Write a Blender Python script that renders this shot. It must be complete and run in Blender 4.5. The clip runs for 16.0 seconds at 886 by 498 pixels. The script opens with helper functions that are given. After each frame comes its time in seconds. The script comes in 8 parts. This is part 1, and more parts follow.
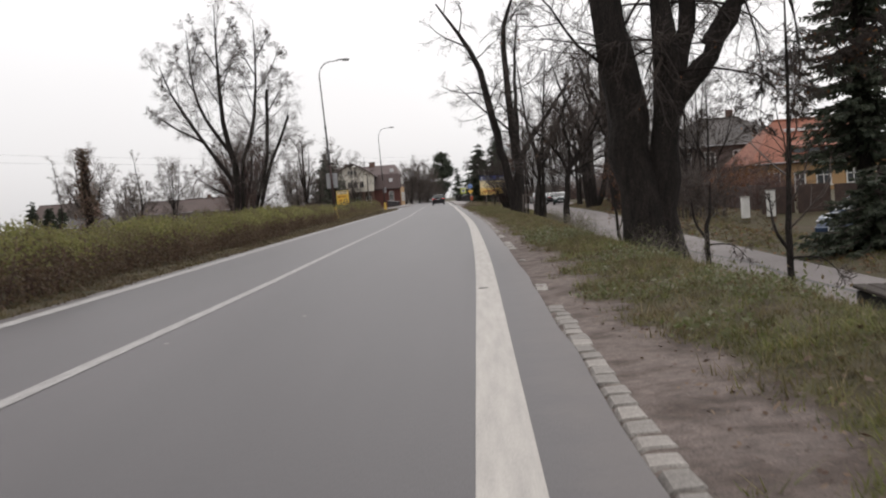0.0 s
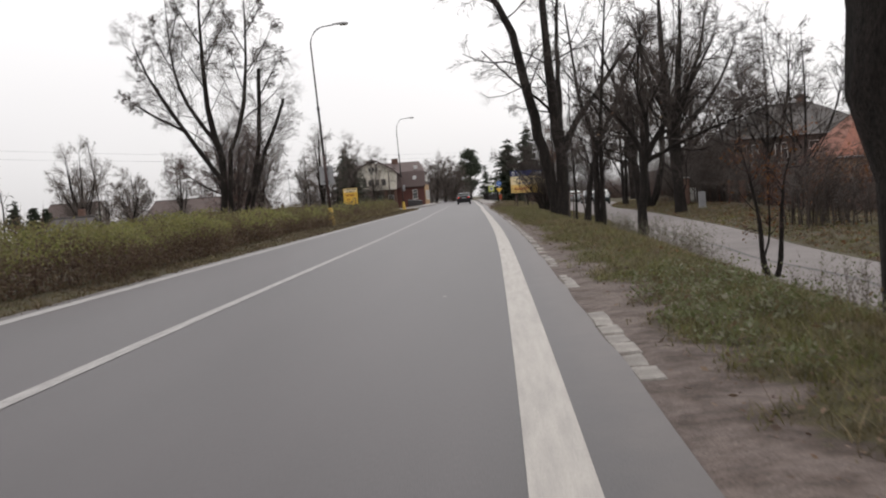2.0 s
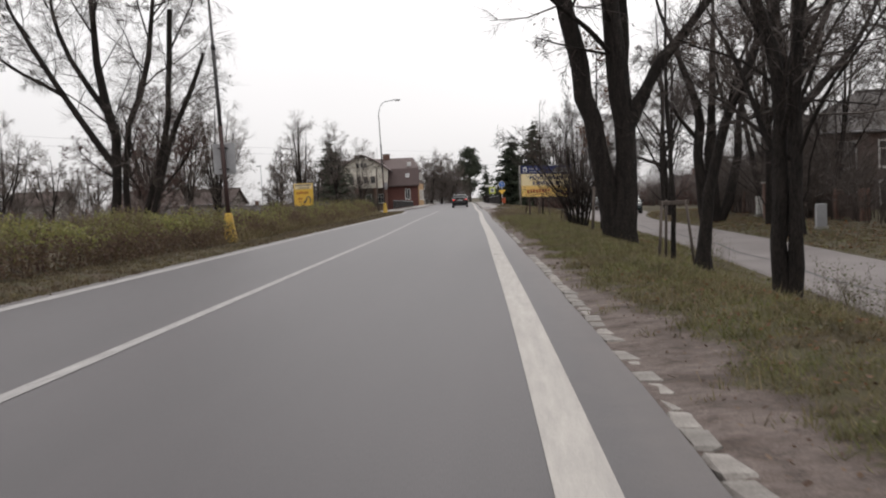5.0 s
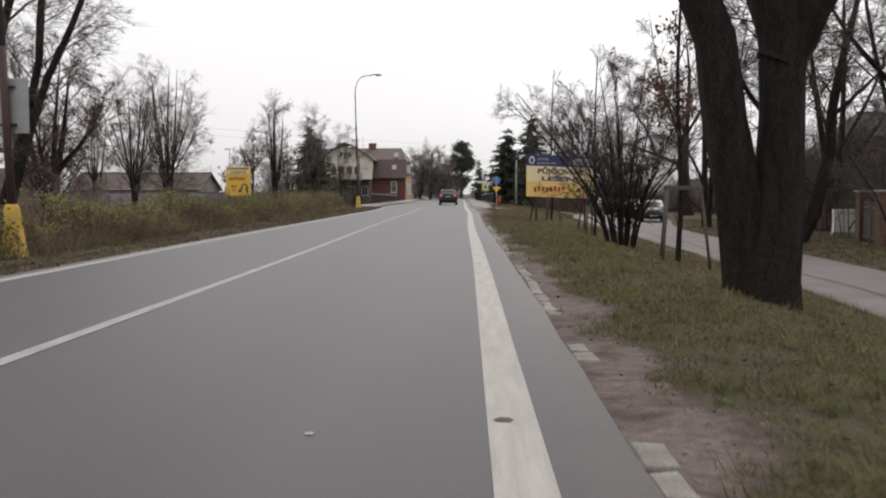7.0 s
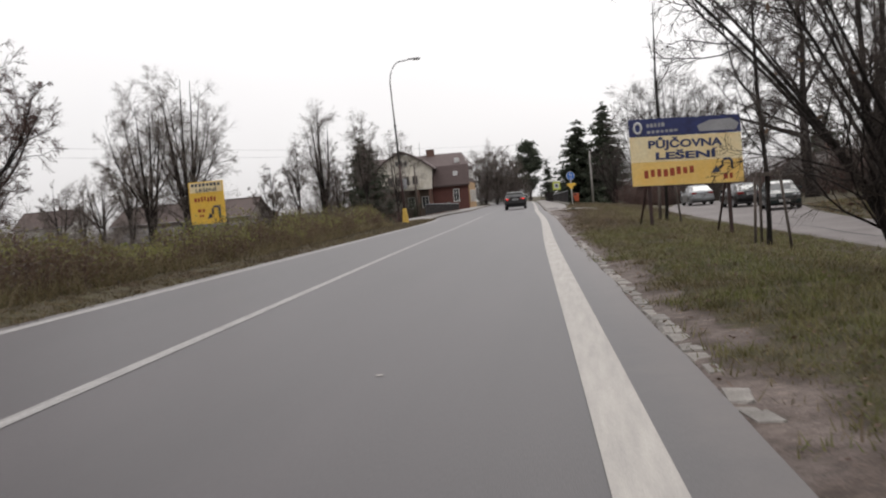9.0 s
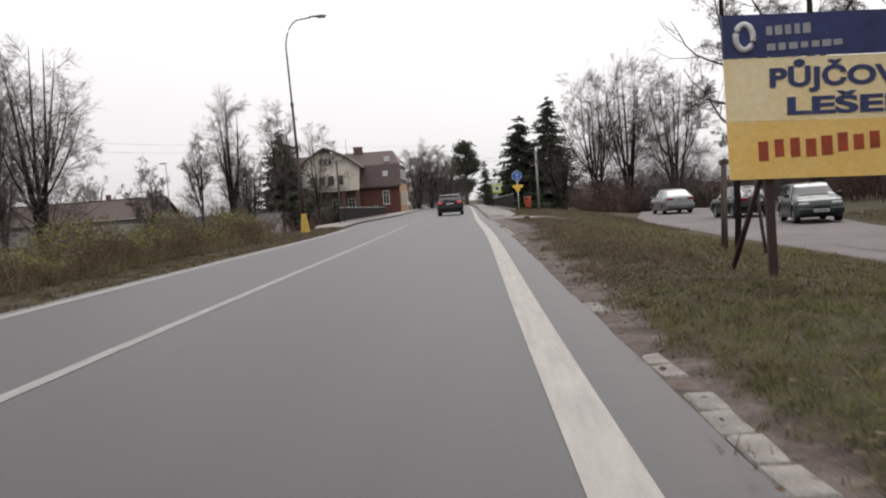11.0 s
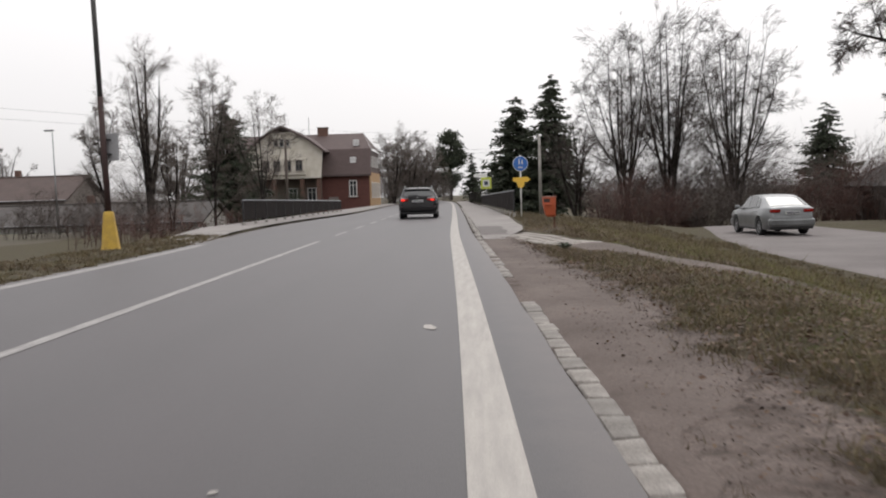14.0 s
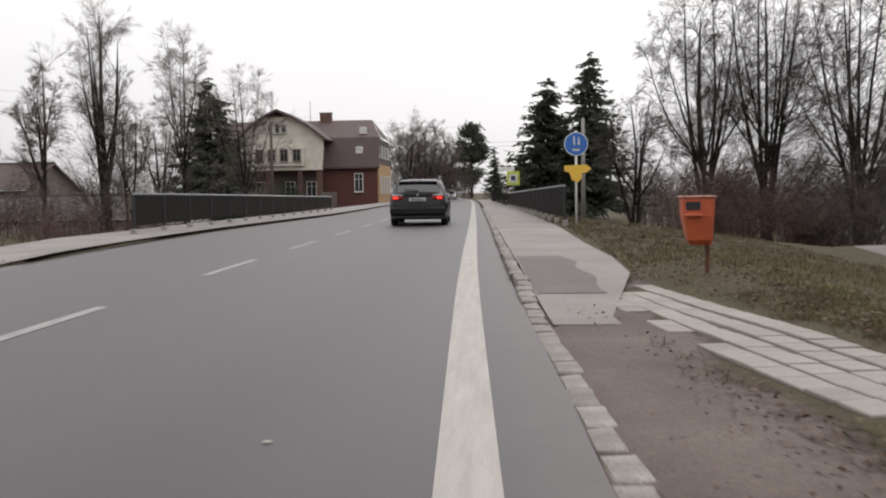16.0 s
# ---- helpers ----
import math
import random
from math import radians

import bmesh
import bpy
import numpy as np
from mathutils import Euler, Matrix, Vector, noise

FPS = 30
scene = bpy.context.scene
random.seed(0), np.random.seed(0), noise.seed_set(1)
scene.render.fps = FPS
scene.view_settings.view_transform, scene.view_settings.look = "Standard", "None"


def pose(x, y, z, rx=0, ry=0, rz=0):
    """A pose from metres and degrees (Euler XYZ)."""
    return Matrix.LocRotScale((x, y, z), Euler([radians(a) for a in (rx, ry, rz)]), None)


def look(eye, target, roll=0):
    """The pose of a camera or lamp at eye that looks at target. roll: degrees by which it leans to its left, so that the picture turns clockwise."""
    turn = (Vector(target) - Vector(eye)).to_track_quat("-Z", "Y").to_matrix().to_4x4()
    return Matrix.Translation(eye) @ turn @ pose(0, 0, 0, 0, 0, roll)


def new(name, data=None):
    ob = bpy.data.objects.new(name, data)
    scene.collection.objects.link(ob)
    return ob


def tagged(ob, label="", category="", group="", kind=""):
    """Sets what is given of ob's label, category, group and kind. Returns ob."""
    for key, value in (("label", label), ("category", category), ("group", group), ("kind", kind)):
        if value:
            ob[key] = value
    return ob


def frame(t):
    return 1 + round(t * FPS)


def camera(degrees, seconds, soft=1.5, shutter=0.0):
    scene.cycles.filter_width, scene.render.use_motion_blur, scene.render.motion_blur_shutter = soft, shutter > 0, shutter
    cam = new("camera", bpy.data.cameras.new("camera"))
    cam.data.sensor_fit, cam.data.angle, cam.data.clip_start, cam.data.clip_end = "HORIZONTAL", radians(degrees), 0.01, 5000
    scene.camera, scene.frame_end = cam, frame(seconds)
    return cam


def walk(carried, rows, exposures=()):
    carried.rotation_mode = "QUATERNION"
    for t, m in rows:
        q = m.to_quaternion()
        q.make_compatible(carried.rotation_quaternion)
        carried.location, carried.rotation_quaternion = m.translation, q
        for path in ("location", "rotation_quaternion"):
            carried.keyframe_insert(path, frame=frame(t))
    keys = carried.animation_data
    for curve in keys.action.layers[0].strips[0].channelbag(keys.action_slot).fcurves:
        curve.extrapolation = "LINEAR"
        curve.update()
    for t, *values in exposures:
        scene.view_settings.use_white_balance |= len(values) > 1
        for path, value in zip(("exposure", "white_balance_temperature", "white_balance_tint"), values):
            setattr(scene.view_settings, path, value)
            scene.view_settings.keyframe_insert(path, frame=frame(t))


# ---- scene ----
cam = camera(48.5, 16.0, soft=2.0, shutter=0.15)
PATH = [
    (0, (1.605, 0.41, 1.01), (1.549, 2.29, 0.912), -4.2),
    (0.5, (1.665, 3.424, 1.046), (1.651, 5.421, 0.927), 0.7),
    (1, (1.683, 6.579, 1.078), (1.65, 8.576, 0.972), 1.2),
    (1.5, (1.628, 9.781, 1.02), (1.495, 11.773, 0.911), -2.6),
    (2, (1.6, 13.053, 1.002), (1.483, 15.047, 0.899), -4.2),
    (2.5, (1.578, 16.398, 1.062), (1.49, 18.393, 0.953), 0.2),
    (3, (1.484, 19.727, 1.098), (1.386, 21.722, 0.991), 2.4),
    (3.5, (1.359, 22.928, 1.07), (1.226, 24.92, 0.963), -1.5),
    (4, (1.344, 26.232, 1.065), (1.22, 28.226, 0.963), -2.2),
    (6.5, (1.29, 43.176, 1.108), (1.203, 45.171, 1.002), -2.6),
    (7, (1.215, 46.493, 1.097), (1.122, 48.487, 0.985), 0.0),
    (7.5, (1.207, 49.72, 1.101), (1.151, 51.716, 0.995), -2.3),
    (8, (1.181, 53.138, 1.066), (1.147, 55.135, 0.963), 0.8),
    (8.5, (1.049, 56.663, 1.054), (0.959, 58.658, 0.951), 4.6),
    (9, (0.841, 60.277, 0.985), (0.6, 62.26, 0.894), -5.0),
    (9.2, (0.727, 61.717, 0.965), (0.509, 63.703, 0.876), -5.3),
    (11.3, (0.299, 76.808, 1.013), (0.228, 78.804, 0.913), -3.1),
    (11.5, (0.289, 78.252, 1.022), (0.226, 80.248, 0.918), -1.3),
    (12, (0.232, 81.974, 1.051), (0.139, 83.969, 0.944), 0.3),
    (12.5, (0.166, 85.794, 1.071), (0.083, 87.788, 0.957), -0.6),
    (13, (0.124, 89.694, 1.059), (0.035, 91.689, 0.945), -4.2),
    (13.5, (0.111, 93.61, 1.056), (0.038, 95.606, 0.947), -1.5),
    (14, (0.107, 97.485, 1.066), (0.029, 99.48, 0.957), -1.7),
    (14.5, (0.103, 101.363, 1.074), (0.013, 103.358, 0.97), -1.6),
    (15, (0.048, 105.263, 1.066), (-0.032, 107.259, 0.96), -0.7),
    (15.5, (-0.062, 109.136, 1.045), (-0.144, 111.131, 0.928), 1.7),
    (16, (-0.218, 113.017, 1.026), (-0.337, 115.01, 0.912), -0.8),
]
walk(cam, [(t, look(eye, target, roll)) for t, eye, target, roll in PATH])

# ---- light ----
world = bpy.data.worlds.new("overcast_sky")
scene.world = world
world.use_nodes = True
_n, _l = world.node_tree.nodes, world.node_tree.links
_n.clear()
_out = _n.new("ShaderNodeOutputWorld")
_sky = _n.new("ShaderNodeTexSky")
_sky.sky_type = "NISHITA"
_sky.sun_disc = False
_sky.sun_elevation, _sky.sun_rotation = radians(48), radians(20)
_sky.air_density, _sky.dust_density = 1.0, 4.0
_hs = _n.new("ShaderNodeHueSaturation")
_hs.inputs["Saturation"].default_value = 0.12
_b1 = _n.new("ShaderNodeBackground")
_b1.inputs["Strength"].default_value = 0.03
# the cloud cover: a third as bright at the horizon as overhead
_tc = _n.new("ShaderNodeTexCoord")
_sep = _n.new("ShaderNodeSeparateXYZ")
_mr = _n.new("ShaderNodeMapRange")
_mr.inputs["From Min"].default_value, _mr.inputs["From Max"].default_value = 0.0, 1.0
_mr.inputs["To Min"].default_value, _mr.inputs["To Max"].default_value = 0.70, 1.72
_cn = _n.new("ShaderNodeTexNoise")
_cn.inputs["Scale"].default_value, _cn.inputs["Detail"].default_value = 1.6, 4.0
_cm = _n.new("ShaderNodeMapRange")
_cm.inputs["To Min"].default_value, _cm.inputs["To Max"].default_value = 0.86, 1.1
_mul = _n.new("ShaderNodeMath")
_mul.operation = "MULTIPLY"
_b2 = _n.new("ShaderNodeBackground")
_b2.inputs["Color"].default_value = (1.0, 0.974, 0.980, 1)
_add = _n.new("ShaderNodeAddShader")
_l.new(_sky.outputs[0], _hs.inputs["Color"]); _l.new(_hs.outputs[0], _b1.inputs["Color"])
_l.new(_tc.outputs["Generated"], _sep.inputs[0]); _l.new(_sep.outputs["Z"], _mr.inputs["Value"])
_l.new(_tc.outputs["Generated"], _cn.inputs["Vector"]); _l.new(_cn.outputs["Fac"], _cm.inputs["Value"])
_l.new(_mr.outputs[0], _mul.inputs[0]); _l.new(_cm.outputs[0], _mul.inputs[1])
_l.new(_mul.outputs[0], _b2.inputs["Strength"])
_l.new(_b1.outputs[0], _add.inputs[0]); _l.new(_b2.outputs[0], _add.inputs[1]); _l.new(_add.outputs[0], _out.inputs["Surface"])
_sun = new("sun", bpy.data.lights.new("sun", "SUN"))
_sun.data.energy, _sun.data.angle, _sun.data.color = 0.6, radians(25), (1.0, 0.97, 0.93)
_sun.matrix_world = look((30, 80, 90), (0, 0, 0))

# ---- materials ----
def material(name, base, rough=0.8, metal=0.0, var=0.25, scale=6.0, fine=80.0, bump=0.15, second=None, stretch=(1, 1, 1),
             island=0.0, rand=0.0, patch=0.8, coat=0.0, spec=0.5, dist=0.01, emit=None):
    """Base colour varied by a coarse and a fine noise, with relief. second: the colour of the coarse stains. island, rand: spread of brightness from piece to piece."""
    m = bpy.data.materials.new(name)
    m.use_nodes = True
    n, l = m.node_tree.nodes, m.node_tree.links
    p = n["Principled BSDF"]
    p.inputs["Roughness"].default_value, p.inputs["Metallic"].default_value = rough, metal
    p.inputs["Specular IOR Level"].default_value = spec
    p.inputs["Coat Weight"].default_value = coat
    tc, mp = n.new("ShaderNodeTexCoord"), n.new("ShaderNodeMapping")
    mp.inputs["Scale"].default_value = stretch
    l.new(tc.outputs["Object"], mp.inputs["Vector"])
    a, b = n.new("ShaderNodeTexNoise"), n.new("ShaderNodeTexNoise")
    a.inputs["Scale"].default_value, a.inputs["Detail"].default_value, a.inputs["Roughness"].default_value = scale, 6, 0.6
    b.inputs["Scale"].default_value, b.inputs["Detail"].default_value = fine, 3
    l.new(mp.outputs[0], a.inputs["Vector"]); l.new(mp.outputs[0], b.inputs["Vector"])
    second = second or tuple(c * 0.55 for c in base)
    r = n.new("ShaderNodeMapRange")
    r.inputs["From Min"].default_value, r.inputs["From Max"].default_value = 0.5 - 0.22 * patch, 0.5 + 0.28 * patch
    l.new(a.outputs["Fac"], r.inputs["Value"])
    mix = n.new("ShaderNodeMix")
    mix.data_type = "RGBA"
    mix.inputs["A"].default_value, mix.inputs["B"].default_value = (*second, 1), (*base, 1)
    l.new(r.outputs[0], mix.inputs["Factor"])
    f = n.new("ShaderNodeMapRange")
    f.inputs["From Min"].default_value, f.inputs["From Max"].default_value = 0.3, 0.7
    f.inputs["To Min"].default_value, f.inputs["To Max"].default_value = 1 - var, 1 + var
    l.new(b.outputs["Fac"], f.inputs["Value"])
    last = f.outputs[0]
    for spread, node, socket in ((island, "ShaderNodeNewGeometry", "Random Per Island"), (rand, "ShaderNodeObjectInfo", "Random")):
        if spread:
            g, q, w = n.new(node), n.new("ShaderNodeMapRange"), n.new("ShaderNodeMath")
            q.inputs["To Min"].default_value, q.inputs["To Max"].default_value = 1 - spread, 1 + spread
            w.operation = "MULTIPLY"
            l.new(g.outputs[socket], q.inputs["Value"]); l.new(q.outputs[0], w.inputs[0]); l.new(last, w.inputs[1])
            last = w.outputs[0]
    vm = n.new("ShaderNodeVectorMath")
    vm.operation = "SCALE"
    l.new(mix.outputs["Result"], vm.inputs[0]); l.new(last, vm.inputs["Scale"])
    l.new(vm.outputs[0], p.inputs["Base Color"])
    if bump:
        bp = n.new("ShaderNodeBump")
        bp.inputs["Strength"].default_value, bp.inputs["Distance"].default_value = bump, dist
        sm = n.new("ShaderNodeMath")
        sm.operation = "ADD"
        l.new(a.outputs["Fac"], sm.inputs[0]); l.new(b.outputs["Fac"], sm.inputs[1])
        l.new(sm.outputs[0], bp.inputs["Height"]); l.new(bp.outputs[0], p.inputs["Normal"])
    if emit:
        p.inputs["Emission Color"].default_value, p.inputs["Emission Strength"].default_value = (*emit[:3], 1), emit[3]
    return m


def glass_material(name, tint=(0.02, 0.024, 0.026), rough=0.06):
    m = bpy.data.materials.new(name)
    m.use_nodes = True
    p = m.node_tree.nodes["Principled BSDF"]
    p.inputs["Base Color"].default_value, p.inputs["Roughness"].default_value = (*tint, 1), rough
    p.inputs["Specular IOR Level"].default_value = 0.8
    return m


def leaf_material(name, colours, rough=0.65, drift=None, thin=0.4, patch=1.3, tufts=0.0):
    """Each leaf takes one of several colours; drift: a colour that takes over in patches."""
    m = bpy.data.materials.new(name)
    m.use_nodes = True
    n, l = m.node_tree.nodes, m.node_tree.links
    p = n["Principled BSDF"]
    p.inputs["Roughness"].default_value = rough
    p.inputs["Specular IOR Level"].default_value = 0.25
    g, ramp = n.new("ShaderNodeNewGeometry"), n.new("ShaderNodeValToRGB")
    ramp.color_ramp.interpolation = "LINEAR"
    e = ramp.color_ramp.elements
    while len(e) < len(colours):
        e.new(0.5)
    for i, c in enumerate(colours):
        e[i].position, e[i].color = i / (len(colours) - 1), (*c, 1)
    l.new(g.outputs["Random Per Island"], ramp.inputs["Fac"])
    last = ramp.outputs["Color"]
    if drift:
        tc, t, r, x = n.new("ShaderNodeTexCoord"), n.new("ShaderNodeTexNoise"), n.new("ShaderNodeMapRange"), n.new("ShaderNodeMix")
        t.inputs["Scale"].default_value, t.inputs["Detail"].default_value = patch, 5
        r.inputs["From Min"].default_value, r.inputs["From Max"].default_value, r.inputs["To Max"].default_value = 0.42, 0.66, 0.85
        x.data_type = "RGBA"
        x.inputs["B"].default_value = (*drift, 1)
        l.new(tc.outputs["Object"], t.inputs["Vector"]); l.new(t.outputs["Fac"], r.inputs["Value"]); l.new(r.outputs[0], x.inputs["Factor"])
        l.new(last, x.inputs["A"])
        last = x.outputs["Result"]
    if tufts:
        tc2, t2, r2, v2 = n.new("ShaderNodeTexCoord"), n.new("ShaderNodeTexNoise"), n.new("ShaderNodeMapRange"), n.new("ShaderNodeVectorMath")
        t2.inputs["Scale"].default_value, t2.inputs["Detail"].default_value = tufts, 3
        r2.inputs["From Min"].default_value, r2.inputs["From Max"].default_value, r2.inputs["To Min"].default_value, r2.inputs["To Max"].default_value = 0.32, 0.68, 0.45, 1.45
        v2.operation = "SCALE"
        l.new(tc2.outputs["Object"], t2.inputs["Vector"]); l.new(t2.outputs["Fac"], r2.inputs["Value"])
        l.new(last, v2.inputs[0]); l.new(r2.outputs[0], v2.inputs["Scale"])
        last = v2.outputs[0]
    l.new(last, p.inputs["Base Color"])
    # thin leaves and blades let part of the light through
    tr, both = n.new("ShaderNodeBsdfTranslucent"), n.new("ShaderNodeMixShader")
    both.inputs["Fac"].default_value = thin
    l.new(last, tr.inputs["Color"])
    l.new(p.outputs[0], both.inputs[1]); l.new(tr.outputs[0], both.inputs[2])
    l.new(both.outputs[0], n["Material Output"].inputs["Surface"])
    return m


def ground_material(name, dirt, dirt2, turf, turf2):
    """Bare earth passing into turf along a ragged edge, by the mesh's own measure of growth."""
    m = bpy.data.materials.new(name)
    m.use_nodes = True
    n, l = m.node_tree.nodes, m.node_tree.links
    p = n["Principled BSDF"]
    p.inputs["Roughness"].default_value, p.inputs["Specular IOR Level"].default_value = 0.95, 0.25
    tc = n.new("ShaderNodeTexCoord")

    def noise(scale, lo, hi, detail=5):
        t, r = n.new("ShaderNodeTexNoise"), n.new("ShaderNodeMapRange")
        t.inputs["Scale"].default_value, t.inputs["Detail"].default_value = scale, detail
        r.inputs["From Min"].default_value, r.inputs["From Max"].default_value = 0.3, 0.7
        r.inputs["To Min"].default_value, r.inputs["To Max"].default_value = lo, hi
        l.new(tc.outputs["Object"], t.inputs["Vector"]); l.new(t.outputs["Fac"], r.inputs["Value"])
        return r.outputs[0]

    def mix(f, a, b):
        x = n.new("ShaderNodeMix")
        x.data_type = "RGBA"
        l.new(f, x.inputs["Factor"])
        for s, v in (("A", a), ("B", b)):
            if isinstance(v, tuple):
                x.inputs[s].default_value = (*v, 1)
            else:
                l.new(v, x.inputs[s])
        return x.outputs["Result"]

    def math_node(op, a, b):
        x = n.new("ShaderNodeMath")
        x.operation = op
        for k, v in enumerate((a, b)):
            if isinstance(v, float):
                x.inputs[k].default_value = v
            else:
                l.new(v, x.inputs[k])
        return x.outputs[0]

    at = n.new("ShaderNodeAttribute")
    at.attribute_name = "growth"
    edge = n.new("ShaderNodeMapRange")
    edge.interpolation_type = "SMOOTHSTEP"
    edge.inputs["From Min"].default_value, edge.inputs["From Max"].default_value = 0.32, 0.72
    l.new(math_node("ADD", at.outputs["Fac"], noise(7.0, -0.28, 0.28)), edge.inputs["Value"])
    grain = math_node("MULTIPLY", noise(80.0, 0.6, 1.4, 3), noise(11.0, 0.72, 1.24, 4))
    sod = n.new("ShaderNodeMapRange")
    sod.inputs["From Min"].default_value, sod.inputs["From Max"].default_value = 0.36, 0.66
    l.new(math_node("ADD", math_node("MULTIPLY", at.outputs["Fac"], 0.5), noise(2.6, 0.1, 0.75, 8)), sod.inputs["Value"])
    bare = mix(sod.outputs[0], mix(noise(0.9, 0.0, 1.0, 8), tuple(0.75 * c for c in dirt), dirt), dirt2)
    colour = mix(edge.outputs[0], bare, mix(noise(2.3, 0.0, 1.0), turf2, turf))
    sc = n.new("ShaderNodeVectorMath")
    sc.operation = "SCALE"
    l.new(colour, sc.inputs[0]); l.new(grain, sc.inputs["Scale"]); l.new(sc.outputs[0], p.inputs["Base Color"])
    bp = n.new("ShaderNodeBump")
    bp.inputs["Strength"].default_value, bp.inputs["Distance"].default_value = 0.4, 0.015
    l.new(math_node("ADD", noise(4.0, 0.0, 1.0), grain), bp.inputs["Height"]); l.new(bp.outputs[0], p.inputs["Normal"])
    return m


ASPHALT = material("asphalt", (0.043, 0.0357, 0.0386), 0.51, spec=0.42, var=0.25, scale=0.35, fine=110, bump=0.3, second=(0.029, 0.0246, 0.0266), stretch=(2.4, 0.16, 1), dist=0.004)


def dust_over(m, dust, scale):
    """Pale dust lies on the material where the mesh's own measure of dust and a ragged noise allow it."""
    n, l = m.node_tree.nodes, m.node_tree.links
    p = n["Principled BSDF"]
    under = p.inputs["Base Color"].links[0].from_socket
    at, tc, t = n.new("ShaderNodeAttribute"), n.new("ShaderNodeTexCoord"), n.new("ShaderNodeTexNoise")
    at.attribute_name = "dust"
    t.inputs["Scale"].default_value, t.inputs["Detail"].default_value, t.inputs["Roughness"].default_value = scale, 8, 0.65
    l.new(tc.outputs["Object"], t.inputs["Vector"])
    k, r, x = n.new("ShaderNodeMath"), n.new("ShaderNodeMapRange"), n.new("ShaderNodeMix")
    k.operation = "ADD"
    r.inputs["From Min"].default_value, r.inputs["From Max"].default_value, r.inputs["To Max"].default_value = 0.72, 1.25, 0.42
    x.data_type = "RGBA"
    x.inputs["B"].default_value = (*dust, 1)
    l.new(at.outputs["Fac"], k.inputs[0]); l.new(t.outputs["Fac"], k.inputs[1]); l.new(k.outputs[0], r.inputs["Value"])
    l.new(r.outputs[0], x.inputs["Factor"]); l.new(under, x.inputs["A"]); l.new(x.outputs["Result"], p.inputs["Base Color"])


dust_over(ASPHALT, (0.085, 0.069, 0.063), 2.6)
PALE_EARTH = material("trodden_pale_earth", (0.112, 0.086, 0.075), 0.95, var=0.32, scale=0.9, fine=70, bump=0.4, second=(0.056, 0.039, 0.032), dist=0.008)
ASPHALT_OLD = material("old_asphalt", (0.148, 0.130, 0.125), 0.85, var=0.25, scale=0.5, fine=60, bump=0.3, second=(0.095, 0.081, 0.078), dist=0.006)
PALE_FOOTWAY = material("pale_footway_asphalt", (0.225, 0.208, 0.197), 0.9, var=0.2, scale=0.6, fine=60, bump=0.3, second=(0.155, 0.140, 0.132), dist=0.006)
FOOTWAY_PATCH = material("footway_repair_asphalt", (0.118, 0.104, 0.099), 0.9, var=0.25, scale=1.2, fine=110, bump=0.35, second=(0.085, 0.073, 0.069), dist=0.006)
ASPHALT_PATCH = material("patched_asphalt", (0.085, 0.08, 0.08), 0.9, var=0.25, scale=2, fine=120, bump=0.3, dist=0.005)
LINE = material("road_paint", (0.345, 0.322, 0.294), 0.7, var=0.10, scale=2.2, fine=42, bump=0.15, second=(0.235, 0.219, 0.203), stretch=(7, 0.6, 1), patch=1.0, dist=0.003)
LINE_WORN = material("worn_road_paint", (0.30, 0.29, 0.28), 0.75, var=0.25, scale=4, fine=40, bump=0.15, second=(0.17, 0.16, 0.157), stretch=(6, 0.5, 1), dist=0.003)
GRAVEL = material("dirt_and_gravel", (0.118, 0.094, 0.083), 0.95, var=0.4, scale=1.1, fine=50, bump=0.6, second=(0.066, 0.048, 0.040), dist=0.02)
EARTH = ground_material("earth_and_turf", (0.124, 0.098, 0.087), (0.058, 0.043, 0.036), (0.050, 0.046, 0.019), (0.050, 0.036, 0.023))
FAR_GROUND = material("meadow_ground", (0.052, 0.046, 0.022), 0.95, var=0.3, scale=0.08, fine=6, bump=0.3, second=(0.050, 0.038, 0.024), dist=0.05)
KERB = material("granite_kerb", (0.235, 0.22, 0.20), 0.85, var=0.3, scale=5, fine=90, bump=0.4, second=(0.115, 0.10, 0.09), rand=0.22, dist=0.01)
SLAB = material("concrete_slab", (0.24, 0.22, 0.20), 0.88, var=0.2, scale=5, fine=70, bump=0.3, second=(0.20, 0.18, 0.16), rand=0.12, dist=0.006)
BARK = material("bark", (0.031, 0.025, 0.022), 0.95, var=0.5, scale=3.0, fine=22, bump=1.0, spec=0.2, second=(0.013, 0.011, 0.010), stretch=(3, 3, 0.7), dist=0.05)
TWIG = material("twigs", (0.072, 0.056, 0.047), 0.9, var=0.2, scale=3, fine=20, bump=0, second=(0.035, 0.026, 0.022), island=0.25)
# pale twigs and stalks, lightened further so distant crowns carry haze in their colour
TWIG_PALE_HAZED = material("pale_hazed_twigs", (0.165, 0.138, 0.122), 0.9, var=0.2, scale=3, fine=20, bump=0, second=(0.06, 0.046, 0.038), island=0.25)
TWIG_MID = material("grey_brown_twigs", (0.115, 0.094, 0.082), 0.9, var=0.2, scale=3, fine=20, bump=0, second=(0.048, 0.037, 0.031), island=0.25)
# twigs of the far woods, paled in base colour for distance haze
TWIG_HAZE = material("haze_paled_twigs", (0.36, 0.34, 0.33), 0.9, var=0.2, scale=3, fine=20, bump=0, second=(0.26, 0.24, 0.23), island=0.2)
TWIG_RED = material("reddish_twigs", (0.085, 0.042, 0.032), 0.9, var=0.2, scale=3, fine=20, bump=0, second=(0.05, 0.027, 0.022), island=0.3)
NEEDLES = leaf_material("spruce_needles", ((0.034, 0.044, 0.030), (0.048, 0.058, 0.038), (0.062, 0.070, 0.046)), thin=0.3)
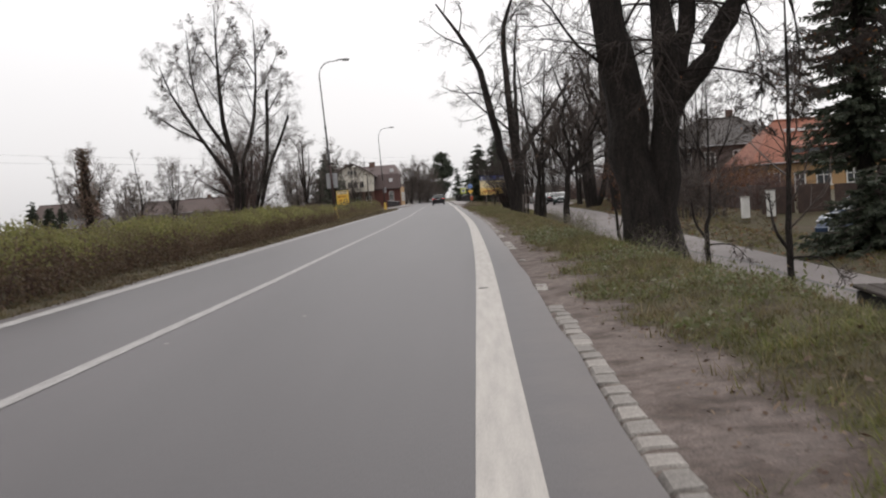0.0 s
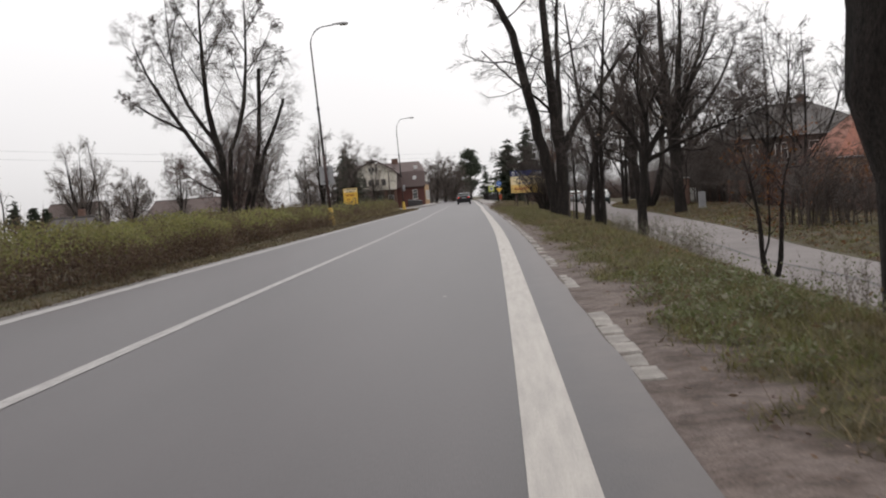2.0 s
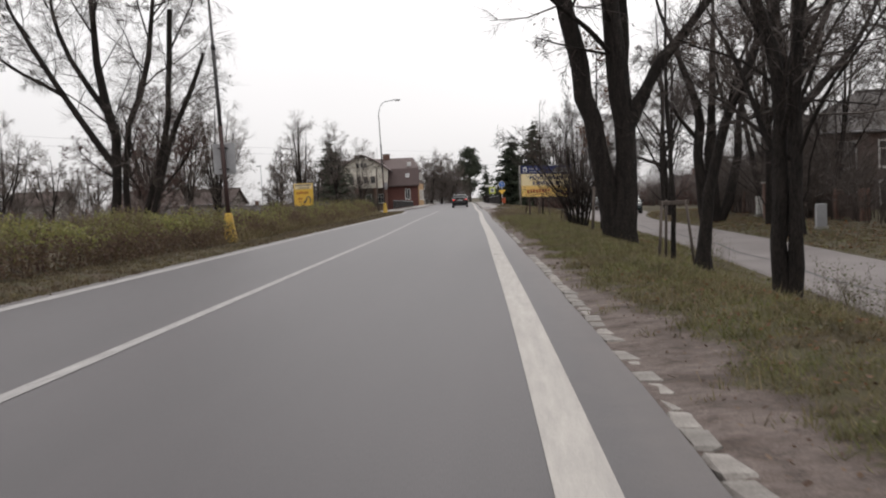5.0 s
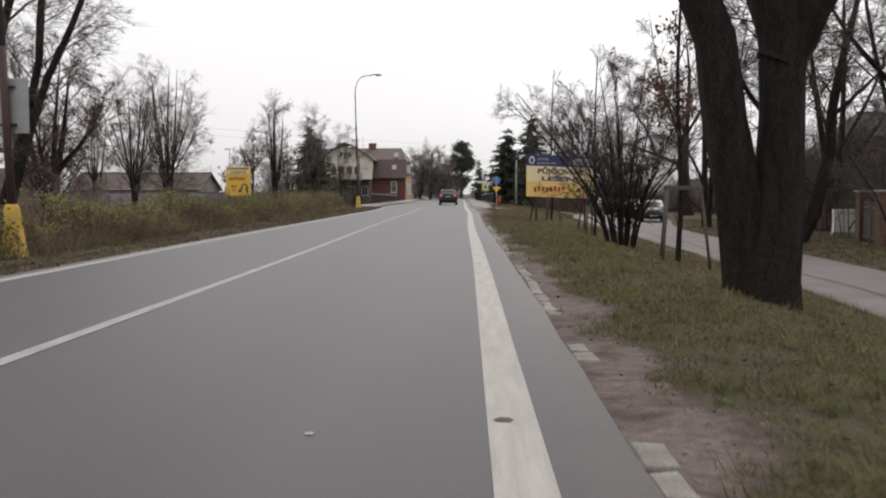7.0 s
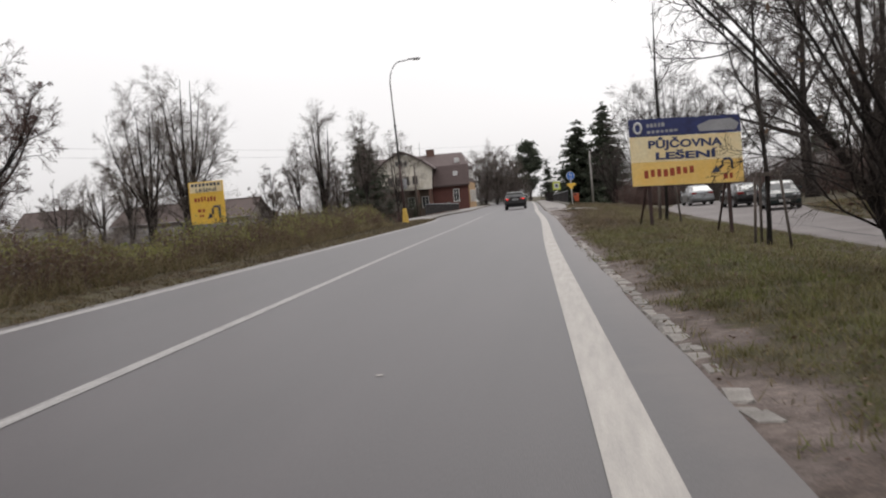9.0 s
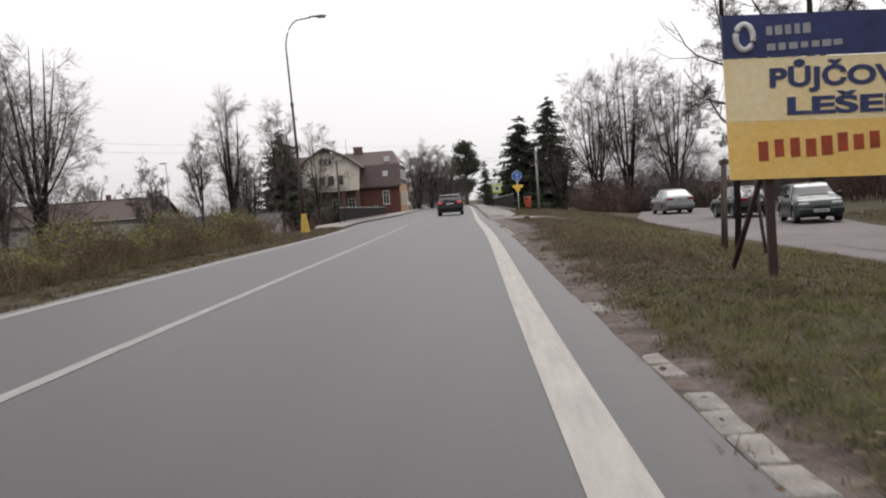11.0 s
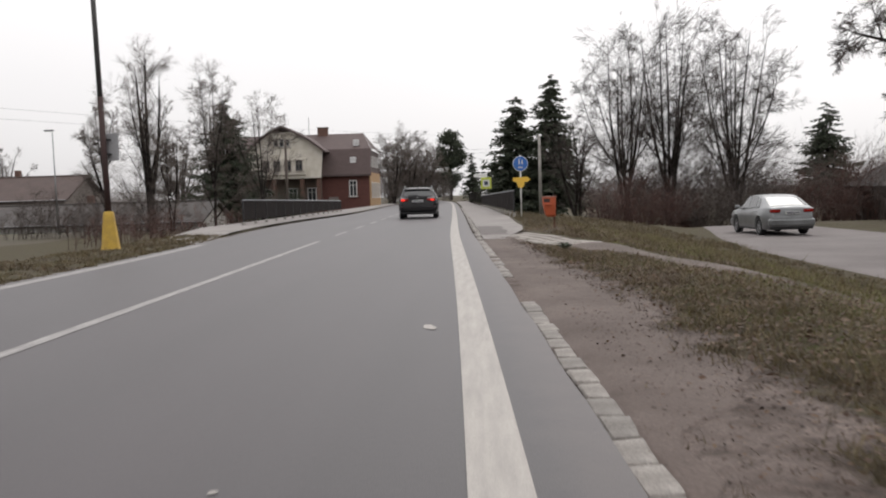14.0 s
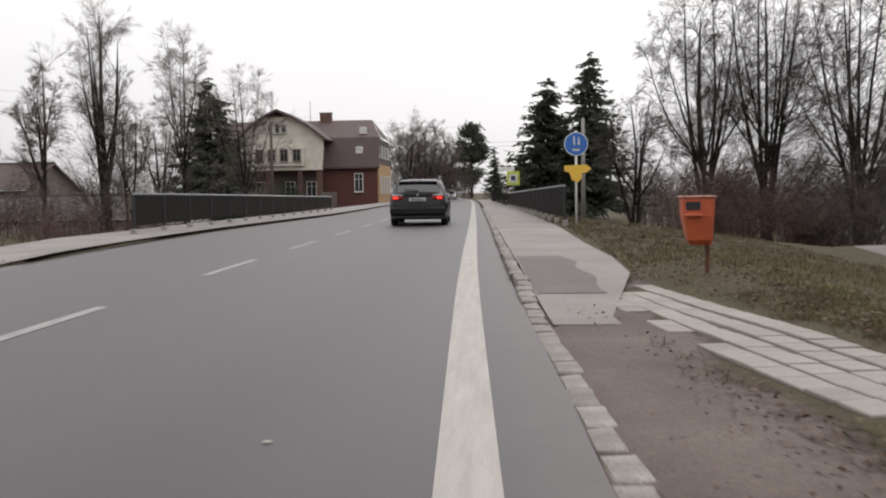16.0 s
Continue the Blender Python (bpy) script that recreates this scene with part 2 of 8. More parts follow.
HEDGE_GREEN = leaf_material("hedge_leaves", ((0.151, 0.169, 0.054), (0.202, 0.205, 0.069), (0.164, 0.164, 0.059), (0.230, 0.212, 0.079), (0.134, 0.128, 0.054)), drift=(0.110, 0.092, 0.048), patch=0.8)
HEDGE_BROWN = leaf_material("withered_hedge_leaves", ((0.085, 0.057, 0.041), (0.117, 0.074, 0.052), (0.099, 0.081, 0.046), (0.140, 0.101, 0.063), (0.081, 0.055, 0.041)))
DEAD = leaf_material("fallen_leaves", ((0.085, 0.048, 0.030), (0.058, 0.036, 0.025), (0.115, 0.070, 0.042), (0.140, 0.098, 0.066), (0.070, 0.038, 0.025), (0.048, 0.032, 0.023)), thin=0.2)
DARK_LITTER = leaf_material("rotting_litter", ((0.034, 0.022, 0.017), (0.046, 0.030, 0.022), (0.028, 0.019, 0.015), (0.060, 0.036, 0.026)), thin=0.1)
WEED = leaf_material("weed_leaves", ((0.085, 0.098, 0.036), (0.105, 0.112, 0.050), (0.072, 0.082, 0.030), (0.125, 0.120, 0.064)))
WITHERED_OAK = leaf_material("withered_brown_leaves", ((0.085, 0.040, 0.020), (0.062, 0.032, 0.019), (0.110, 0.054, 0.027), (0.048, 0.027, 0.018)))
IVY = leaf_material("withered_ivy_leaves", ((0.060, 0.040, 0.030), (0.105, 0.060, 0.042), (0.050, 0.052, 0.026), (0.165, 0.105, 0.080), (0.240, 0.180, 0.150), (0.040, 0.032, 0.024)))
WEED_PALE = leaf_material("pale_weed_leaves", ((0.110, 0.120, 0.052), (0.145, 0.150, 0.085), (0.085, 0.100, 0.034), (0.215, 0.205, 0.150), (0.072, 0.085, 0.030), (0.120, 0.085, 0.050)))
RUST_LEAF = leaf_material("rust_leaves", ((0.14, 0.06, 0.022), (0.10, 0.042, 0.02), (0.17, 0.08, 0.03)))
GRASS = leaf_material("grass_blades", ((0.090, 0.106, 0.026), (0.110, 0.120, 0.034), (0.138, 0.126, 0.052), (0.080, 0.092, 0.023), (0.158, 0.130, 0.070), (0.100, 0.106, 0.030)), drift=(0.098, 0.072, 0.042), patch=0.9, tufts=5.0)
GRASS_WILTED = leaf_material("wilting_grass_blades", ((0.084, 0.078, 0.030), (0.104, 0.086, 0.040), (0.120, 0.090, 0.054), (0.076, 0.066, 0.027), (0.130, 0.098, 0.064), (0.090, 0.074, 0.036)), drift=(0.086, 0.060, 0.041), patch=0.7, tufts=5.0)
GRASS_DRY = leaf_material("dry_grass_blades", ((0.110, 0.096, 0.044), (0.160, 0.128, 0.068), (0.215, 0.172, 0.104), (0.090, 0.080, 0.034), (0.125, 0.088, 0.052)))
STEEL = material("galvanised_steel", (0.30, 0.31, 0.32), 0.5, 0.7, var=0.15, scale=3, fine=30, bump=0.05)
POLE_DARK = material("dark_pole_paint", (0.036, 0.026, 0.025), 0.7, 0.0, var=0.25, scale=4, fine=40, bump=0.1, second=(0.052, 0.027, 0.024), spec=0.3)
YELLOW_PAINT = material("yellow_paint", (0.55, 0.36, 0.045), 0.7, var=0.15, scale=6, fine=60, bump=0.15, second=(0.34, 0.22, 0.05), patch=1.1)
WHITE_PAINT = material("white_paint", (0.68, 0.68, 0.66), 0.6, var=0.06, scale=3, fine=40, bump=0.03, second=(0.55, 0.54, 0.51))
GREY_SHEET = material("grey_sheet", (0.33, 0.33, 0.34), 0.6, 0.2, var=0.1, scale=3, fine=40, bump=0.05, second=(0.26, 0.26, 0.27))
WOOD_STAKE = material("weathered_wood", (0.105, 0.085, 0.072), 0.9, var=0.35, scale=5, fine=50, bump=0.4, second=(0.06, 0.047, 0.04), stretch=(3, 3, 0.4))
DARK_METAL = material("dark_metal", (0.03, 0.03, 0.033), 0.55, 0.3, var=0.2, scale=4, fine=40, bump=0.05)

# ---- building blocks ----


def np_mesh(name, verts, faces, mats=(), smooth=False, index=None):
    """A mesh from arrays; faces all have the same number of corners."""
    me = bpy.data.meshes.new(name)
    verts, faces = np.asarray(verts, np.float32), np.asarray(faces, np.int32)
    k = faces.shape[1]
    me.vertices.add(len(verts)); me.vertices.foreach_set("co", verts.ravel())
    me.loops.add(faces.size); me.loops.foreach_set("vertex_index", faces.ravel())
    me.polygons.add(len(faces)); me.polygons.foreach_set("loop_start", np.arange(0, faces.size, k, dtype=np.int32))
    if smooth:
        me.polygons.foreach_set("use_smooth", np.ones(len(faces), bool))
    for m in mats:
        me.materials.append(m)
    if index is not None:
        me.polygons.foreach_set("material_index", np.asarray(index, np.int32))
    me.update(calc_edges=True)
    return me


class Shape:
    """Collects boxes, tubes, lathes and plates into one mesh."""
    def __init__(self):
        self.v, self.f, self.s = [], [], []

    def add(self, verts, faces, smooth=False):
        o = len(self.v)
        self.v += [tuple(p) for p in verts]
        self.f += [tuple(i + o for i in f) for f in faces]
        self.s += [smooth] * len(faces)
        return self

    def box(self, c, s, b=0.0, m=None):
        """A box round c of size s with edges chamfered by b, turned by the matrix m."""
        hx, hy, hz = (a / 2 for a in s)
        b = min(b, hx * 0.9, hy * 0.9, hz * 0.9)
        if b <= 0:
            vs = [Vector((x * hx, y * hy, z * hz)) for x in (-1, 1) for y in (-1, 1) for z in (-1, 1)]
            fs = [(0, 1, 3, 2), (4, 6, 7, 5), (0, 4, 5, 1), (2, 3, 7, 6), (0, 2, 6, 4), (1, 5, 7, 3)]
        else:
            bm = bmesh.new()
            bmesh.ops.create_cube(bm, size=1)
            for v in bm.verts:
                v.co = Vector((v.co.x * s[0], v.co.y * s[1], v.co.z * s[2]))
            bmesh.ops.bevel(bm, geom=bm.edges[:], offset=b, segments=1, affect="EDGES")
            bm.verts.index_update()
            vs, fs = [v.co.copy() for v in bm.verts], [tuple(v.index for v in f.verts) for f in bm.faces]
            bm.free()
        c = Vector(c)
        return self.add([(m @ v if m else v) + c for v in vs], fs)

    def tube(self, pts, radii, n=10, cap=True):
        pts = [Vector(p) for p in pts]
        if not hasattr(radii, "__len__"):
            radii = [radii] * len(pts)
        vs, fs = [], []
        for i, p in enumerate(pts):
            t = (pts[min(i + 1, len(pts) - 1)] - pts[max(i - 1, 0)]).normalized()
            a = t.cross(Vector((0, 0, 1)) if abs(t.z) < 0.9 else Vector((1, 0, 0))).normalized()
            c = t.cross(a)
            vs += [p + radii[i] * (math.cos(q) * a + math.sin(q) * c) for q in (2 * math.pi * j / n for j in range(n))]
        for i in range(len(pts) - 1):
            for j in range(n):
                k = (j + 1) % n
                fs.append((i * n + j, i * n + k, (i + 1) * n + k, (i + 1) * n + j))
        self.add(vs, fs, True)
        if cap:
            o = len(self.v) - len(vs)
            self.f += [tuple(o + j for j in range(n))[::-1], tuple(o + (len(pts) - 1) * n + j for j in range(n))]
            self.s += [False, False]
        return self

    def plate(self, outline, axis, at, thick):
        """A flat outline (a, b) pushed to a thickness along the axis x, y or z."""
        k = len(outline)
        put = {"x": lambda a, b, c: (c, a, b), "y": lambda a, b, c: (a, c, b), "z": lambda a, b, c: (a, b, c)}[axis]
        vs = [put(a, b, at) for a, b in outline] + [put(a, b, at + thick) for a, b in outline]
        fs = [tuple(range(k))[::-1], tuple(range(k, 2 * k))] + [(i, (i + 1) % k, k + (i + 1) % k, k + i) for i in range(k)]
        return self.add(vs, fs)

    def mesh(self, name, mat):
        me = bpy.data.meshes.new(name)
        me.from_pydata(self.v, [], self.f)
        me.polygons.foreach_set("use_smooth", self.s)
        me.materials.append(mat)
        bm = bmesh.new(); bm.from_mesh(me)
        bmesh.ops.recalc_face_normals(bm, faces=bm.faces[:])
        bm.to_mesh(me); bm.free()
        return me


def thing(name, label, category, group="", kind="", at=(0, 0, 0), turn=0):
    """The Empty at a thing's base that carries its parts."""
    e = tagged(new(name), label, category, group, kind)
    e.matrix_basis = pose(*at, 0, 0, turn)
    return e


def part(name, shape, mat, parent, label=""):
    me = shape.mesh(name, mat) if isinstance(shape, Shape) else shape
    ob = new(name, me)
    ob.parent = parent
    if label:
        tagged(ob, label)
    return ob


def lettering(name, text, size, mat, parent, m, depth=0.004, label="", squeeze=1.0, bold=0.012):
    """Raised letters in the built-in font, as a mesh, centred."""
    c = bpy.data.curves.new(name, "FONT")
    c.body, c.size, c.extrude, c.align_x, c.align_y = text, size, depth, "CENTER", "CENTER"
    c.offset = size * bold
    tmp = new("tmp_text", c)
    bpy.context.view_layer.update()
    me = bpy.data.meshes.new_from_object(tmp.evaluated_get(bpy.context.evaluated_depsgraph_get()))
    bpy.data.objects.remove(tmp); bpy.data.curves.remove(c)
    me.transform(m @ Matrix.Diagonal((squeeze, 1, 1, 1)))
    me.materials.clear(); me.materials.append(mat)
    ob = new(name, me)
    ob.parent = parent
    return tagged(ob, label) if label else ob


def smooth_line(knots, soft=5.0):
    """A gliding line through (y, value) knots, as a function of y."""
    ys = np.arange(-420.0, 4200.0, 1.0)
    k = np.array(knots, float)
    s0, s1 = (k[1, 1] - k[0, 1]) / (k[1, 0] - k[0, 0]), (k[-1, 1] - k[-2, 1]) / (k[-1, 0] - k[-2, 0])
    v = np.interp(ys, k[:, 0], k[:, 1])
    v = np.where(ys < k[0, 0], k[0, 1] + s0 * (ys - k[0, 0]), np.where(ys > k[-1, 0], k[-1, 1] + s1 * (ys - k[-1, 0]), v))
    w = np.exp(-0.5 * (np.arange(-25, 26) / soft) ** 2)
    v2 = np.convolve(np.pad(v, 25, mode="edge"), w / w.sum(), "valid")
    return lambda y: np.interp(y, ys, v2)


# ---- the plan: lines of the road as x over y ----
edge_x = smooth_line([(-40, 1.40), (0, 1.53), (5, 1.56), (14, 1.65), (19, 1.64), (24, 1.615), (30, 1.585), (34, 1.545), (39, 1.475), (44.5, 1.38), (49, 1.25), (62, 0.98), (72, 0.70), (78, 0.535), (82, 0.43), (86, 0.355), (90, 0.285), (98, 0.12), (106, -0.10),
                      (112.5, -0.335), (117, -0.475), (121, -0.64), (124, -0.73), (130, -0.89), (140, -1.13), (150, -1.40), (162, -1.72), (200, -2.8), (240, -4.2), (300, -8.5), (420, -22)], 4.0)
centre_w = smooth_line([(-40, 2.6), (0, 2.70), (10, 2.78), (18, 2.96), (26, 3.10), (45, 3.15), (60, 3.12), (68, 3.15), (80, 3.25), (92, 3.35), (112, 3.32), (125, 3.3), (400, 3.5)])
left_x = smooth_line([(-40, -2.4), (0, -3.08), (10.6, -3.40), (17, -3.62), (31, -4.13), (39, -4.36), (58.6, -4.95), (66, -5.2), (75, -5.45), (92, -5.86), (98, -6.02), (104, -6.12), (116, -6.47), (125, -7.1), (131, -7.8), (141, -8.25), (162, -8.0),
                       (200, -9.6), (240, -11), (300, -15.5), (420, -29)], 4.0)
grass_w = smooth_line([(-40, 1.3), (5, 1.27), (15, 1.2), (30, 1.15), (39, 1.2), (51, 1.1), (58, 1.12), (72, 0.95), (85, 0.95), (95, 1.1), (100, 1.5), (105, 1.85), (109, 1.8), (114, 1.75), (118, 1.4), (125, 2.0), (140, 2.4), (160, 2.4)], 3.0)
side_near = smooth_line([(-40, 5.9), (10, 5.95), (41, 6.0), (55, 6.7), (70, 7.45), (97, 7.5), (104, 7.35), (115, 7.5), (123, 7.4), (128, 7.55), (133, 8.3), (138, 9.3), (143, 10.4), (150, 11.0), (400, 11.5)])
side_far = smooth_line([(-40, 7.6), (13, 7.9), (31, 8.35), (48, 9.7), (62, 10.4), (80, 10.9), (96, 10.9), (108, 12.5), (116, 14.6), (140, 14.6), (400, 14.6)])
hedge_gap = smooth_line([(-40, 0.95), (30, 0.95), (36, 1.1), (41, 1.45), (63, 1.75), (98, 2.0), (130, 2.2)], 2.0)
LOW = -0.75
KERB_IN, KERB_OUT = 0.62, 0.78


def patch_noise(x, y, size, seed):
    """Smooth random patches of about the given size, 0 to 1."""
    g = np.random.default_rng(seed).uniform(0, 1, (64, 64))
    u, v = np.asarray(x) / size + 1000, np.asarray(y) / size + 1000
    i, j = np.floor(u).astype(int), np.floor(v).astype(int)
    f, h = u - i, v - j
    f, h = f * f * (3 - 2 * f), h * h * (3 - 2 * h)
    at = lambda a, b: g[a % 64, b % 64]
    return (at(i, j) * (1 - f) + at(i + 1, j) * f) * (1 - h) + (at(i, j + 1) * (1 - f) + at(i + 1, j + 1) * f) * h


def ramp_to(v, a, b):
    t = np.clip((v - a) / (b - a), 0, 1)
    return t * t * (3 - 2 * t)


grassed = lambda x, y: ramp_to(x - edge_x(y) - grass_w(y) + 0.6 * (patch_noise(x, y, 0.55, 3) - 0.5), -0.15, 0.25)  # 0 on bare earth, 1 in the grass


def ground_z(x, y):
    """The height of the ground."""
    x, y = np.asarray(x, float), np.asarray(y, float)
    u = x - edge_x(y)
    g = grass_w(y)
    crest = np.minimum(u - g, 1.0).clip(0) * 0.05
    near = side_near(y) - edge_x(y)
    top = np.minimum(g + 0.9, near - 1.2)
    z = crest + (LOW - 0.05) * ramp_to(u, top, near + 0.1)
    z = z + 0.10 * ramp_to(x, side_far(y) + 0.1, side_far(y) + 1.2)
    z = z - 0.55 * ramp_to(x, side_far(y) + 1.5, side_far(y) + 4.0) * ramp_to(y, 19, 26) * (1 - ramp_to(y, 37, 44))
    z = np.where((y > 143), z - 0.9 * ramp_to(y, 143, 150) * ramp_to(u, 3.2, 6.0), z)
    v = left_x(y) - x
    left = 0.03 * ramp_to(v, 0.2, 0.8) - 0.45 * ramp_to(v, 3.0, 7.0) - 0.9 * ramp_to(y, 112, 135) * ramp_to(v, 1.6, 6.0)
    z = np.where(u < -1, left, z)
    bumps = np.sin(x * 2.1 + y * 0.7) * np.sin(y * 1.3 - x * 0.6) * 0.025 + np.sin(x * 0.35) * np.sin(y * 0.22) * 0.05
    on_side = ramp_to(x, side_near(y) - 0.3, side_near(y)) * (1 - ramp_to(x, side_far(y), side_far(y) + 0.4)) * (y < 150)
    return z + bumps * ramp_to(np.maximum(u - g, v - 0.5), 0.1, 0.8) * (1 - on_side)


# ---- trees ----
def tubes(P, R, sides):
    """Tubes round N lines of K points at once: vertices and four-cornered faces."""
    N, K, _ = P.shape
    T = np.empty_like(P)
    T[:, 1:-1], T[:, 0], T[:, -1] = P[:, 2:] - P[:, :-2], P[:, 1] - P[:, 0], P[:, -1] - P[:, -2]
    T /= np.linalg.norm(T, axis=2, keepdims=True) + 1e-9
    ref = np.zeros((N, 1, 3)); ref[np.arange(N), 0, np.abs(T.mean(1)).argmin(1)] = 1
    A = np.cross(T, np.broadcast_to(ref, T.shape)); A /= np.linalg.norm(A, axis=2, keepdims=True) + 1e-9
    B = np.cross(T, A)
    q = 2 * np.pi * np.arange(sides) / sides
    V = P[:, :, None] + R[:, :, None, None] * (np.cos(q)[:, None] * A[:, :, None] + np.sin(q)[:, None] * B[:, :, None])
    i, k, j = np.meshgrid(np.arange(N), np.arange(K - 1), np.arange(sides), indexing="ij")
    j2 = (j + 1) % sides
    at = lambda kk, jj: (i * K + kk) * sides + jj
    F = np.stack([at(k, j), at(k, j2), at(k + 1, j2), at(k + 1, j)], -1).reshape(-1, 4)
    return V.reshape(-1, 3), F


def spikes(P, R, sides=3):
    """Thin twigs that run out to a point, from the first and last points of N lines; two-sided ones are slim wedges."""
    a, b = P[:, 0], P[:, -1]
    t = unit(b - a)
    u = unit(np.cross(t, np.roll(t, 1, axis=1) + np.array([0.3, 0.1, 0.7]))); w = np.cross(t, u)
    r = R[:, :1]
    N = len(P)
    if sides == 2:
        V = np.stack([a + u * r, a - u * r, b], 1).reshape(-1, 3)
        return V, np.arange(3 * N).reshape(N, 3)
    V = np.stack([a + u * r, a - u * r * 0.5 + w * r * 0.87, a - u * r * 0.5 - w * r * 0.87, b], 1).reshape(-1, 3)
    i = 4 * np.arange(N)[:, None]
    F = np.concatenate([np.concatenate([i + p, i + q, i + 3], 1) for p, q in ((0, 1), (1, 2), (2, 0))])
    return V, F


def unit(v):
    return v / (np.linalg.norm(v, axis=-1, keepdims=True) + 1e-9)


def line_through(points, radii, K, r):
    """K points gliding through a few given ones, slightly crooked."""
    p, w = np.array(points, float), np.array(radii, float)
    s = np.linspace(0, len(p) - 1, K)
    i = np.clip(s.astype(int), 0, len(p) - 2)
    f = (s - i)[:, None]
    a, b, c, d = p[np.maximum(i - 1, 0)], p[i], p[i + 1], p[np.minimum(i + 2, len(p) - 1)]
    out = 0.5 * (2 * b + (c - a) * f + (2 * a - 5 * b + 4 * c - d) * f ** 2 + (3 * b - a - 3 * c + d) * f ** 3)
    R = np.interp(s, np.arange(len(w)), w)
    out[1:-1] += r.normal(0, 1, (K - 2, 3)) * R[1:-1, None] * 0.12
    return out, R


def sprout(P, R, n, t0, t1, angle, length, K, up, crook, r, rmin, thin=0.6, taper=0.25, slim=0.05):
    """n side branches on each of the lines."""
    N, KP, _ = P.shape
    i = np.repeat(np.arange(N), n)
    t = r.uniform(t0, t1, N * n) * (KP - 1)
    k = np.clip(t.astype(int), 0, KP - 2)
    f = (t - k)[:, None]
    base = P[i, k] * (1 - f) + P[i, k + 1] * f
    rad = np.maximum((R[i, k] * (1 - f[:, 0]) + R[i, k + 1] * f[:, 0]) * thin, rmin)
    tan = unit(P[i, k + 1] - P[i, k])
    side = unit(np.cross(tan, unit(r.normal(0, 1, (N * n, 3)))))
    a = np.radians(angle * r.uniform(0.65, 1.3, N * n))[:, None]
    d = np.cos(a) * tan + np.sin(a) * side
    plen = np.linalg.norm(np.diff(P, axis=1), axis=2).sum(1)[i]
    L = length * r.uniform(0.6, 1.25, N * n) * (plen if length < 1.0 else np.ones(N * n)) * (1.15 - 0.55 * t / (KP - 1))
    rad = np.minimum(rad, np.maximum(L * slim, rmin))
    out = np.empty((N * n, K, 3)); out[:, 0] = base
    for s in range(1, K):
        d = unit(d + crook * r.normal(0, 1, d.shape) + np.array([0, 0, up]))
        out[:, s] = out[:, s - 1] + d * (L / (K - 1))[:, None]
    return out, rad[:, None] * np.linspace(1, taper, K)[None] + rmin * 0.3


def joined(pieces):
    V, F, o = [], [], 0
    for v, f in pieces:
        V.append(v); F.append(f + o); o += len(v)
    return np.concatenate(V), np.concatenate(F)


def leaves_at(points, size, r, spread=0.12):
    """A small bent leaf of four corners at each of the points."""
    n = len(points)
    c = points + r.normal(0, spread, (n, 3))
    a = unit(r.normal(0, 1, (n, 3))); b = unit(np.cross(a, r.normal(0, 1, (n, 3))))
    s = size * r.uniform(0.6, 1.3, (n, 1))
    V = np.stack([c - a * s, c + b * s * 0.5, c + a * s, c - b * s * 0.5], 1).reshape(-1, 3)
    return V, np.arange(4 * n).reshape(n, 4)


def bare_tree(name, label, stems, levels, seed, bark=None, twig=None, rmin=0.006, leaf=None, leaf_count=0, leaf_size=0.05, category="tree", group="", sides=9, flare=True, slim=0.017, slight=False, fineness=1.0):
    """stems: lists of points with radii, from the foot up; levels: (count, t0, t1, angle, length, up, crook) of each order of branches; the last order are spikes."""
    r = np.random.default_rng(seed)
    far = rmin >= 0.0085
    K = 8 if rmin >= 0.010 else 14
    sides = 5 if rmin >= 0.0105 else sides
    S = [line_through([q[:3] for q in st], [q[3] for q in st], K, r) for st in stems]
    P, R = np.array([s[0] for s in S]), np.array([s[1] for s in S])
    foot = np.array(stems[0][0][:3], float)
    if flare:
        R[:, 0] *= 1.35
        R[:, 1] *= 1.08
    R = R * (1 + r.normal(0, 0.05, R.shape))
    V, F = tubes(P, R, sides)
    V = V + r.normal(0, 1, V.shape) * np.repeat(R.reshape(-1), sides)[:, None] * 0.05
    wood, fine, tips, points = [(V, F)], [], [], None
    for o, (n, t0, t1, ang, ln, up, crook) in enumerate(levels):
        last = o == len(levels) - 1
        short = o >= 2 and rmin >= 0.0055
        k = (5 if far else 6) if o == 0 else ((3 if far else 4) if o == 1 else (3 if not (last or short) else 2))
        if o >= 2:
            n = int(math.ceil(n * (1.5 if far else 1.2)))
        P, R = sprout(P, R, n, t0, t1, ang, ln, k, up, crook, r, fineness * rmin * (1.5, 0.95, 0.82 if far else 0.62, 0.64 if far else 0.46, 0.4)[o], 0.40 if o == 0 else 0.5, slim=slim * (1.0, 0.8, 0.55, 0.45, 0.4)[o])
        if last:
            points = spikes(P, R, 2 if far else 3)
        elif short:
            tips.append(spikes(P, R, 2 if far else 3))
        elif o == 0 and not slight:
            wood.append(tubes(P, R, 3 if rmin >= 0.009 else 5))
        else:
            fine.append(tubes(P, R, 3))
    points = joined([points] + tips)
    e = thing(name, label, category, group, at=tuple(foot))
    V, F = joined(wood)
    part("trunk", np_mesh("trunk", V - foot, F, [bark or BARK], True), None, e)
    V, F = joined(fine)
    limbs = part("limb_work", np_mesh("limb_work", V - foot, F, [twig or TWIG], True), None, e)
    tagged(limbs, kind="stuff")
    tagged(part("crown", np_mesh("crown", points[0] - foot, points[1], [twig or TWIG]), None, e), kind="stuff")
    if leaf_count:
        ends = P[:, -1]
        V, F = leaves_at(ends[r.integers(0, len(ends), leaf_count)], leaf_size, r, 0.06)
        tagged(part("foliage", np_mesh("foliage", V - foot, F, [leaf]), None, e), kind="stuff")
    return e


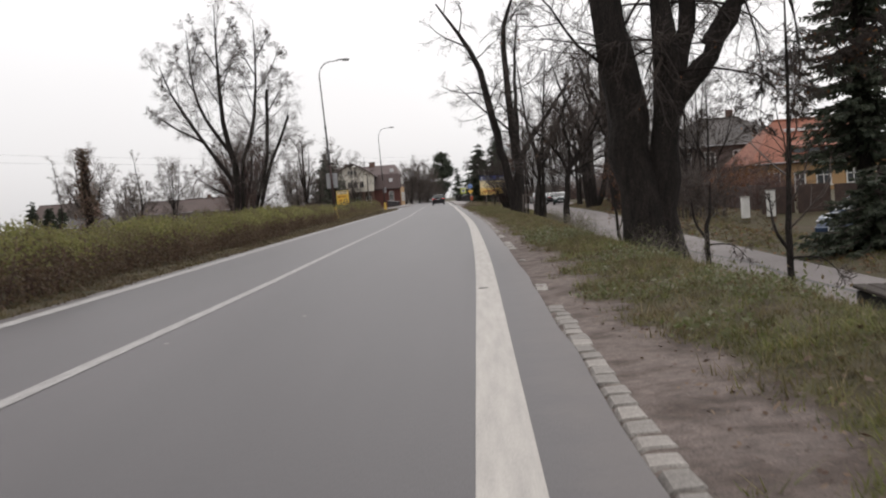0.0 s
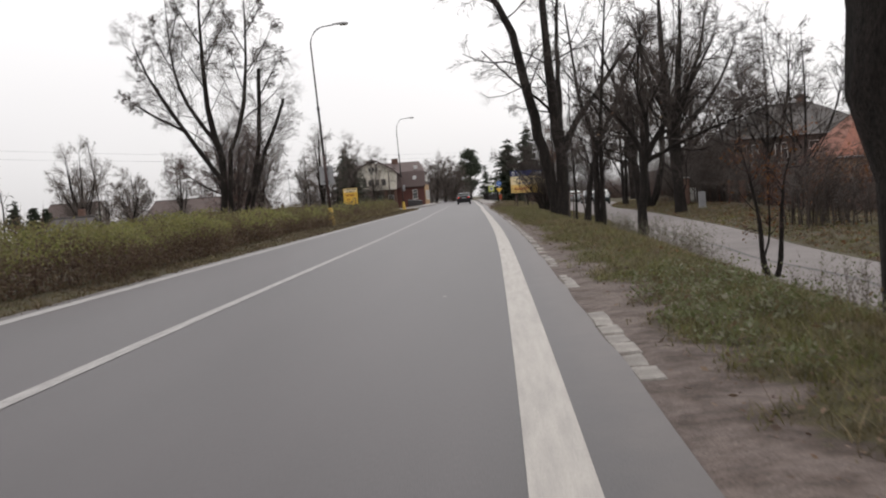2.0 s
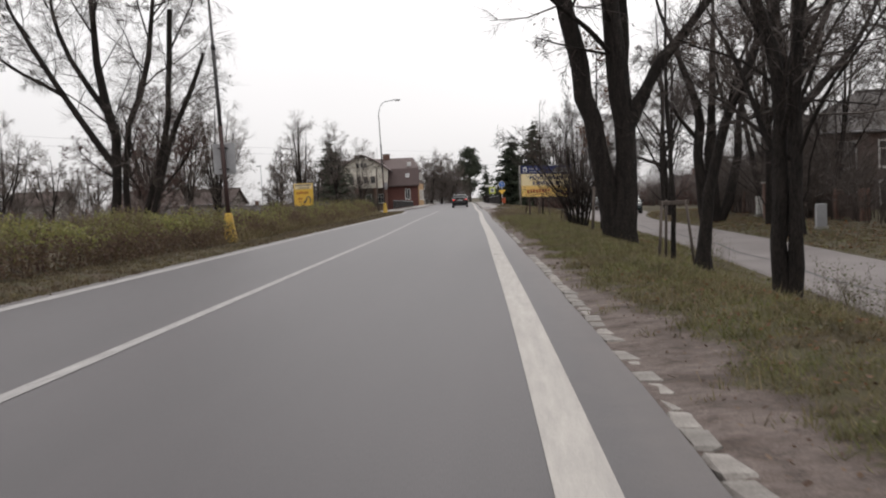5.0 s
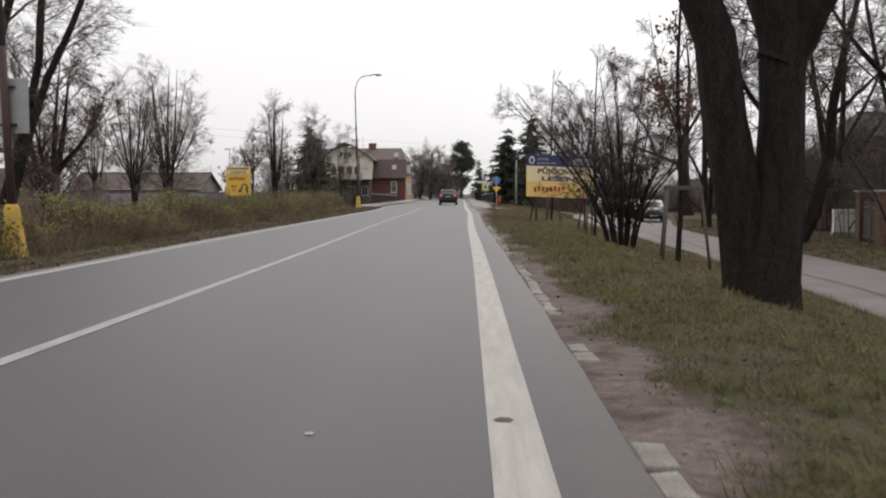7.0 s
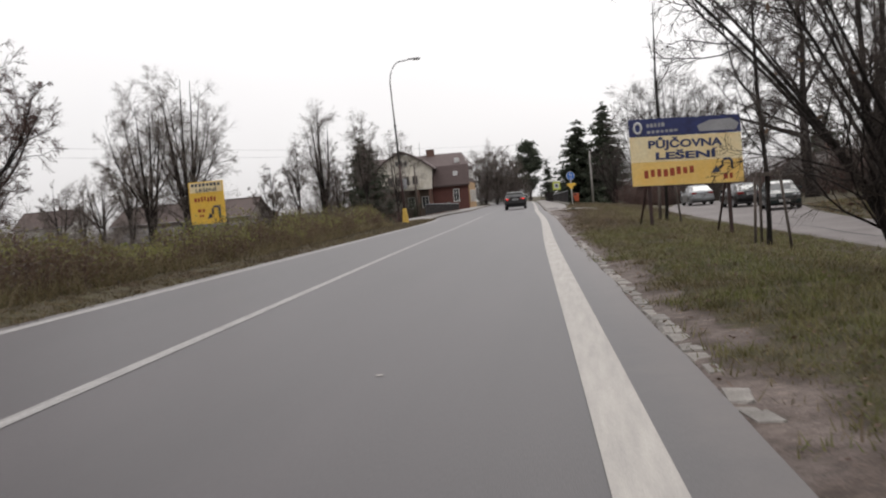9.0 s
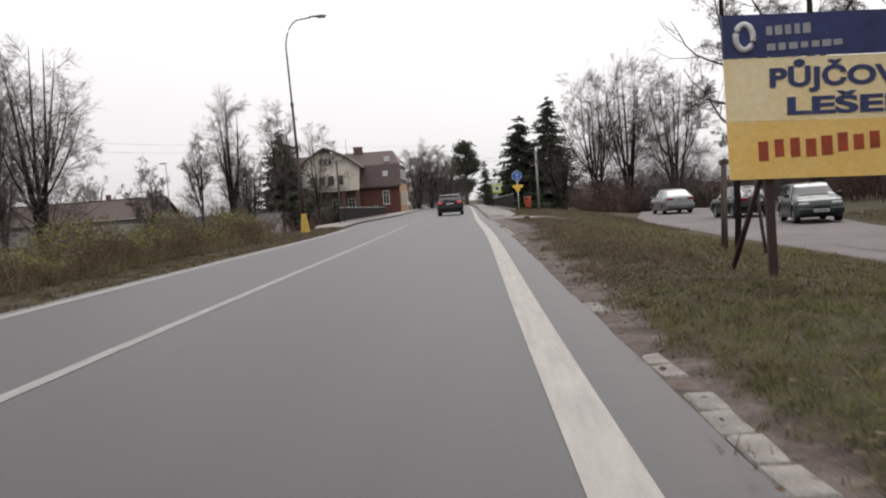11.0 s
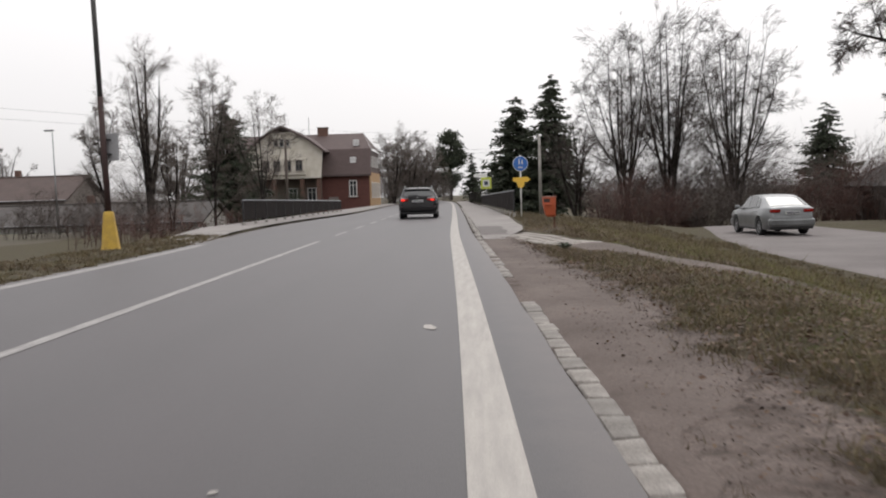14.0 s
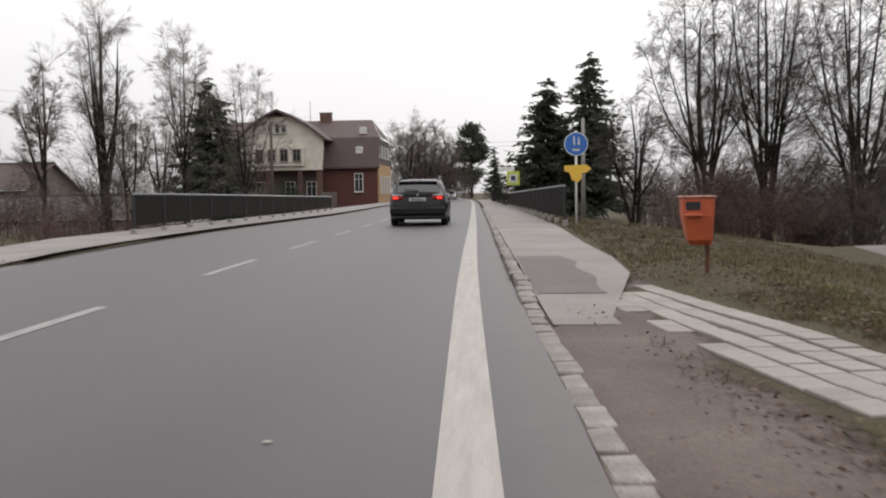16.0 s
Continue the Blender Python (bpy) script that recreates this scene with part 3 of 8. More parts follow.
def auto_stems(x, y, z, h, n, spread, r0, seed, lean=0.0):
    """n stems from one foot that part into ascending limbs whose tips lie on a rounded crown."""
    r = np.random.default_rng(seed)
    spread = 1.25 * spread or 0.28 * h
    m = 2 * n + (6 if n == 1 else 2)
    out = []
    for i in range(m):
        j = i % n
        a = 2 * math.pi * j / n + seed
        fx, fy = x + 0.14 * math.cos(a) * (n > 1), y + 0.14 * math.sin(a) * (n > 1)
        phi = 2.4 * i + seed + r.uniform(-0.4, 0.4)
        q = 0.15 if i == 0 else math.sqrt((i + 0.5) / m)
        d = spread * q * r.uniform(0.9, 1.1)
        ca, sa = math.cos(phi), math.sin(phi)
        top = h * (1 - 0.32 * q ** 2.2) * r.uniform(0.95, 1.04)
        low = h * (0.10 if i < n else 0.12 + 0.22 * r.uniform(0, 1) + (0.12 if n == 1 else 0))
        w = r0 if i < n else r0 * 0.55
        mid = low + (top - low) * 0.5
        pts = [(fx, fy, z - 0.1, r0), (fx + ca * d * 0.06, fy + sa * d * 0.06, z + low, w * 0.85)] if i < n else [(fx, fy, z + low, w * 0.8)]
        pts += [(x + ca * d * 0.62 + lean * 0.5 + r.uniform(-.25, .25), y + sa * d * 0.62, z + mid, w * 0.5), (x + ca * d + lean, y + sa * d, z + top, w * 0.08)]
        out.append(pts)
    return out


def spruce(name, label, x, y, z, h, width, seed, group="spruces", dense=1.0, spray=1.0, low=0.06):
    r = np.random.default_rng(seed)
    e = thing(name, label, "spruce", group, at=(x, y, z))
    s = Shape().tube([(0, 0, -0.1), (0.05, 0, h * 0.5), (0, 0.03, h * 0.98)], [0.018 * h + 0.06, 0.01 * h + 0.03, 0.02], 8)
    part("trunk", s, BARK, e)
    n = int(190 * dense)
    t = 1 - (1 - low) * r.uniform(0.001, 1.0, n) ** 0.72
    zz = h * t
    a = r.uniform(0, 2 * np.pi, n)
    L = width * (1 - t) ** 0.66 * r.uniform(0.62, 1.2, n) + 0.2
    base = np.stack([0 * zz, 0 * zz, zz], 1)
    d = np.stack([np.cos(a), np.sin(a), 0 * a], 1)
    K = 4
    s = np.linspace(0, 1, K)
    P = base[:, None] + d[:, None] * (L[:, None] * s)[..., None]
    P[:, :, 2] += L[:, None] * (-0.42 * s ** 1.2 + 0.24 * s ** 3)
    V1, F1 = tubes(P, np.full((n, K), 0.03) * (1.2 - s)[None], 3)
    # hanging needle sprays along each branch
    m = int(26 / spray ** 1.6)
    i = np.repeat(np.arange(n), m)
    q = r.uniform(0.05, 1.0, n * m)
    k = np.clip((q * (K - 1)).astype(int), 0, K - 2); f = (q * (K - 1) - k)[:, None]
    c = P[i, k] * (1 - f) + P[i, k + 1] * f
    dd = d[i]
    side = np.stack([-dd[:, 1], dd[:, 0], 0 * q], 1) * np.sign(r.normal(0, 1, (n * m, 1)))
    out = unit(side * r.uniform(0.2, 1.0, (n * m, 1)) + dd * r.uniform(0.3, 1.0, (n * m, 1)) + np.array([0, 0, -0.7]) * r.uniform(-0.2, 1.2, (n * m, 1)))
    ll = spray * (0.22 + 0.20 * L[i] * (1.15 - 0.8 * q))[:, None] * r.uniform(0.6, 1.3, (n * m, 1))
    w = unit(np.cross(out, r.normal(0, 1, out.shape))) * ll * 0.16
    V2 = np.stack([c, c + out * ll * 0.5 + w, c + out * ll, c + out * ll * 0.5 - w], 1).reshape(-1, 3)
    F2 = np.arange(4 * n * m).reshape(-1, 4)
    tagged(part("branch_work", np_mesh("branch_work", V1, F1, [TWIG]), None, e), kind="stuff")
    tagged(part("needle_sprays", np_mesh("needle_sprays", V2, F2, [NEEDLES]), None, e), kind="stuff")
    return e


def pine(label, x, y, z, h, width, seed):
    """A tall pine: bare lower trunk, heaped irregular crown of needle clumps."""
    r = np.random.default_rng(seed)
    e = thing("pine_tree", label, "pine", at=(x, y, z))
    part("trunk", Shape().tube([(0, 0, -0.1), (0.1, 0, h * 0.5), (0.05, 0, h * 0.95)], [0.34, 0.22, 0.05], 8), BARK, e)
    pts, lines = [], []
    for k in range(46):
        t = r.uniform(0.22, 1.0)
        a = r.uniform(0, 2 * math.pi)
        d = width * min(1.0, 1.35 * (1.04 - t) ** 0.7, 0.5 + (t - 0.2) * 2.2) * r.uniform(0.3, 1.0)
        c = np.array([math.cos(a) * d, math.sin(a) * d, h * t - 0.3])
        lines.append([np.array([0, 0, h * t - 0.8]), (c + np.array([0, 0, h * t - 0.8])) / 2 + 0.1, c])
        pts.append(c + r.normal(0, 1, (230, 3)) * np.array([0.62, 0.62, 0.42]) * width * 0.26)
    V, F = tubes(np.array(lines), np.tile([0.09, 0.06, 0.03], (46, 1)), 4)
    tagged(part("branch_work", np_mesh("branch_work", V, F, [TWIG]), None, e), kind="stuff")
    V, F = leaves_at(np.concatenate(pts), 0.30, r, 0.05)
    tagged(part("needle_sprays", np_mesh("needle_sprays", V, F, [NEEDLES]), None, e), kind="stuff")


def thicket(label, x0, x1, y0, y1, h, n, twig, seed, group="thickets", leaf=None, leaf_count=0):
    """A mass of fine bare stems standing close together."""
    r = np.random.default_rng(seed)
    x, y = r.uniform(x0, x1, n), r.uniform(y0, y1, n)
    z = ground_z(x, y) - 0.05
    hh = h * r.uniform(0.55, 1.15, n) * (0.85 + 0.2 * np.sin(x * 0.9 + seed) * np.sin(y * 0.7))
    s = np.linspace(0, 1, 4)
    lean = r.normal(0, 0.16, (n, 2)) * hh[:, None]
    P = np.stack([x[:, None] + lean[:, :1] * s ** 1.5, y[:, None] + lean[:, 1:] * s ** 1.5, z[:, None] + hh[:, None] * s], -1)
    R = (0.022 * r.uniform(0.6, 1.5, n))[:, None] * (1.15 - s)
    P2, R2 = sprout(P, R, 9, 0.12, 1.0, 40, 0.45, 2, 0.08, 0.2, r, 0.012)
    P3, R3 = sprout(P2, R2, 6, 0.1, 1.0, 42, 0.8, 2, 0.05, 0.2, r, 0.007)
    e = thing("thicket", label, "bush", group, at=((x0 + x1) / 2, (y0 + y1) / 2, float(ground_z((x0 + x1) / 2, (y0 + y1) / 2))))
    o = np.array(e.location)
    V, F = tubes(P, R, 3)
    tagged(part("stem_work", np_mesh("stem_work", V - o, F, [twig]), None, e), kind="stuff")
    V, F = joined([spikes(P2, R2, 2), spikes(P3, R3, 2)])
    tagged(part("twig_work", np_mesh("twig_work", V - o, F, [twig]), None, e), kind="stuff")
    if leaf_count:
        V, F = leaves_at(P3[r.integers(0, len(P3), leaf_count), -1], 0.07, r)
        tagged(part("foliage", np_mesh("foliage", V - o, F, [leaf]), None, e), kind="stuff")
    return e

# ---- ground, roads ----
def sheet(name, xs_of_y, ys, z, mat, label, category, cols=8, kind="structure", rim=0.0):
    """A strip between two lines over y, laid on a height (number or function); rim: how far its borders dip into the ground."""
    ys = np.asarray(ys, float)
    a, b = xs_of_y(ys)
    s = np.linspace(0, 1, cols + 1)
    X = a[:, None] + (b - a)[:, None] * s
    Y = np.broadcast_to(ys[:, None], X.shape)
    Z = z(X, Y) if callable(z) else np.full(X.shape, float(z))
    if rim:
        Z[:, [0, -1]] -= rim
        Z[[0, -1]] -= rim
    V = np.stack([X, Y, Z], -1).reshape(-1, 3)
    n, c = len(ys), cols + 1
    i, j = np.meshgrid(np.arange(n - 1), np.arange(cols), indexing="ij")
    F = np.stack([i * c + j, i * c + j + 1, (i + 1) * c + j + 1, (i + 1) * c + j], -1).reshape(-1, 4)
    return tagged(new(name, np_mesh(name, V, F, [mat], True)), label, category, kind=kind)


def build_ground():
    gx = np.concatenate([[-3000, -1200, -500, -260], np.arange(-160, -30, 10), np.arange(-30, -12, 1.5), np.arange(-12, 0, 0.5), np.arange(0, 5, 0.14), np.arange(5, 16, 0.35), np.arange(16, 40, 2), np.arange(40, 170, 10), [260, 500, 1200, 3000]])
    gy = np.concatenate([[-400, -150, -60, -20], np.arange(-8, 160, 0.4), np.arange(160, 260, 4), np.arange(260, 500, 20), [600, 900, 1500, 2600, 4500]])
    X, Y = np.meshgrid(gx, gy)
    Z = ground_z(X, Y)
    road = (X > left_x(Y) - 0.5) & (X < edge_x(Y) + KERB_OUT + 0.1)
    Z = np.where(road, np.where(X < edge_x(Y) + KERB_IN - 0.02, -0.05, -0.014), Z)
    n, c = X.shape
    i, j = np.meshgrid(np.arange(n - 1), np.arange(c - 1), indexing="ij")
    F = np.stack([i * c + j, i * c + j + 1, (i + 1) * c + j + 1, (i + 1) * c + j], -1).reshape(-1, 4)
    V = np.stack([X, Y, Z], -1).reshape(-1, 3)
    mid = V[F].mean(1)
    idx = np.where(np.abs(mid[:, 0]) > 30, 1, 0)
    me = np_mesh("ground", V, F, [EARTH, FAR_GROUND], True, idx)
    near = (X.ravel() > edge_x(Y.ravel()) - 1) & (Y.ravel() < 135)
    grow = me.attributes.new("growth", "FLOAT", "POINT")
    grow.data.foreach_set("value", np.where(near, grassed(X.ravel(), Y.ravel()), 0.8).astype(np.float32))
    tagged(new("ground", me), "grassy ground with bare earth along the kerb", "ground", kind="structure")


build_ground()
ROAD_YS = np.concatenate([np.arange(-30, -4, 1.0), np.arange(-4, 126, 0.5), np.arange(126, 200, 1.0), np.arange(200, 425, 5.0)])
crumble = lambda y: 0.03 * (patch_noise(y, 0 * y, 1.1, 61) - 0.5)
road = sheet("road", lambda y: (left_x(y) - 0.32, edge_x(y) + KERB_IN + crumble(y) * (y < 120)), ROAD_YS, 0.0, ASPHALT, "grey asphalt main road", "road", 44)
_co = np.empty(len(road.data.vertices) * 3, np.float32)
road.data.vertices.foreach_get("co", _co)
_x, _y = _co[0::3], _co[1::3]
_d = np.maximum(0.62 * ramp_to(_x - edge_x(_y), 0.15, 0.62), 0.7 * ramp_to(left_x(_y) - _x, -0.45, 0.32)) + 0.10 * np.sin((_x - edge_x(_y)) * 3.9) ** 2
_a = road.data.attributes.new("dust", "FLOAT", "POINT")
_a.data.foreach_set("value", _d.astype(np.float32))
sheet("edge_line", lambda y: (edge_x(y), edge_x(y) + 0.242), np.arange(-12, 300, 1.0), 0.005, LINE, "broad white edge line on the asphalt", "road marking", 3)
sheet("centre_line", lambda y: (edge_x(y) - centre_w(y) - 0.065, edge_x(y) - centre_w(y) + 0.065), np.arange(-12, 123, 1.0), 0.004, LINE_WORN, "thin white centre line", "road marking", 1)
for y0 in (125.5, 131.5, 137.5, 143.5, 149.5, 155.5, 161.5, 170, 179, 188, 197):
    sheet("centre_dash", lambda y: (edge_x(y) - centre_w(y) - 0.06, edge_x(y) - centre_w(y) + 0.06), np.linspace(y0, y0 + 3, 4), 0.004, LINE_WORN, "worn white dash of the centre line", "road marking", 1)
sheet("left_edge_line", lambda y: (left_x(y) - 0.10, left_x(y) + 0.12), np.arange(-12, 123, 1.0), 0.004, LINE_WORN, "white line along the far edge of the road", "road marking", 1)
sheet("side_road", lambda y: (side_near(y), side_far(y)), np.arange(-30, 144.5, 1.0), lambda X, Y: LOW + 0.03 + 0.02 * np.sin(X * 0.9) * np.sin(Y * 0.3), ASPHALT_OLD, "pale worn asphalt side road and parking lot", "road", 24, rim=0.14)
sheet("side_road_seam", lambda y: (side_near(y) + 0.95 + 0.1 * np.sin(y * 0.7), side_near(y) + 1.05 + 0.1 * np.sin(y * 0.7)), np.arange(-20, 100, 1.0), lambda X, Y: LOW + 0.036 + 0.02 * np.sin(X * 0.9) * np.sin(Y * 0.3), ASPHALT_PATCH, "dark seam along the side road", "road", 1)

sheet("earth_path", lambda y: (edge_x(y) + KERB_OUT - 0.035, edge_x(y) + grass_w(y) - 0.05 + 0.14 * np.sin(y * 1.9) + 0.08 * np.sin(y * 5.3) - 0.9 * np.clip((103 - y) / 3, 0, 1)), np.arange(100.5, 122, 0.25), lambda X, Y: ground_z(X, Y) + 0.008, PALE_EARTH, "pale trodden earth beside the kerb", "path", 10, rim=0.03)

# raised walks by the bridge
sheet("pavement_right", lambda y: (edge_x(y) + KERB_OUT, edge_x(y) + np.interp(y, [121, 124.5, 127, 131, 140, 175, 240], [1.3, 2.0, 2.15, 2.2, 2.45, 2.5, 2.5])), np.arange(120.5, 241, 0.5), lambda X, Y: 0.012 + 0.075 * ramp_to(Y, 121, 126), PALE_FOOTWAY, "light grey asphalt footway beside the bridge", "pavement", 5)
sheet("pavement_left", lambda y: (np.interp(y, [122, 128, 136, 145, 240], [-8.0, -9.6, -10.9, -11.0, -13.5]), left_x(y) - 0.30 - 0.25 * np.clip((y - 124) / 6, 0, 1)), np.arange(122, 241, 1.0), lambda X, Y: 0.004 + 0.066 * ramp_to(Y, 122, 134), PALE_FOOTWAY, "pale footway on the far side of the road", "pavement", 4)
sheet("left_kerb", lambda y: (left_x(y) - 0.42, left_x(y) - 0.26), np.arange(128, 241, 1.0), 0.10, KERB, "low granite kerb of the far footway", "kerb", 1)

# ---- trees ----
MID = [(12, 0.3, 0.98, 42, 0.34, 0.06, 0.15), (6, 0.2, 1.0, 45, 0.48, 0.03, 0.2), (5, 0.15, 1.0, 42, 0.55, 0.0, 0.2), (4, 0.1, 1.0, 38, 0.75, 0.0, 0.2)]
FAR = [(12, 0.12, 0.99, 40, 0.30, 0.03, 0.09), (6, 0.10, 1.0, 38, 0.50, 0.02, 0.10), (4, 0.08, 1.0, 36, 0.70, 0.0, 0.08), (3, 0.05, 1.0, 34, 0.98, 0.0, 0.06)]

# the huge twin-trunked tree on the bank
bare_tree("tree", "huge old bare tree with two dark furrowed trunks", [
    [(5.46, 21.7, -0.85, 0.50), (5.36, 21.7, 0.3, 0.50), (5.14, 21.7, 1.95, 0.42), (5.05, 21.7, 3.2, 0.43), (4.86, 21.7, 5.0, 0.36), (4.5, 21.9, 8.0, 0.24), (4.3, 22.2, 11.5, 0.08)],
    [(5.66, 21.75, -0.85, 0.48), (5.75, 21.7, 0.5, 0.35), (5.89, 21.7, 1.9, 0.29), (6.0, 21.7, 3.2, 0.31), (5.95, 21.7, 4.9, 0.19), (5.9, 22.0, 7.5, 0.13), (6.1, 22.5, 11, 0.05)],
    [(6.02, 21.7, 2.6, 0.27), (6.42, 21.68, 3.1, 0.24), (6.95, 21.65, 3.65, 0.20), (7.52, 21.6, 4.75, 0.17), (8.5, 21.4, 6.6, 0.11), (9.6, 21, 9.0, 0.04)],
    [(7.3, 21.6, 4.4, 0.11), (8.3, 21.2, 5.3, 0.085), (9.4, 20.8, 5.6, 0.06), (10.6, 20.5, 5.3, 0.035), (11.6, 20.2, 4.6, 0.01)],
    [(6.9, 21.7, 3.9, 0.09), (7.7, 22.2, 5.0, 0.07), (8.8, 22.8, 5.9, 0.05), (10.2, 23.2, 6.0, 0.02), (11.2, 23.4, 5.4, 0.008)],
    [(6.08, 21.7, 2.8, 0.21), (6.33, 21.7, 3.67, 0.18), (6.58, 21.75, 4.85, 0.18), (6.9, 22.0, 7.0, 0.12), (7.2, 22.4, 10, 0.04)]]
    + [[(x, y, z, 0.028), (x + 0.25, y - 0.1, z - 0.9, 0.02), (x + 0.3, y - 0.2, z - 1.9, 0.012), (x + 0.2, y - 0.2, z - 2.8, 0.004)] for x, y, z in ((7.6, 21.5, 4.9), (8.3, 21.2, 5.2), (9.0, 21.0, 5.6), (9.8, 20.8, 5.7), (8.8, 22.8, 5.8), (10.6, 20.5, 5.4))],
    [(16, 0.5, 0.98, 60, 0.26, -0.05, 0.2), (8, 0.2, 1.0, 50, 0.55, -0.12, 0.22), (7, 0.15, 1.0, 45, 0.5, -0.16, 0.25), (5, 0.1, 1.0, 42, 0.6, -0.16, 0.2)], 11, sides=16, leaf=RUST_LEAF, leaf_count=700, leaf_size=0.04, rmin=0.0066, slim=0.014)
# twin stems farther on
bare_tree("tree", "tall bare tree with two straight dark trunks", [
    [(4.38, 58.4, -0.5, 0.31), (4.20, 58.3, 0.8, 0.28), (3.87, 58.3, 2.66, 0.25), (3.60, 58.3, 3.95, 0.23), (3.2, 58.3, 6.0, 0.21), (2.7, 58.3, 8.6, 0.17), (1.5, 58.2, 10.7, 0.10), (0.5, 58.0, 12.2, 0.04)],
    [(4.52, 58.3, -0.5, 0.35), (4.57, 58.3, 0.8, 0.31), (4.63, 58.3, 2.65, 0.28), (4.53, 58.3, 3.9, 0.28), (4.35, 58.3, 5.8, 0.22), (4.28, 58.3, 8.5, 0.17), (4.4, 58.3, 11, 0.12), (5.8, 58.5, 14, 0.03)],
    [(4.6, 58.3, 2.6, 0.22), (5.05, 58.2, 3.3, 0.18), (5.5, 58.1, 4.2, 0.15), (6.5, 57.9, 5.4, 0.11), (8.0, 57.6, 7.4, 0.04)],
    [(4.6, 58.4, 3.2, 0.16), (4.75, 58.6, 5.0, 0.12), (4.8, 58.8, 8.0, 0.09), (5.2, 59.2, 11.5, 0.03)]],
    [(9, 0.4, 0.98, 48, 0.30, 0.0, 0.18), (6, 0.25, 1.0, 48, 0.5, -0.06, 0.22), (6, 0.15, 1.0, 45, 0.5, -0.08, 0.24), (5, 0.1, 1.0, 42, 0.6, -0.12, 0.2)], 12, sides=12, leaf=DEAD, leaf_count=200, rmin=0.0085)
# crooked forked tree and its neighbour
bare_tree("tree", "crooked bare tree forking low above the bank", [
    [(5.40, 39.8, -0.75, 0.145), (5.50, 39.8, 0.6, 0.118), (5.66, 39.8, 1.7, 0.11), (6.15, 39.7, 2.5, 0.07), (6.8, 39.6, 3.4, 0.05), (7.6, 39.4, 4.8, 0.015)],
    [(5.64, 39.8, 1.6, 0.085), (5.4, 39.85, 2.2, 0.065), (4.9, 39.9, 2.9, 0.045), (4.1, 40.0, 3.8, 0.015)],
    [(5.66, 39.8, 1.7, 0.08), (5.75, 39.9, 2.6, 0.055), (5.6, 40.1, 3.6, 0.04), (5.8, 40.3, 5.4, 0.012)],
    [(5.68, 39.8, 1.6, 0.065), (6.4, 39.4, 1.95, 0.05), (7.4, 39.0, 2.35, 0.035), (8.6, 38.7, 2.7, 0.012)]],
    [(18, 0.25, 0.98, 44, 0.42, 0.02, 0.16), (7, 0.2, 1.0, 45, 0.5, 0.0, 0.2), (5, 0.15, 1.0, 42, 0.55, -0.04, 0.2), (4, 0.1, 1.0, 38, 0.8, -0.04, 0.2)], 13, rmin=0.0065, leaf=DEAD, leaf_count=120)
bare_tree("tree", "slender bare tree with two close stems", [
    [(4.84, 45.5, -0.6, 0.125), (4.88, 45.5, 1.0, 0.10), (4.86, 45.5, 2.6, 0.085), (4.5, 45.5, 3.9, 0.06), (4.2, 45.6, 7.0, 0.02)],
    [(4.98, 45.45, -0.6, 0.11), (5.04, 45.4, 1.0, 0.085), (5.12, 45.4, 3.0, 0.065), (5.5, 45.3, 7.2, 0.02)]], MID, 14)
bare_tree("tree", "slender bare tree leaning over the bank", [
    [(5.0, 50.9, -0.5, 0.13), (5.3, 50.8, 1.8, 0.10), (6.3, 50.6, 4.2, 0.07), (7.6, 50.3, 6.8, 0.02)]], MID, 15)
for i, (x, y, h) in enumerate(((5.57, 17.0, 0.95), (5.75, 13.3, 3.4))):
    bare_tree("sapling", "thin dark sapling on the bank", [[(x, y, float(ground_z(x, y)) - 0.1, 0.055), (x - 0.03, y, min(0.1, h * 0.1), 0.042), (x + 0.04, y, h * 0.45, 0.03), (x + 0.08, y, h, 0.008)], [(x - 0.02, y, -0.02, 0.026), (x - 0.22, y - 0.05, 0.3, 0.02), (x - 0.27, y - 0.05, 0.75, 0.006)], [(x, y, -0.1, 0.014), (x + 0.4, y, -0.14, 0.009), (x + 0.66, y, -0.42, 0.003)]],
              [(9, 0.35, 1.0, 55, 0.35, 0.05, 0.2), (5, 0.2, 1.0, 45, 0.5, 0.0, 0.2), (4, 0.2, 1.0, 45, 0.5, 0.0, 0.2)], 20 + i, group="saplings", rmin=0.004, slight=True)
bare_tree("shrub", "small forked shrub with withered reddish leaves", [
    [(6.12, 29.8, -1.15, 0.075), (6.11, 29.8, -0.9, 0.062), (5.98, 29.8, -0.45, 0.045), (5.95, 29.8, 0.25, 0.034), (5.85, 29.85, 0.9, 0.018), (5.72, 29.9, 1.5, 0.006)],
    [(6.12, 29.8, -0.98, 0.055), (6.24, 29.8, -0.55, 0.045), (6.32, 29.8, 0.24, 0.034), (6.38, 29.75, 0.9, 0.018), (6.55, 29.7, 1.5, 0.006)],
    [(5.98, 29.8, -0.40, 0.022), (6.12, 29.85, 0.05, 0.016), (6.15, 29.9, 1.3, 0.005)]],
    [(12, 0.42, 1.0, 50, 0.25, 0.05, 0.2), (7, 0.2, 1.0, 45, 0.5, 0.0, 0.2), (5, 0.2, 1.0, 45, 0.5, 0.0, 0.2)], 23, twig=TWIG_RED, rmin=0.0035, leaf=RUST_LEAF, leaf_count=420, leaf_size=0.03, category="shrub", flare=False)
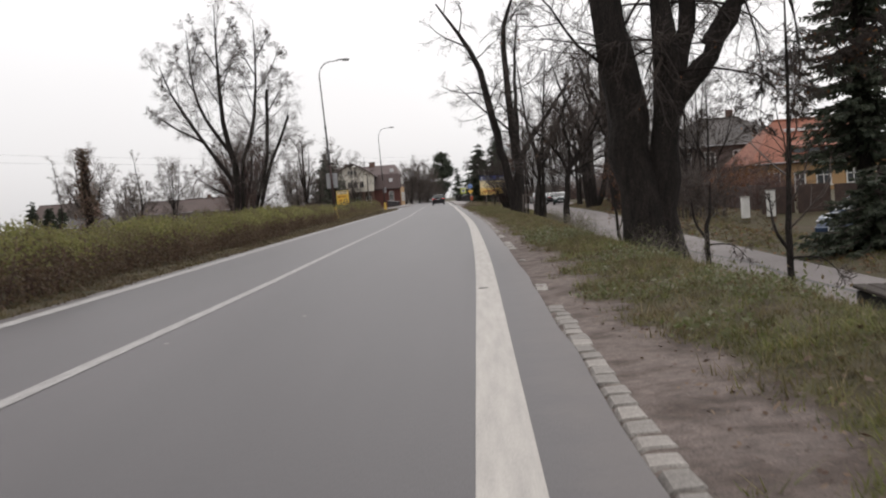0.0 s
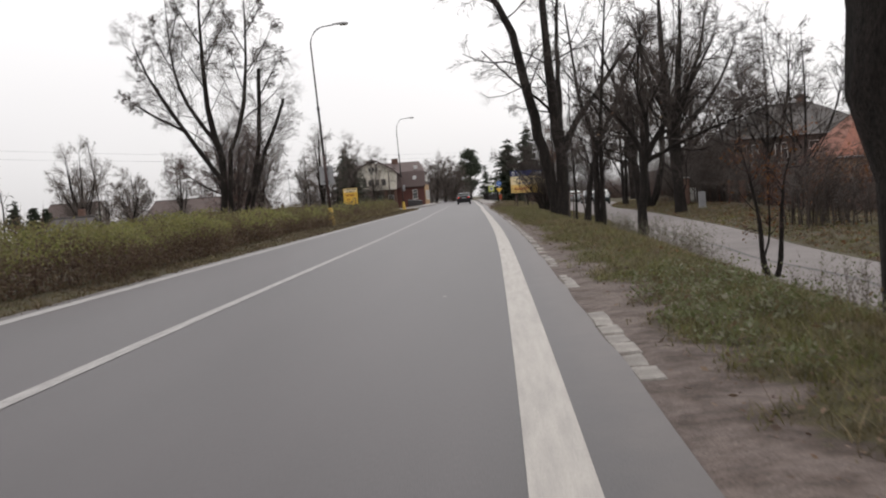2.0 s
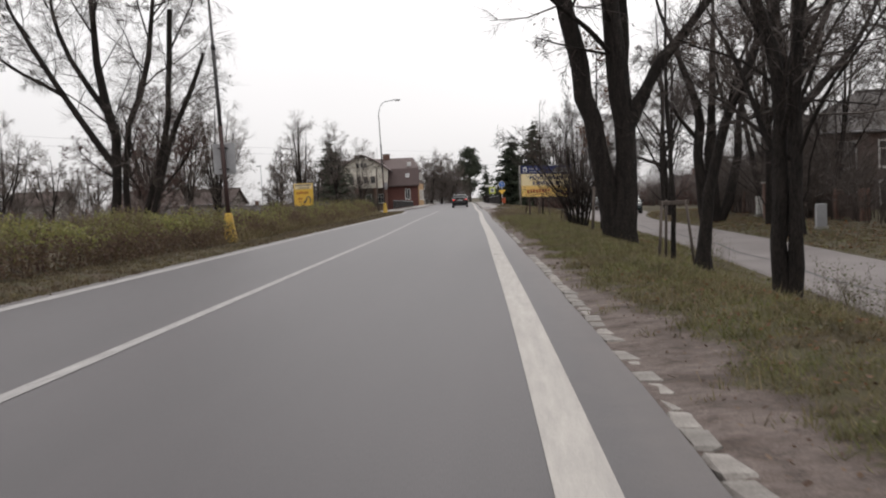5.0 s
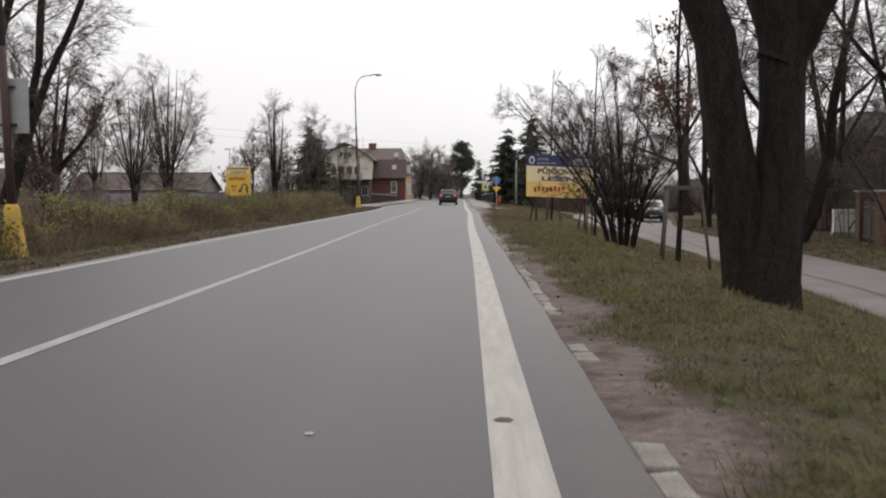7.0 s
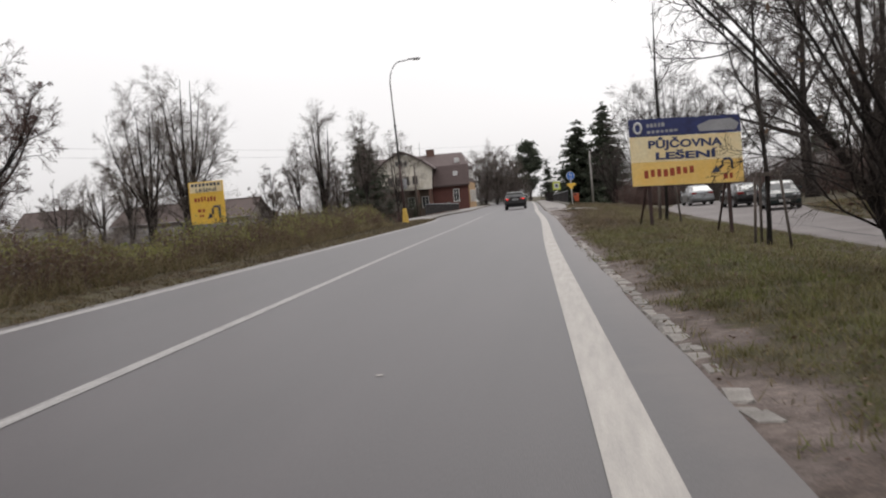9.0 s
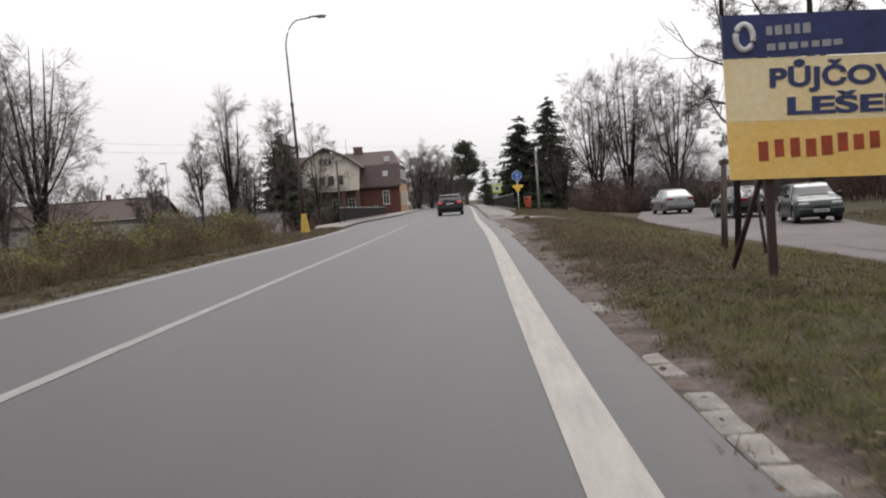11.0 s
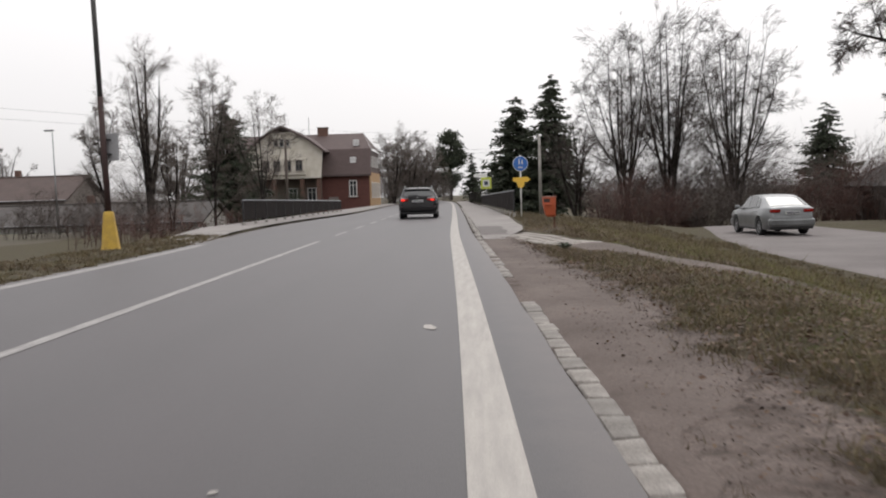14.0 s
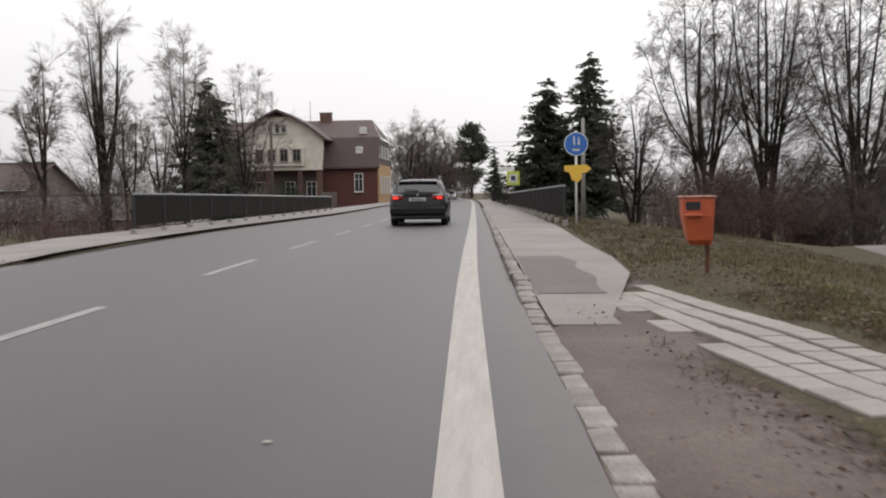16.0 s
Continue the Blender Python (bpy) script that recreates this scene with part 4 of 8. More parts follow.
# the broad many-stemmed bush on the verge
_st = []
for i, (dx, dy, h) in enumerate(((-3.6, 0.2, 4.1), (-2.6, -0.5, 3.7), (-1.7, 0.4, 4.2), (-0.9, -0.3, 4.5), (-0.2, 0.5, 4.7), (0.5, -0.4, 4.7), (1.2, 0.3, 4.4), (2.0, -0.3, 4.0), (2.9, 0.4, 3.4), (-3.0, 0.9, 3.6), (2.4, 0.9, 2.9), (-2.1, -0.9, 3.3), (-1.3, 0.9, 3.9), (-0.5, -0.8, 4.3), (0.9, 0.8, 4.4), (1.6, -0.8, 3.8), (0.2, 1.0, 4.0), (-3.9, -0.3, 3.8))):
    dx *= 0.70 if dx < 0 else 0.82
    h *= 0.86
    _st.append([(4.4 + dx * 0.12, 70.1 + dy * 0.3, -0.2, 0.040), (4.4 + dx * 0.25, 70.1 + dy * 0.6, 0.8, 0.027), (4.4 + dx * 0.60, 70.1 + dy, h * 0.64, 0.017), (4.4 + dx, 70.1 + dy * 1.6, h, 0.007)])
bare_tree("bush", "broad bare bush of many dark stems on the verge", _st, [(11, 0.15, 1.0, 40, 0.28, 0.05, 0.14), (6, 0.15, 1.0, 42, 0.5, 0.02, 0.16), (5, 0.15, 1.0, 42, 0.6, 0.0, 0.14), (3, 0.1, 1.0, 40, 0.8, 0.0, 0.12)], 30, rmin=0.0055, category="bush", flare=False, fineness=0.8, leaf=DEAD, leaf_count=60)

# trees on the far side of the side road
bare_tree("tree", "large three-stemmed bare tree beside the side road", [
    [(11.55, 81.5, LOW - 0.1, 0.34), (11.30, 81.5, 1.1, 0.26), (11.15, 81.5, 2.9, 0.25), (11.25, 81.5, 4.6, 0.24), (10.6, 81.5, 6.8, 0.16), (9.6, 81.4, 9.4, 0.08), (9.0, 81.3, 11.6, 0.02)],
    [(11.85, 81.5, LOW - 0.1, 0.36), (11.80, 81.5, 1.4, 0.31), (11.78, 81.5, 3.2, 0.27), (11.90, 81.5, 5.0, 0.19), (11.95, 81.5, 6.9, 0.16), (12.1, 81.6, 9.6, 0.09), (12.0, 81.7, 12.6, 0.02)],
    [(12.05, 81.5, LOW, 0.26), (12.62, 81.5, 0.5, 0.23), (13.0, 81.5, 2.1, 0.21), (13.1, 81.5, 3.7, 0.18), (13.4, 81.5, 5.6, 0.14), (14.0, 81.6, 8.0, 0.08), (14.4, 81.7, 10.4, 0.02)],
    [(11.2, 81.5, 3.4, 0.12), (10.2, 81.3, 4.6, 0.09), (9.3, 81.1, 6.2, 0.05), (8.7, 81.0, 7.8, 0.01)],
    [(11.9, 81.5, 5.2, 0.10), (12.7, 81.7, 6.6, 0.07), (13.2, 81.9, 8.6, 0.01)],
    [(13.1, 81.5, 3.8, 0.09), (14.2, 81.4, 4.8, 0.06), (15.4, 81.3, 6.2, 0.01)]],
    [(14, 0.3, 0.99, 48, 0.25, 0.0, 0.14), (7, 0.15, 1.0, 44, 0.5, -0.02, 0.14), (6, 0.15, 1.0, 42, 0.6, -0.05, 0.14), (3, 0.1, 1.0, 40, 0.8, -0.05, 0.12)], 59, sides=10, group="trees beside the side road", rmin=0.009, slim=0.012, leaf=DEAD, leaf_count=100, flare=False)
for i, (x, y, h, n, sp, r0) in enumerate(((11.6, 67.5, 13.5, 1, 0, 0.36), (12.9, 75.5, 11, 1, 0, 0.2), (16.5, 68, 10, 2, 2.4, 0.13), (15.8, 60, 9, 2, 2.4, 0.11), (18.5, 84, 11, 3, 3, 0.15), (17, 92, 12, 2, 3, 0.24), (12.6, 98.5, 14, 2, 3.4, 0.2))):
    bare_tree("tree", "large bare tree beside the side road", auto_stems(x, y, LOW, h, n, sp, r0, 40 + i), [(10, 0.2, 0.98, 44, 0.30, 0.02, 0.12), (7, 0.12, 1.0, 42, 0.5, 0.0, 0.12), (5, 0.1, 1.0, 40, 0.62, -0.03, 0.10), (2, 0.08, 1.0, 38, 0.9, -0.04, 0.10)], 60 + i, group="trees beside the side road", twig=TWIG, rmin=0.0115, slim=0.010, fineness=0.68, leaf=DEAD, leaf_count=60)
bare_tree("tree", "old bare tree reaching low over the parking lot", [
    [(17.3, 127.1, LOW - 0.1, 0.42), (17.15, 127.1, 1.3, 0.33), (17.05, 127.1, 3.5, 0.29), (17.1, 127.1, 4.75, 0.24), (17.2, 127.1, 7.5, 0.19), (17.3, 127.1, 10.2, 0.13), (17.0, 127.3, 14, 0.03)],
    [(17.0, 127.1, 3.4, 0.17), (15.9, 127.1, 3.75, 0.15), (15.3, 127.1, 4.0, 0.135), (14.6, 127.1, 4.3, 0.115), (12.4, 127.0, 5.1, 0.06), (11.1, 126.9, 5.45, 0.015)],
    [(14.65, 127.1, 4.3, 0.11), (13.95, 127.1, 6.2, 0.09), (12.95, 127.1, 7.8, 0.06), (12.5, 127.1, 10.3, 0.03), (12.2, 127.2, 11.8, 0.01)],
    [(17.1, 127.1, 5.4, 0.14), (16.6, 127.0, 6.8, 0.11), (15.1, 126.8, 8.8, 0.07), (13.8, 126.6, 11, 0.02)],
    [(17.1, 127.1, 5.8, 0.13), (18.7, 127.2, 8.5, 0.09), (20.2, 127.3, 11, 0.03)],
    [(15.4, 127.1, 4.0, 0.07), (14.4, 126.6, 3.9, 0.05), (13.3, 126.2, 3.6, 0.03), (12.3, 126, 3.2, 0.01)],
    [(17.0, 127.0, 4.6, 0.09), (15.8, 126.4, 5.4, 0.07), (14.6, 126.0, 5.8, 0.04), (13.4, 125.8, 5.6, 0.012)]],
    [(18, 0.25, 1.0, 50, 0.28, -0.02, 0.15), (8, 0.15, 1.0, 46, 0.5, -0.06, 0.15), (6, 0.1, 1.0, 42, 0.65, -0.10, 0.14), (3, 0.1, 1.0, 38, 0.9, -0.12, 0.14)], 66, twig=TWIG, rmin=0.009, slim=0.014)
# clumps beyond the parking lot
for i, (x, y, h, n, sp) in enumerate(((9.2, 159, 11.0, 5, 2.5), (11.7, 158, 11.8, 5, 2.4), (15.4, 157, 10.8, 6, 2.8), (6.6, 164, 6.4, 3, 1.7))):
    bare_tree("tree", "clump of bare slender trees beyond the parking lot", auto_stems(x, y, -1.4, h + 1, n, sp, 0.125, 70 + i), FAR, 80 + i, group="clumps beyond the lot", twig=TWIG, rmin=0.010, slim=0.009, fineness=0.75)
# thickets at the back
for i, (x0, x1, y0, y1, h, n, tw) in enumerate(((6.5, 12, 150, 155, 3.0, 130, TWIG_RED), (11, 17, 149, 154, 3.4, 150, TWIG), (16, 22, 148, 153, 3.6, 150, TWIG_RED), (21, 28, 146, 152, 4.2, 170, TWIG), (27, 36, 143, 152, 5.0, 200, TWIG_RED),
                                            (24.5, 30, 134, 142, 4.6, 120, TWIG_RED), (19, 24, 128, 135, 3.6, 120, TWIG_RED), (17.5, 25, 137, 144, 3.0, 130, TWIG), (19, 24, 115, 124, 3.6, 120, TWIG), (15.8, 23, 97, 104.5, 5.2, 190, TWIG), (15.4, 20.0, 80, 90, 4.4, 150, TWIG), (16.5, 22, 90, 99, 5.6, 200, TWIG),
                                            (16.0, 19, 66, 79, 3.1, 120, TWIG), (15.4, 18, 57, 65, 2.2, 100, TWIG_RED), (14.6, 16.5, 44, 50, 1.8, 70, TWIG_RED), (9, 16, 172, 182, 4.5, 130, TWIG), (16, 30, 172, 184, 5.5, 170, TWIG),
                                            (-22, -15, 84, 92, 2.4, 40, TWIG_PALE_HAZED), (-34, -23, 98, 104, 2.0, 60, TWIG_PALE_HAZED), (-36, -24, 128, 138, 2.4, 70, TWIG_PALE_HAZED), (-50, -36, 140, 150, 3.0, 120, TWIG), (-30, -24, 206, 210, 5.0, 110, TWIG_RED),
                                            (-25.5, -20.8, 211, 213.5, 3.4, 90, NEEDLES), (-24, -14, 150, 160, 2.0, 90, TWIG_RED), (-36, -26, 168, 178, 3.4, 120, TWIG), (-70, -50, 150, 165, 4.0, 130, TWIG_PALE_HAZED), (-12, -5, 268, 290, 5.0, 120, TWIG), (1.5, 9, 212, 240, 4.5, 150, TWIG))):
    thicket("dense thicket of bare brown twigs", x0, x1, y0, y1, h, n, tw, 110 + i)
thicket("dark dome of dense bare twigs before the garden fence", 10.6, 12.7, 42.5, 45.0, 2.2, 48, TWIG, 152)
thicket("dense thicket of bare brown twigs", 18.5, 23.5, 70, 77, 3.0, 110, TWIG, 151)
thicket("autumn shrubs with rusty leaves by the garden fence", 14.6, 17.5, 49, 57, 1.9, 90, TWIG_RED, 150, leaf=RUST_LEAF, leaf_count=2600)

# the great many-stemmed tree behind the hedge
_limbs = [
    [(-17.6, 80.5, -0.6, 0.25), (-17.1, 80.5, 4.3, 0.25), (-17.8, 80.5, 7.2, 0.21), (-18.0, 80.5, 12.0, 0.14), (-17.9, 80.6, 18.0, 0.02)],
    [(-17.2, 80.4, 3.2, 0.21), (-19.3, 80.3, 6.5, 0.16), (-21.6, 80.2, 10.4, 0.09), (-22.6, 80.0, 13.2, 0.02)],
    [(-19.6, 80.3, 6.9, 0.10), (-21.8, 80.3, 8.2, 0.08), (-22.6, 80.2, 8.8, 0.05), (-23.7, 80.1, 9.6, 0.01)],
    [(-17.6, 80.7, 6.0, 0.15), (-19.6, 80.9, 9.2, 0.12), (-20.3, 81.0, 12.0, 0.08), (-20.5, 81.2, 16.2, 0.02)]]
_limbs += [
    [(-16.8, 80.6, -0.6, 0.17), (-16.7, 80.6, 4.8, 0.16), (-15.6, 80.7, 7.5, 0.16), (-15.0, 80.8, 12.0, 0.10), (-14.9, 81.0, 16.6, 0.02)],
    [(-16.3, 80.4, -0.5, 0.15), (-14.7, 80.4, 4.6, 0.15), (-14.3, 80.4, 8.0, 0.14), (-14.1, 80.4, 10.8, 0.13)],
    [(-15.8, 80.2, -0.4, 0.15), (-14.4, 80.2, 4.3, 0.14), (-13.3, 80.2, 6.6, 0.12), (-12.5, 80.2, 8.6, 0.10)]]
for i, (x, z, dx, dz) in enumerate(((-17.9, 9.5, -2.2, 4.6), (-18.0, 11.0, 1.5, 4.2), (-17.95, 12.5, -1.5, 3.9), (-17.9, 14.0, 1.0, 2.9), (-20.2, 11.2, -1.3, 3.4), (-20.4, 12.4, 1.2, 3.0), (-15.1, 10.5, 1.8, 3.6), (-15.0, 12.0, -1.2, 3.4), (-14.95, 13.2, 1.2, 2.4), (-21.2, 9.8, -1.8, 2.6), (-14.2, 9.0, 1.9, 2.6), (-15.2, 9.0, -1.3, 3.8))):
    dy = 1.6 * math.sin(i * 2.4)
    _limbs.append([(x, 80.6, z, 0.055), (x + dx * 0.45, 80.6 + dy * 0.5, z + dz * 0.38, 0.042), (x + dx * 0.8, 80.6 + dy * 0.8, z + dz * 0.72, 0.028), (x + dx, 80.6 + dy, z + dz, 0.008)])
bare_tree("tree", "great bare tree of many spreading stems behind the hedge", _limbs,
    [(14, 0.12, 1.0, 46, 0.25, 0.02, 0.12), (6, 0.12, 1.0, 44, 0.5, 0.0, 0.12), (5, 0.08, 1.0, 40, 0.7, -0.03, 0.10), (4, 0.05, 1.0, 36, 0.95, -0.04, 0.08)], 31, sides=8, twig=TWIG_MID, leaf=DEAD, leaf_count=300, leaf_size=0.05, rmin=0.0100, flare=False, slim=0.011, fineness=0.7)
bare_tree("tree", "bushy bare tree with brownish twigs", auto_stems(-19.5, 92, -0.5, 8, 4, 3.2, 0.2, 32), MID, 33, twig=TWIG_RED, rmin=0.010)
# spindly young trees behind the hedge
for i, (x, y, h) in enumerate(((-26.6, 67.6, 5.6), (-20.9, 67.4, 5.9))):
    bare_tree("sapling", "thin bare young tree behind the hedge", [[(x, y, -0.6, 0.05), (x + 0.15, y, 2.0, 0.04), (x - 0.05, y, 3.8, 0.028), (x - 0.25, y, h, 0.008)]],
              [(16, 0.3, 1.0, 34, 0.16, 0.1, 0.2), (4, 0.2, 1.0, 40, 0.5, 0.05, 0.2), (3, 0.2, 1.0, 40, 0.5, 0.0, 0.2)], 26 + i, group="saplings behind the hedge", twig=TWIG_PALE_HAZED, rmin=0.009, slight=True, flare=False)
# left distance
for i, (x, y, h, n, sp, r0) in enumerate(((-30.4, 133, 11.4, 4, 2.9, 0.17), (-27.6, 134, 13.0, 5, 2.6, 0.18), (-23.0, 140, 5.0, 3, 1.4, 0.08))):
    bare_tree("tree", "bare tree of several upright stems", auto_stems(x, y, -0.6, h, n, sp, r0, 130 + i), FAR, 140 + i, group="grove", twig=TWIG_PALE_HAZED, rmin=0.011, slim=0.009, fineness=0.7)
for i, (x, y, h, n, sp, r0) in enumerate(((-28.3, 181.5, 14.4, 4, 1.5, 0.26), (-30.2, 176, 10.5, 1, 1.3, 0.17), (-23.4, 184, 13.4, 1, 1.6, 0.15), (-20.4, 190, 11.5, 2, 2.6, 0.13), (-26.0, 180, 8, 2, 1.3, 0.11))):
    bare_tree("tree", "tall bare tree beside the footway fence", auto_stems(x, y, -1.2, h + 0.6, n, sp, r0, 150 + i), FAR, 160 + i, group="tall trees by the river", twig=TWIG_PALE_HAZED, rmin=0.012, slim=0.009, fineness=0.7)
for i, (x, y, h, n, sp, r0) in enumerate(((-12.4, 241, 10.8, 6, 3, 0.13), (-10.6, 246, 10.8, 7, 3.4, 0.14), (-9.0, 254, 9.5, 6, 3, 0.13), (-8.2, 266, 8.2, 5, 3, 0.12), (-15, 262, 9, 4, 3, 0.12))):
    bare_tree("tree", "bare roadside tree past the house", auto_stems(x, y, -0.4, h, n, sp, r0, 170 + i), FAR, 180 + i, group="roadside trees", twig=TWIG_PALE_HAZED, rmin=0.013, slim=0.009, fineness=0.7)
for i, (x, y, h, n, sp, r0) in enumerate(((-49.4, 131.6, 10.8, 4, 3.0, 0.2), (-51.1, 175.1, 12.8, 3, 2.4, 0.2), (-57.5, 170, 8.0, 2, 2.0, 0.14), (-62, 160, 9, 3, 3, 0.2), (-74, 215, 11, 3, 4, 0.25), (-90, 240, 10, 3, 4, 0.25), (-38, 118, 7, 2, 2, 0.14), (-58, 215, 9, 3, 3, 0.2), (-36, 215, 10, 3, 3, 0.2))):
    bare_tree("tree", "bare tree standing far off in the fields", auto_stems(x, y, -0.8, h, n, sp, r0, 190 + i), FAR, 200 + i, group="far field trees", twig=TWIG_PALE_HAZED, rmin=0.017, slim=0.009, fineness=0.55)

spruce("spruce", "dark spruce on the far side of the bridge", 7.9, 204, -1, 14.9, 4.6, 1, dense=2.1)
spruce("spruce", "dark spruce with a ragged top", 4.2, 206, -1, 12.8, 5.0, 2, dense=2.1)
spruce("spruce", "dark spruce beside the house", -27.3, 204, -1, 13.2, 5.4, 3, dense=2.1)
spruce("spruce", "dark spruce behind the parking lot", 42, 218, -1, 12.1, 5.2, 4, dense=1.5)
spruce("spruce", "big dark spruce rising behind the blue car", 15.4, 35.0, -1.3, 16.5, 2.35, 5, dense=2.5, spray=0.62, low=0.16)
spruce("juniper", "low spreading dark juniper beside the side road", 9.75, 20.2, LOW - 0.1, 1.9, 1.75, 9, group="", dense=1.1, spray=0.42)
pine("round-topped dark pine at the bend of the road", -6.4, 322, -0.5, 16.0, 4.6, 6)
spruce("spruce", "small dark conifer at the bend", -1.5, 318, -0.5, 11, 3.0, 7)
spruce("spruce", "small dark conifer at the bend", 4, 330, -0.5, 9, 3.0, 8)
for i, (x, y, h) in enumerate(((-51.0, 117.5, 4.3), (-49.3, 118.6, 3.4), (-47.5, 117.8, 3.1))):
    spruce("conifer", "small cone-shaped conifer beyond the hedge", x, y, -0.5, h + 0.5, 1.0, 10 + i, group="small conifers", dense=0.7)


# ---- hedge, grass, fallen leaves ----
def hedge(label, y0, y1, height, green, seed, gaps=0.0, leaf=0.040, thick=1.0):
    r = np.random.default_rng(seed)
    e = thing("hedge", label, "hedge", "roadside hedge", at=(float(left_x(y0)) - 2.0, y0, 0))
    ox, oy = e.location.x, e.location.y
    rough = 1 + 5 * gaps
    hh = lambda y: height * (1 + rough * (0.10 * np.sin(y * 0.9 + seed) + 0.08 * np.sin(y * 2.3) + 0.09 * (patch_noise(y, 0 * y, 0.5, seed) - 0.5))) * (1 - gaps * ramp_to(np.sin(y * 0.55 + 1), 0.3, 0.7))
    foot = lambda y: left_x(y) - hedge_gap(y) - 0.15 * np.sin(y * 0.8)
    # twigs rising out of the ground
    n = int((y1 - y0) * 22)
    y = r.uniform(y0, y1, n); d = r.uniform(0.05, 1.3, n)
    x = foot(y) - d
    top = hh(y) * r.uniform(0.75, 1.12, n) * (1 - 0.25 * np.exp(-d * 4))
    K = 4; s = np.linspace(0, 1, K)
    lean = r.normal(0, 0.16, (n, 2))
    P = np.stack([x[:, None] + lean[:, :1] * s, y[:, None] + lean[:, 1:] * s, top[:, None] * s], -1)
    R = 0.011 * np.ones((n, 1)) * (1.2 - s)
    P2, R2 = sprout(P, R, 5, 0.2, 1.0, 45, 0.45, 2, 0.1, 0.2, r, 0.006)
    V, F = tubes(P, R, 3)
    tagged(part("stem_work", np_mesh("stem_work", V - (ox, oy, 0), F, [TWIG_RED]), None, e), kind="stuff")
    V, F = spikes(P2, R2)
    tagged(part("twig_work", np_mesh("twig_work", V - (ox, oy, 0), F, [TWIG_RED]), None, e), kind="stuff")
    for nm, mat, per, lo, hi in (("green_foliage", HEDGE_GREEN, 1000 * green, 0.50, 1.02), ("brown_foliage", HEDGE_BROWN, 1000, 0.03, 0.85)):
        n = int((y1 - y0) * per * thick * 0.68)
        y = r.uniform(y0, y1, n)
        d = 1.35 * r.uniform(0, 1, n) ** (1.6 if nm == "brown_foliage" else 1.0)
        t = (r.beta(2.2, 1.1, n) if nm == "green_foliage" else r.beta(1.15, 1.1, n)) * (hi - lo) + lo
        c = np.stack([foot(y) - d + 0.05, y, hh(y) * t * (1 - 0.25 * np.exp(-d * 4))], 1)
        V, F = leaves_at(c, leaf, r, 0.05)
        tagged(part(nm, np_mesh(nm, V - (ox, oy, 0), F, [mat]), None, e), kind="stuff")


hedge("long roadside hedge, yellow-green above and reddish brown below", 4, 40, 0.93, 1.0, 1, leaf=0.031, thick=1.9)
hedge("long roadside hedge, yellow-green above and reddish brown below", 40, 61.5, 0.98, 0.9, 2)
hedge("low brown withering hedge with thin patches", 62.5, 88, 0.92, 0.50, 3, 0.3)
hedge("low brown withering hedge with thin patches", 88, 113, 0.98, 0.40, 4, 0.25)


def blades(name, label, x0, x1, y0, y1, per_m2, mat, size, seed, keep=None, width=0.0045):
    """Tufts of grass strewn over a strip; x0, x1 are functions of y."""
    r = np.random.default_rng(seed)
    n = int((y1 - y0) * 4.0 * per_m2)
    y = r.uniform(y0, y1, n)
    a, b = x0(y), x1(y)
    x = a + (b - a) * r.uniform(0, 1, n)
    ok = r.uniform(0, 1, n) < np.clip((b - a) / 4.0, 0, 1)
    if keep is not None:
        ok &= keep(x, y, r)
    x, y = x[ok], y[ok]
    k = 12
    x, y = np.repeat(x, k) + r.normal(0, 0.05, len(x) * k), np.repeat(y, k) + r.normal(0, 0.05, len(x) * k)
    n = len(x)
    z = ground_z(x, y) - 0.01
    h = size * r.lognormal(0, 0.4, n) * (0.35 + 0.8 * patch_noise(x, y, 0.7, seed) + 0.6 * patch_noise(x, y, 0.2, seed + 1))
    a = r.uniform(0, 2 * np.pi, n)
    lean = h * r.uniform(0.2, 1.5, n)
    w = width * r.uniform(0.7, 1.5, n)
    base, out, side = np.stack([x, y, z], 1), np.stack([np.cos(a), np.sin(a), 0 * a], 1), np.stack([-np.sin(a), np.cos(a), 0 * a], 1) * w[:, None]
    tip = base + out * lean[:, None] + np.array([0, 0, 1.0]) * (h * 0.85)[:, None]
    V = np.stack([base - side, base + side, tip], 1).reshape(-1, 3)
    F = np.arange(3 * n).reshape(n, 3)
    return tagged(new(name, np_mesh(name, V, F, [mat])), label, "grass", kind="stuff")


slab_mid = smooth_line([(103.6, 7.3), (107.6, 5.0), (110.6, 3.65), (114.2, 2.55), (117.4, 1.72), (121.0, 1.25), (123.6, 0.95)], 1.2)
off_path = lambda x, y: (np.abs(x - slab_mid(y)) > 0.50 + 0.16 * patch_noise(x, y, 0.4, 8)) | (y < 103) | (y > 124)
patchy = lambda x, y, r: off_path(x, y) & (r.uniform(0, 1, len(x)) < (0.02 + 0.98 * grassed(x, y)) * (0.25 + 0.55 * patch_noise(x, y, 0.9, 5) + 0.6 * patch_noise(x, y, 0.22, 55)))
bank0, bank1 = lambda y: edge_x(y) + grass_w(y) - 0.35, lambda y: np.minimum(side_near(y) + 0.05, edge_x(y) + 7)
near1 = lambda y: np.minimum(edge_x(y) + grass_w(y) + 1.5, side_near(y))
blades("grass", "short uneven green grass on the roadside bank", bank0, near1, 3, 62, 150, GRASS, 0.060, 1, patchy, 0.0040)
blades("grass", "short uneven green grass on the roadside bank", bank0, near1, 62, 84, 150, GRASS, 0.058, 2, patchy, 0.0040)
blades("grass", "wilting olive-brown grass strewn with leaves", bank0, near1, 84, 122, 150, GRASS_WILTED, 0.058, 12, patchy, 0.0040)
blades("grass", "grass on the lower bank", near1, bank1, 5, 128, 38, GRASS, 0.060, 8, patchy, 0.0075)
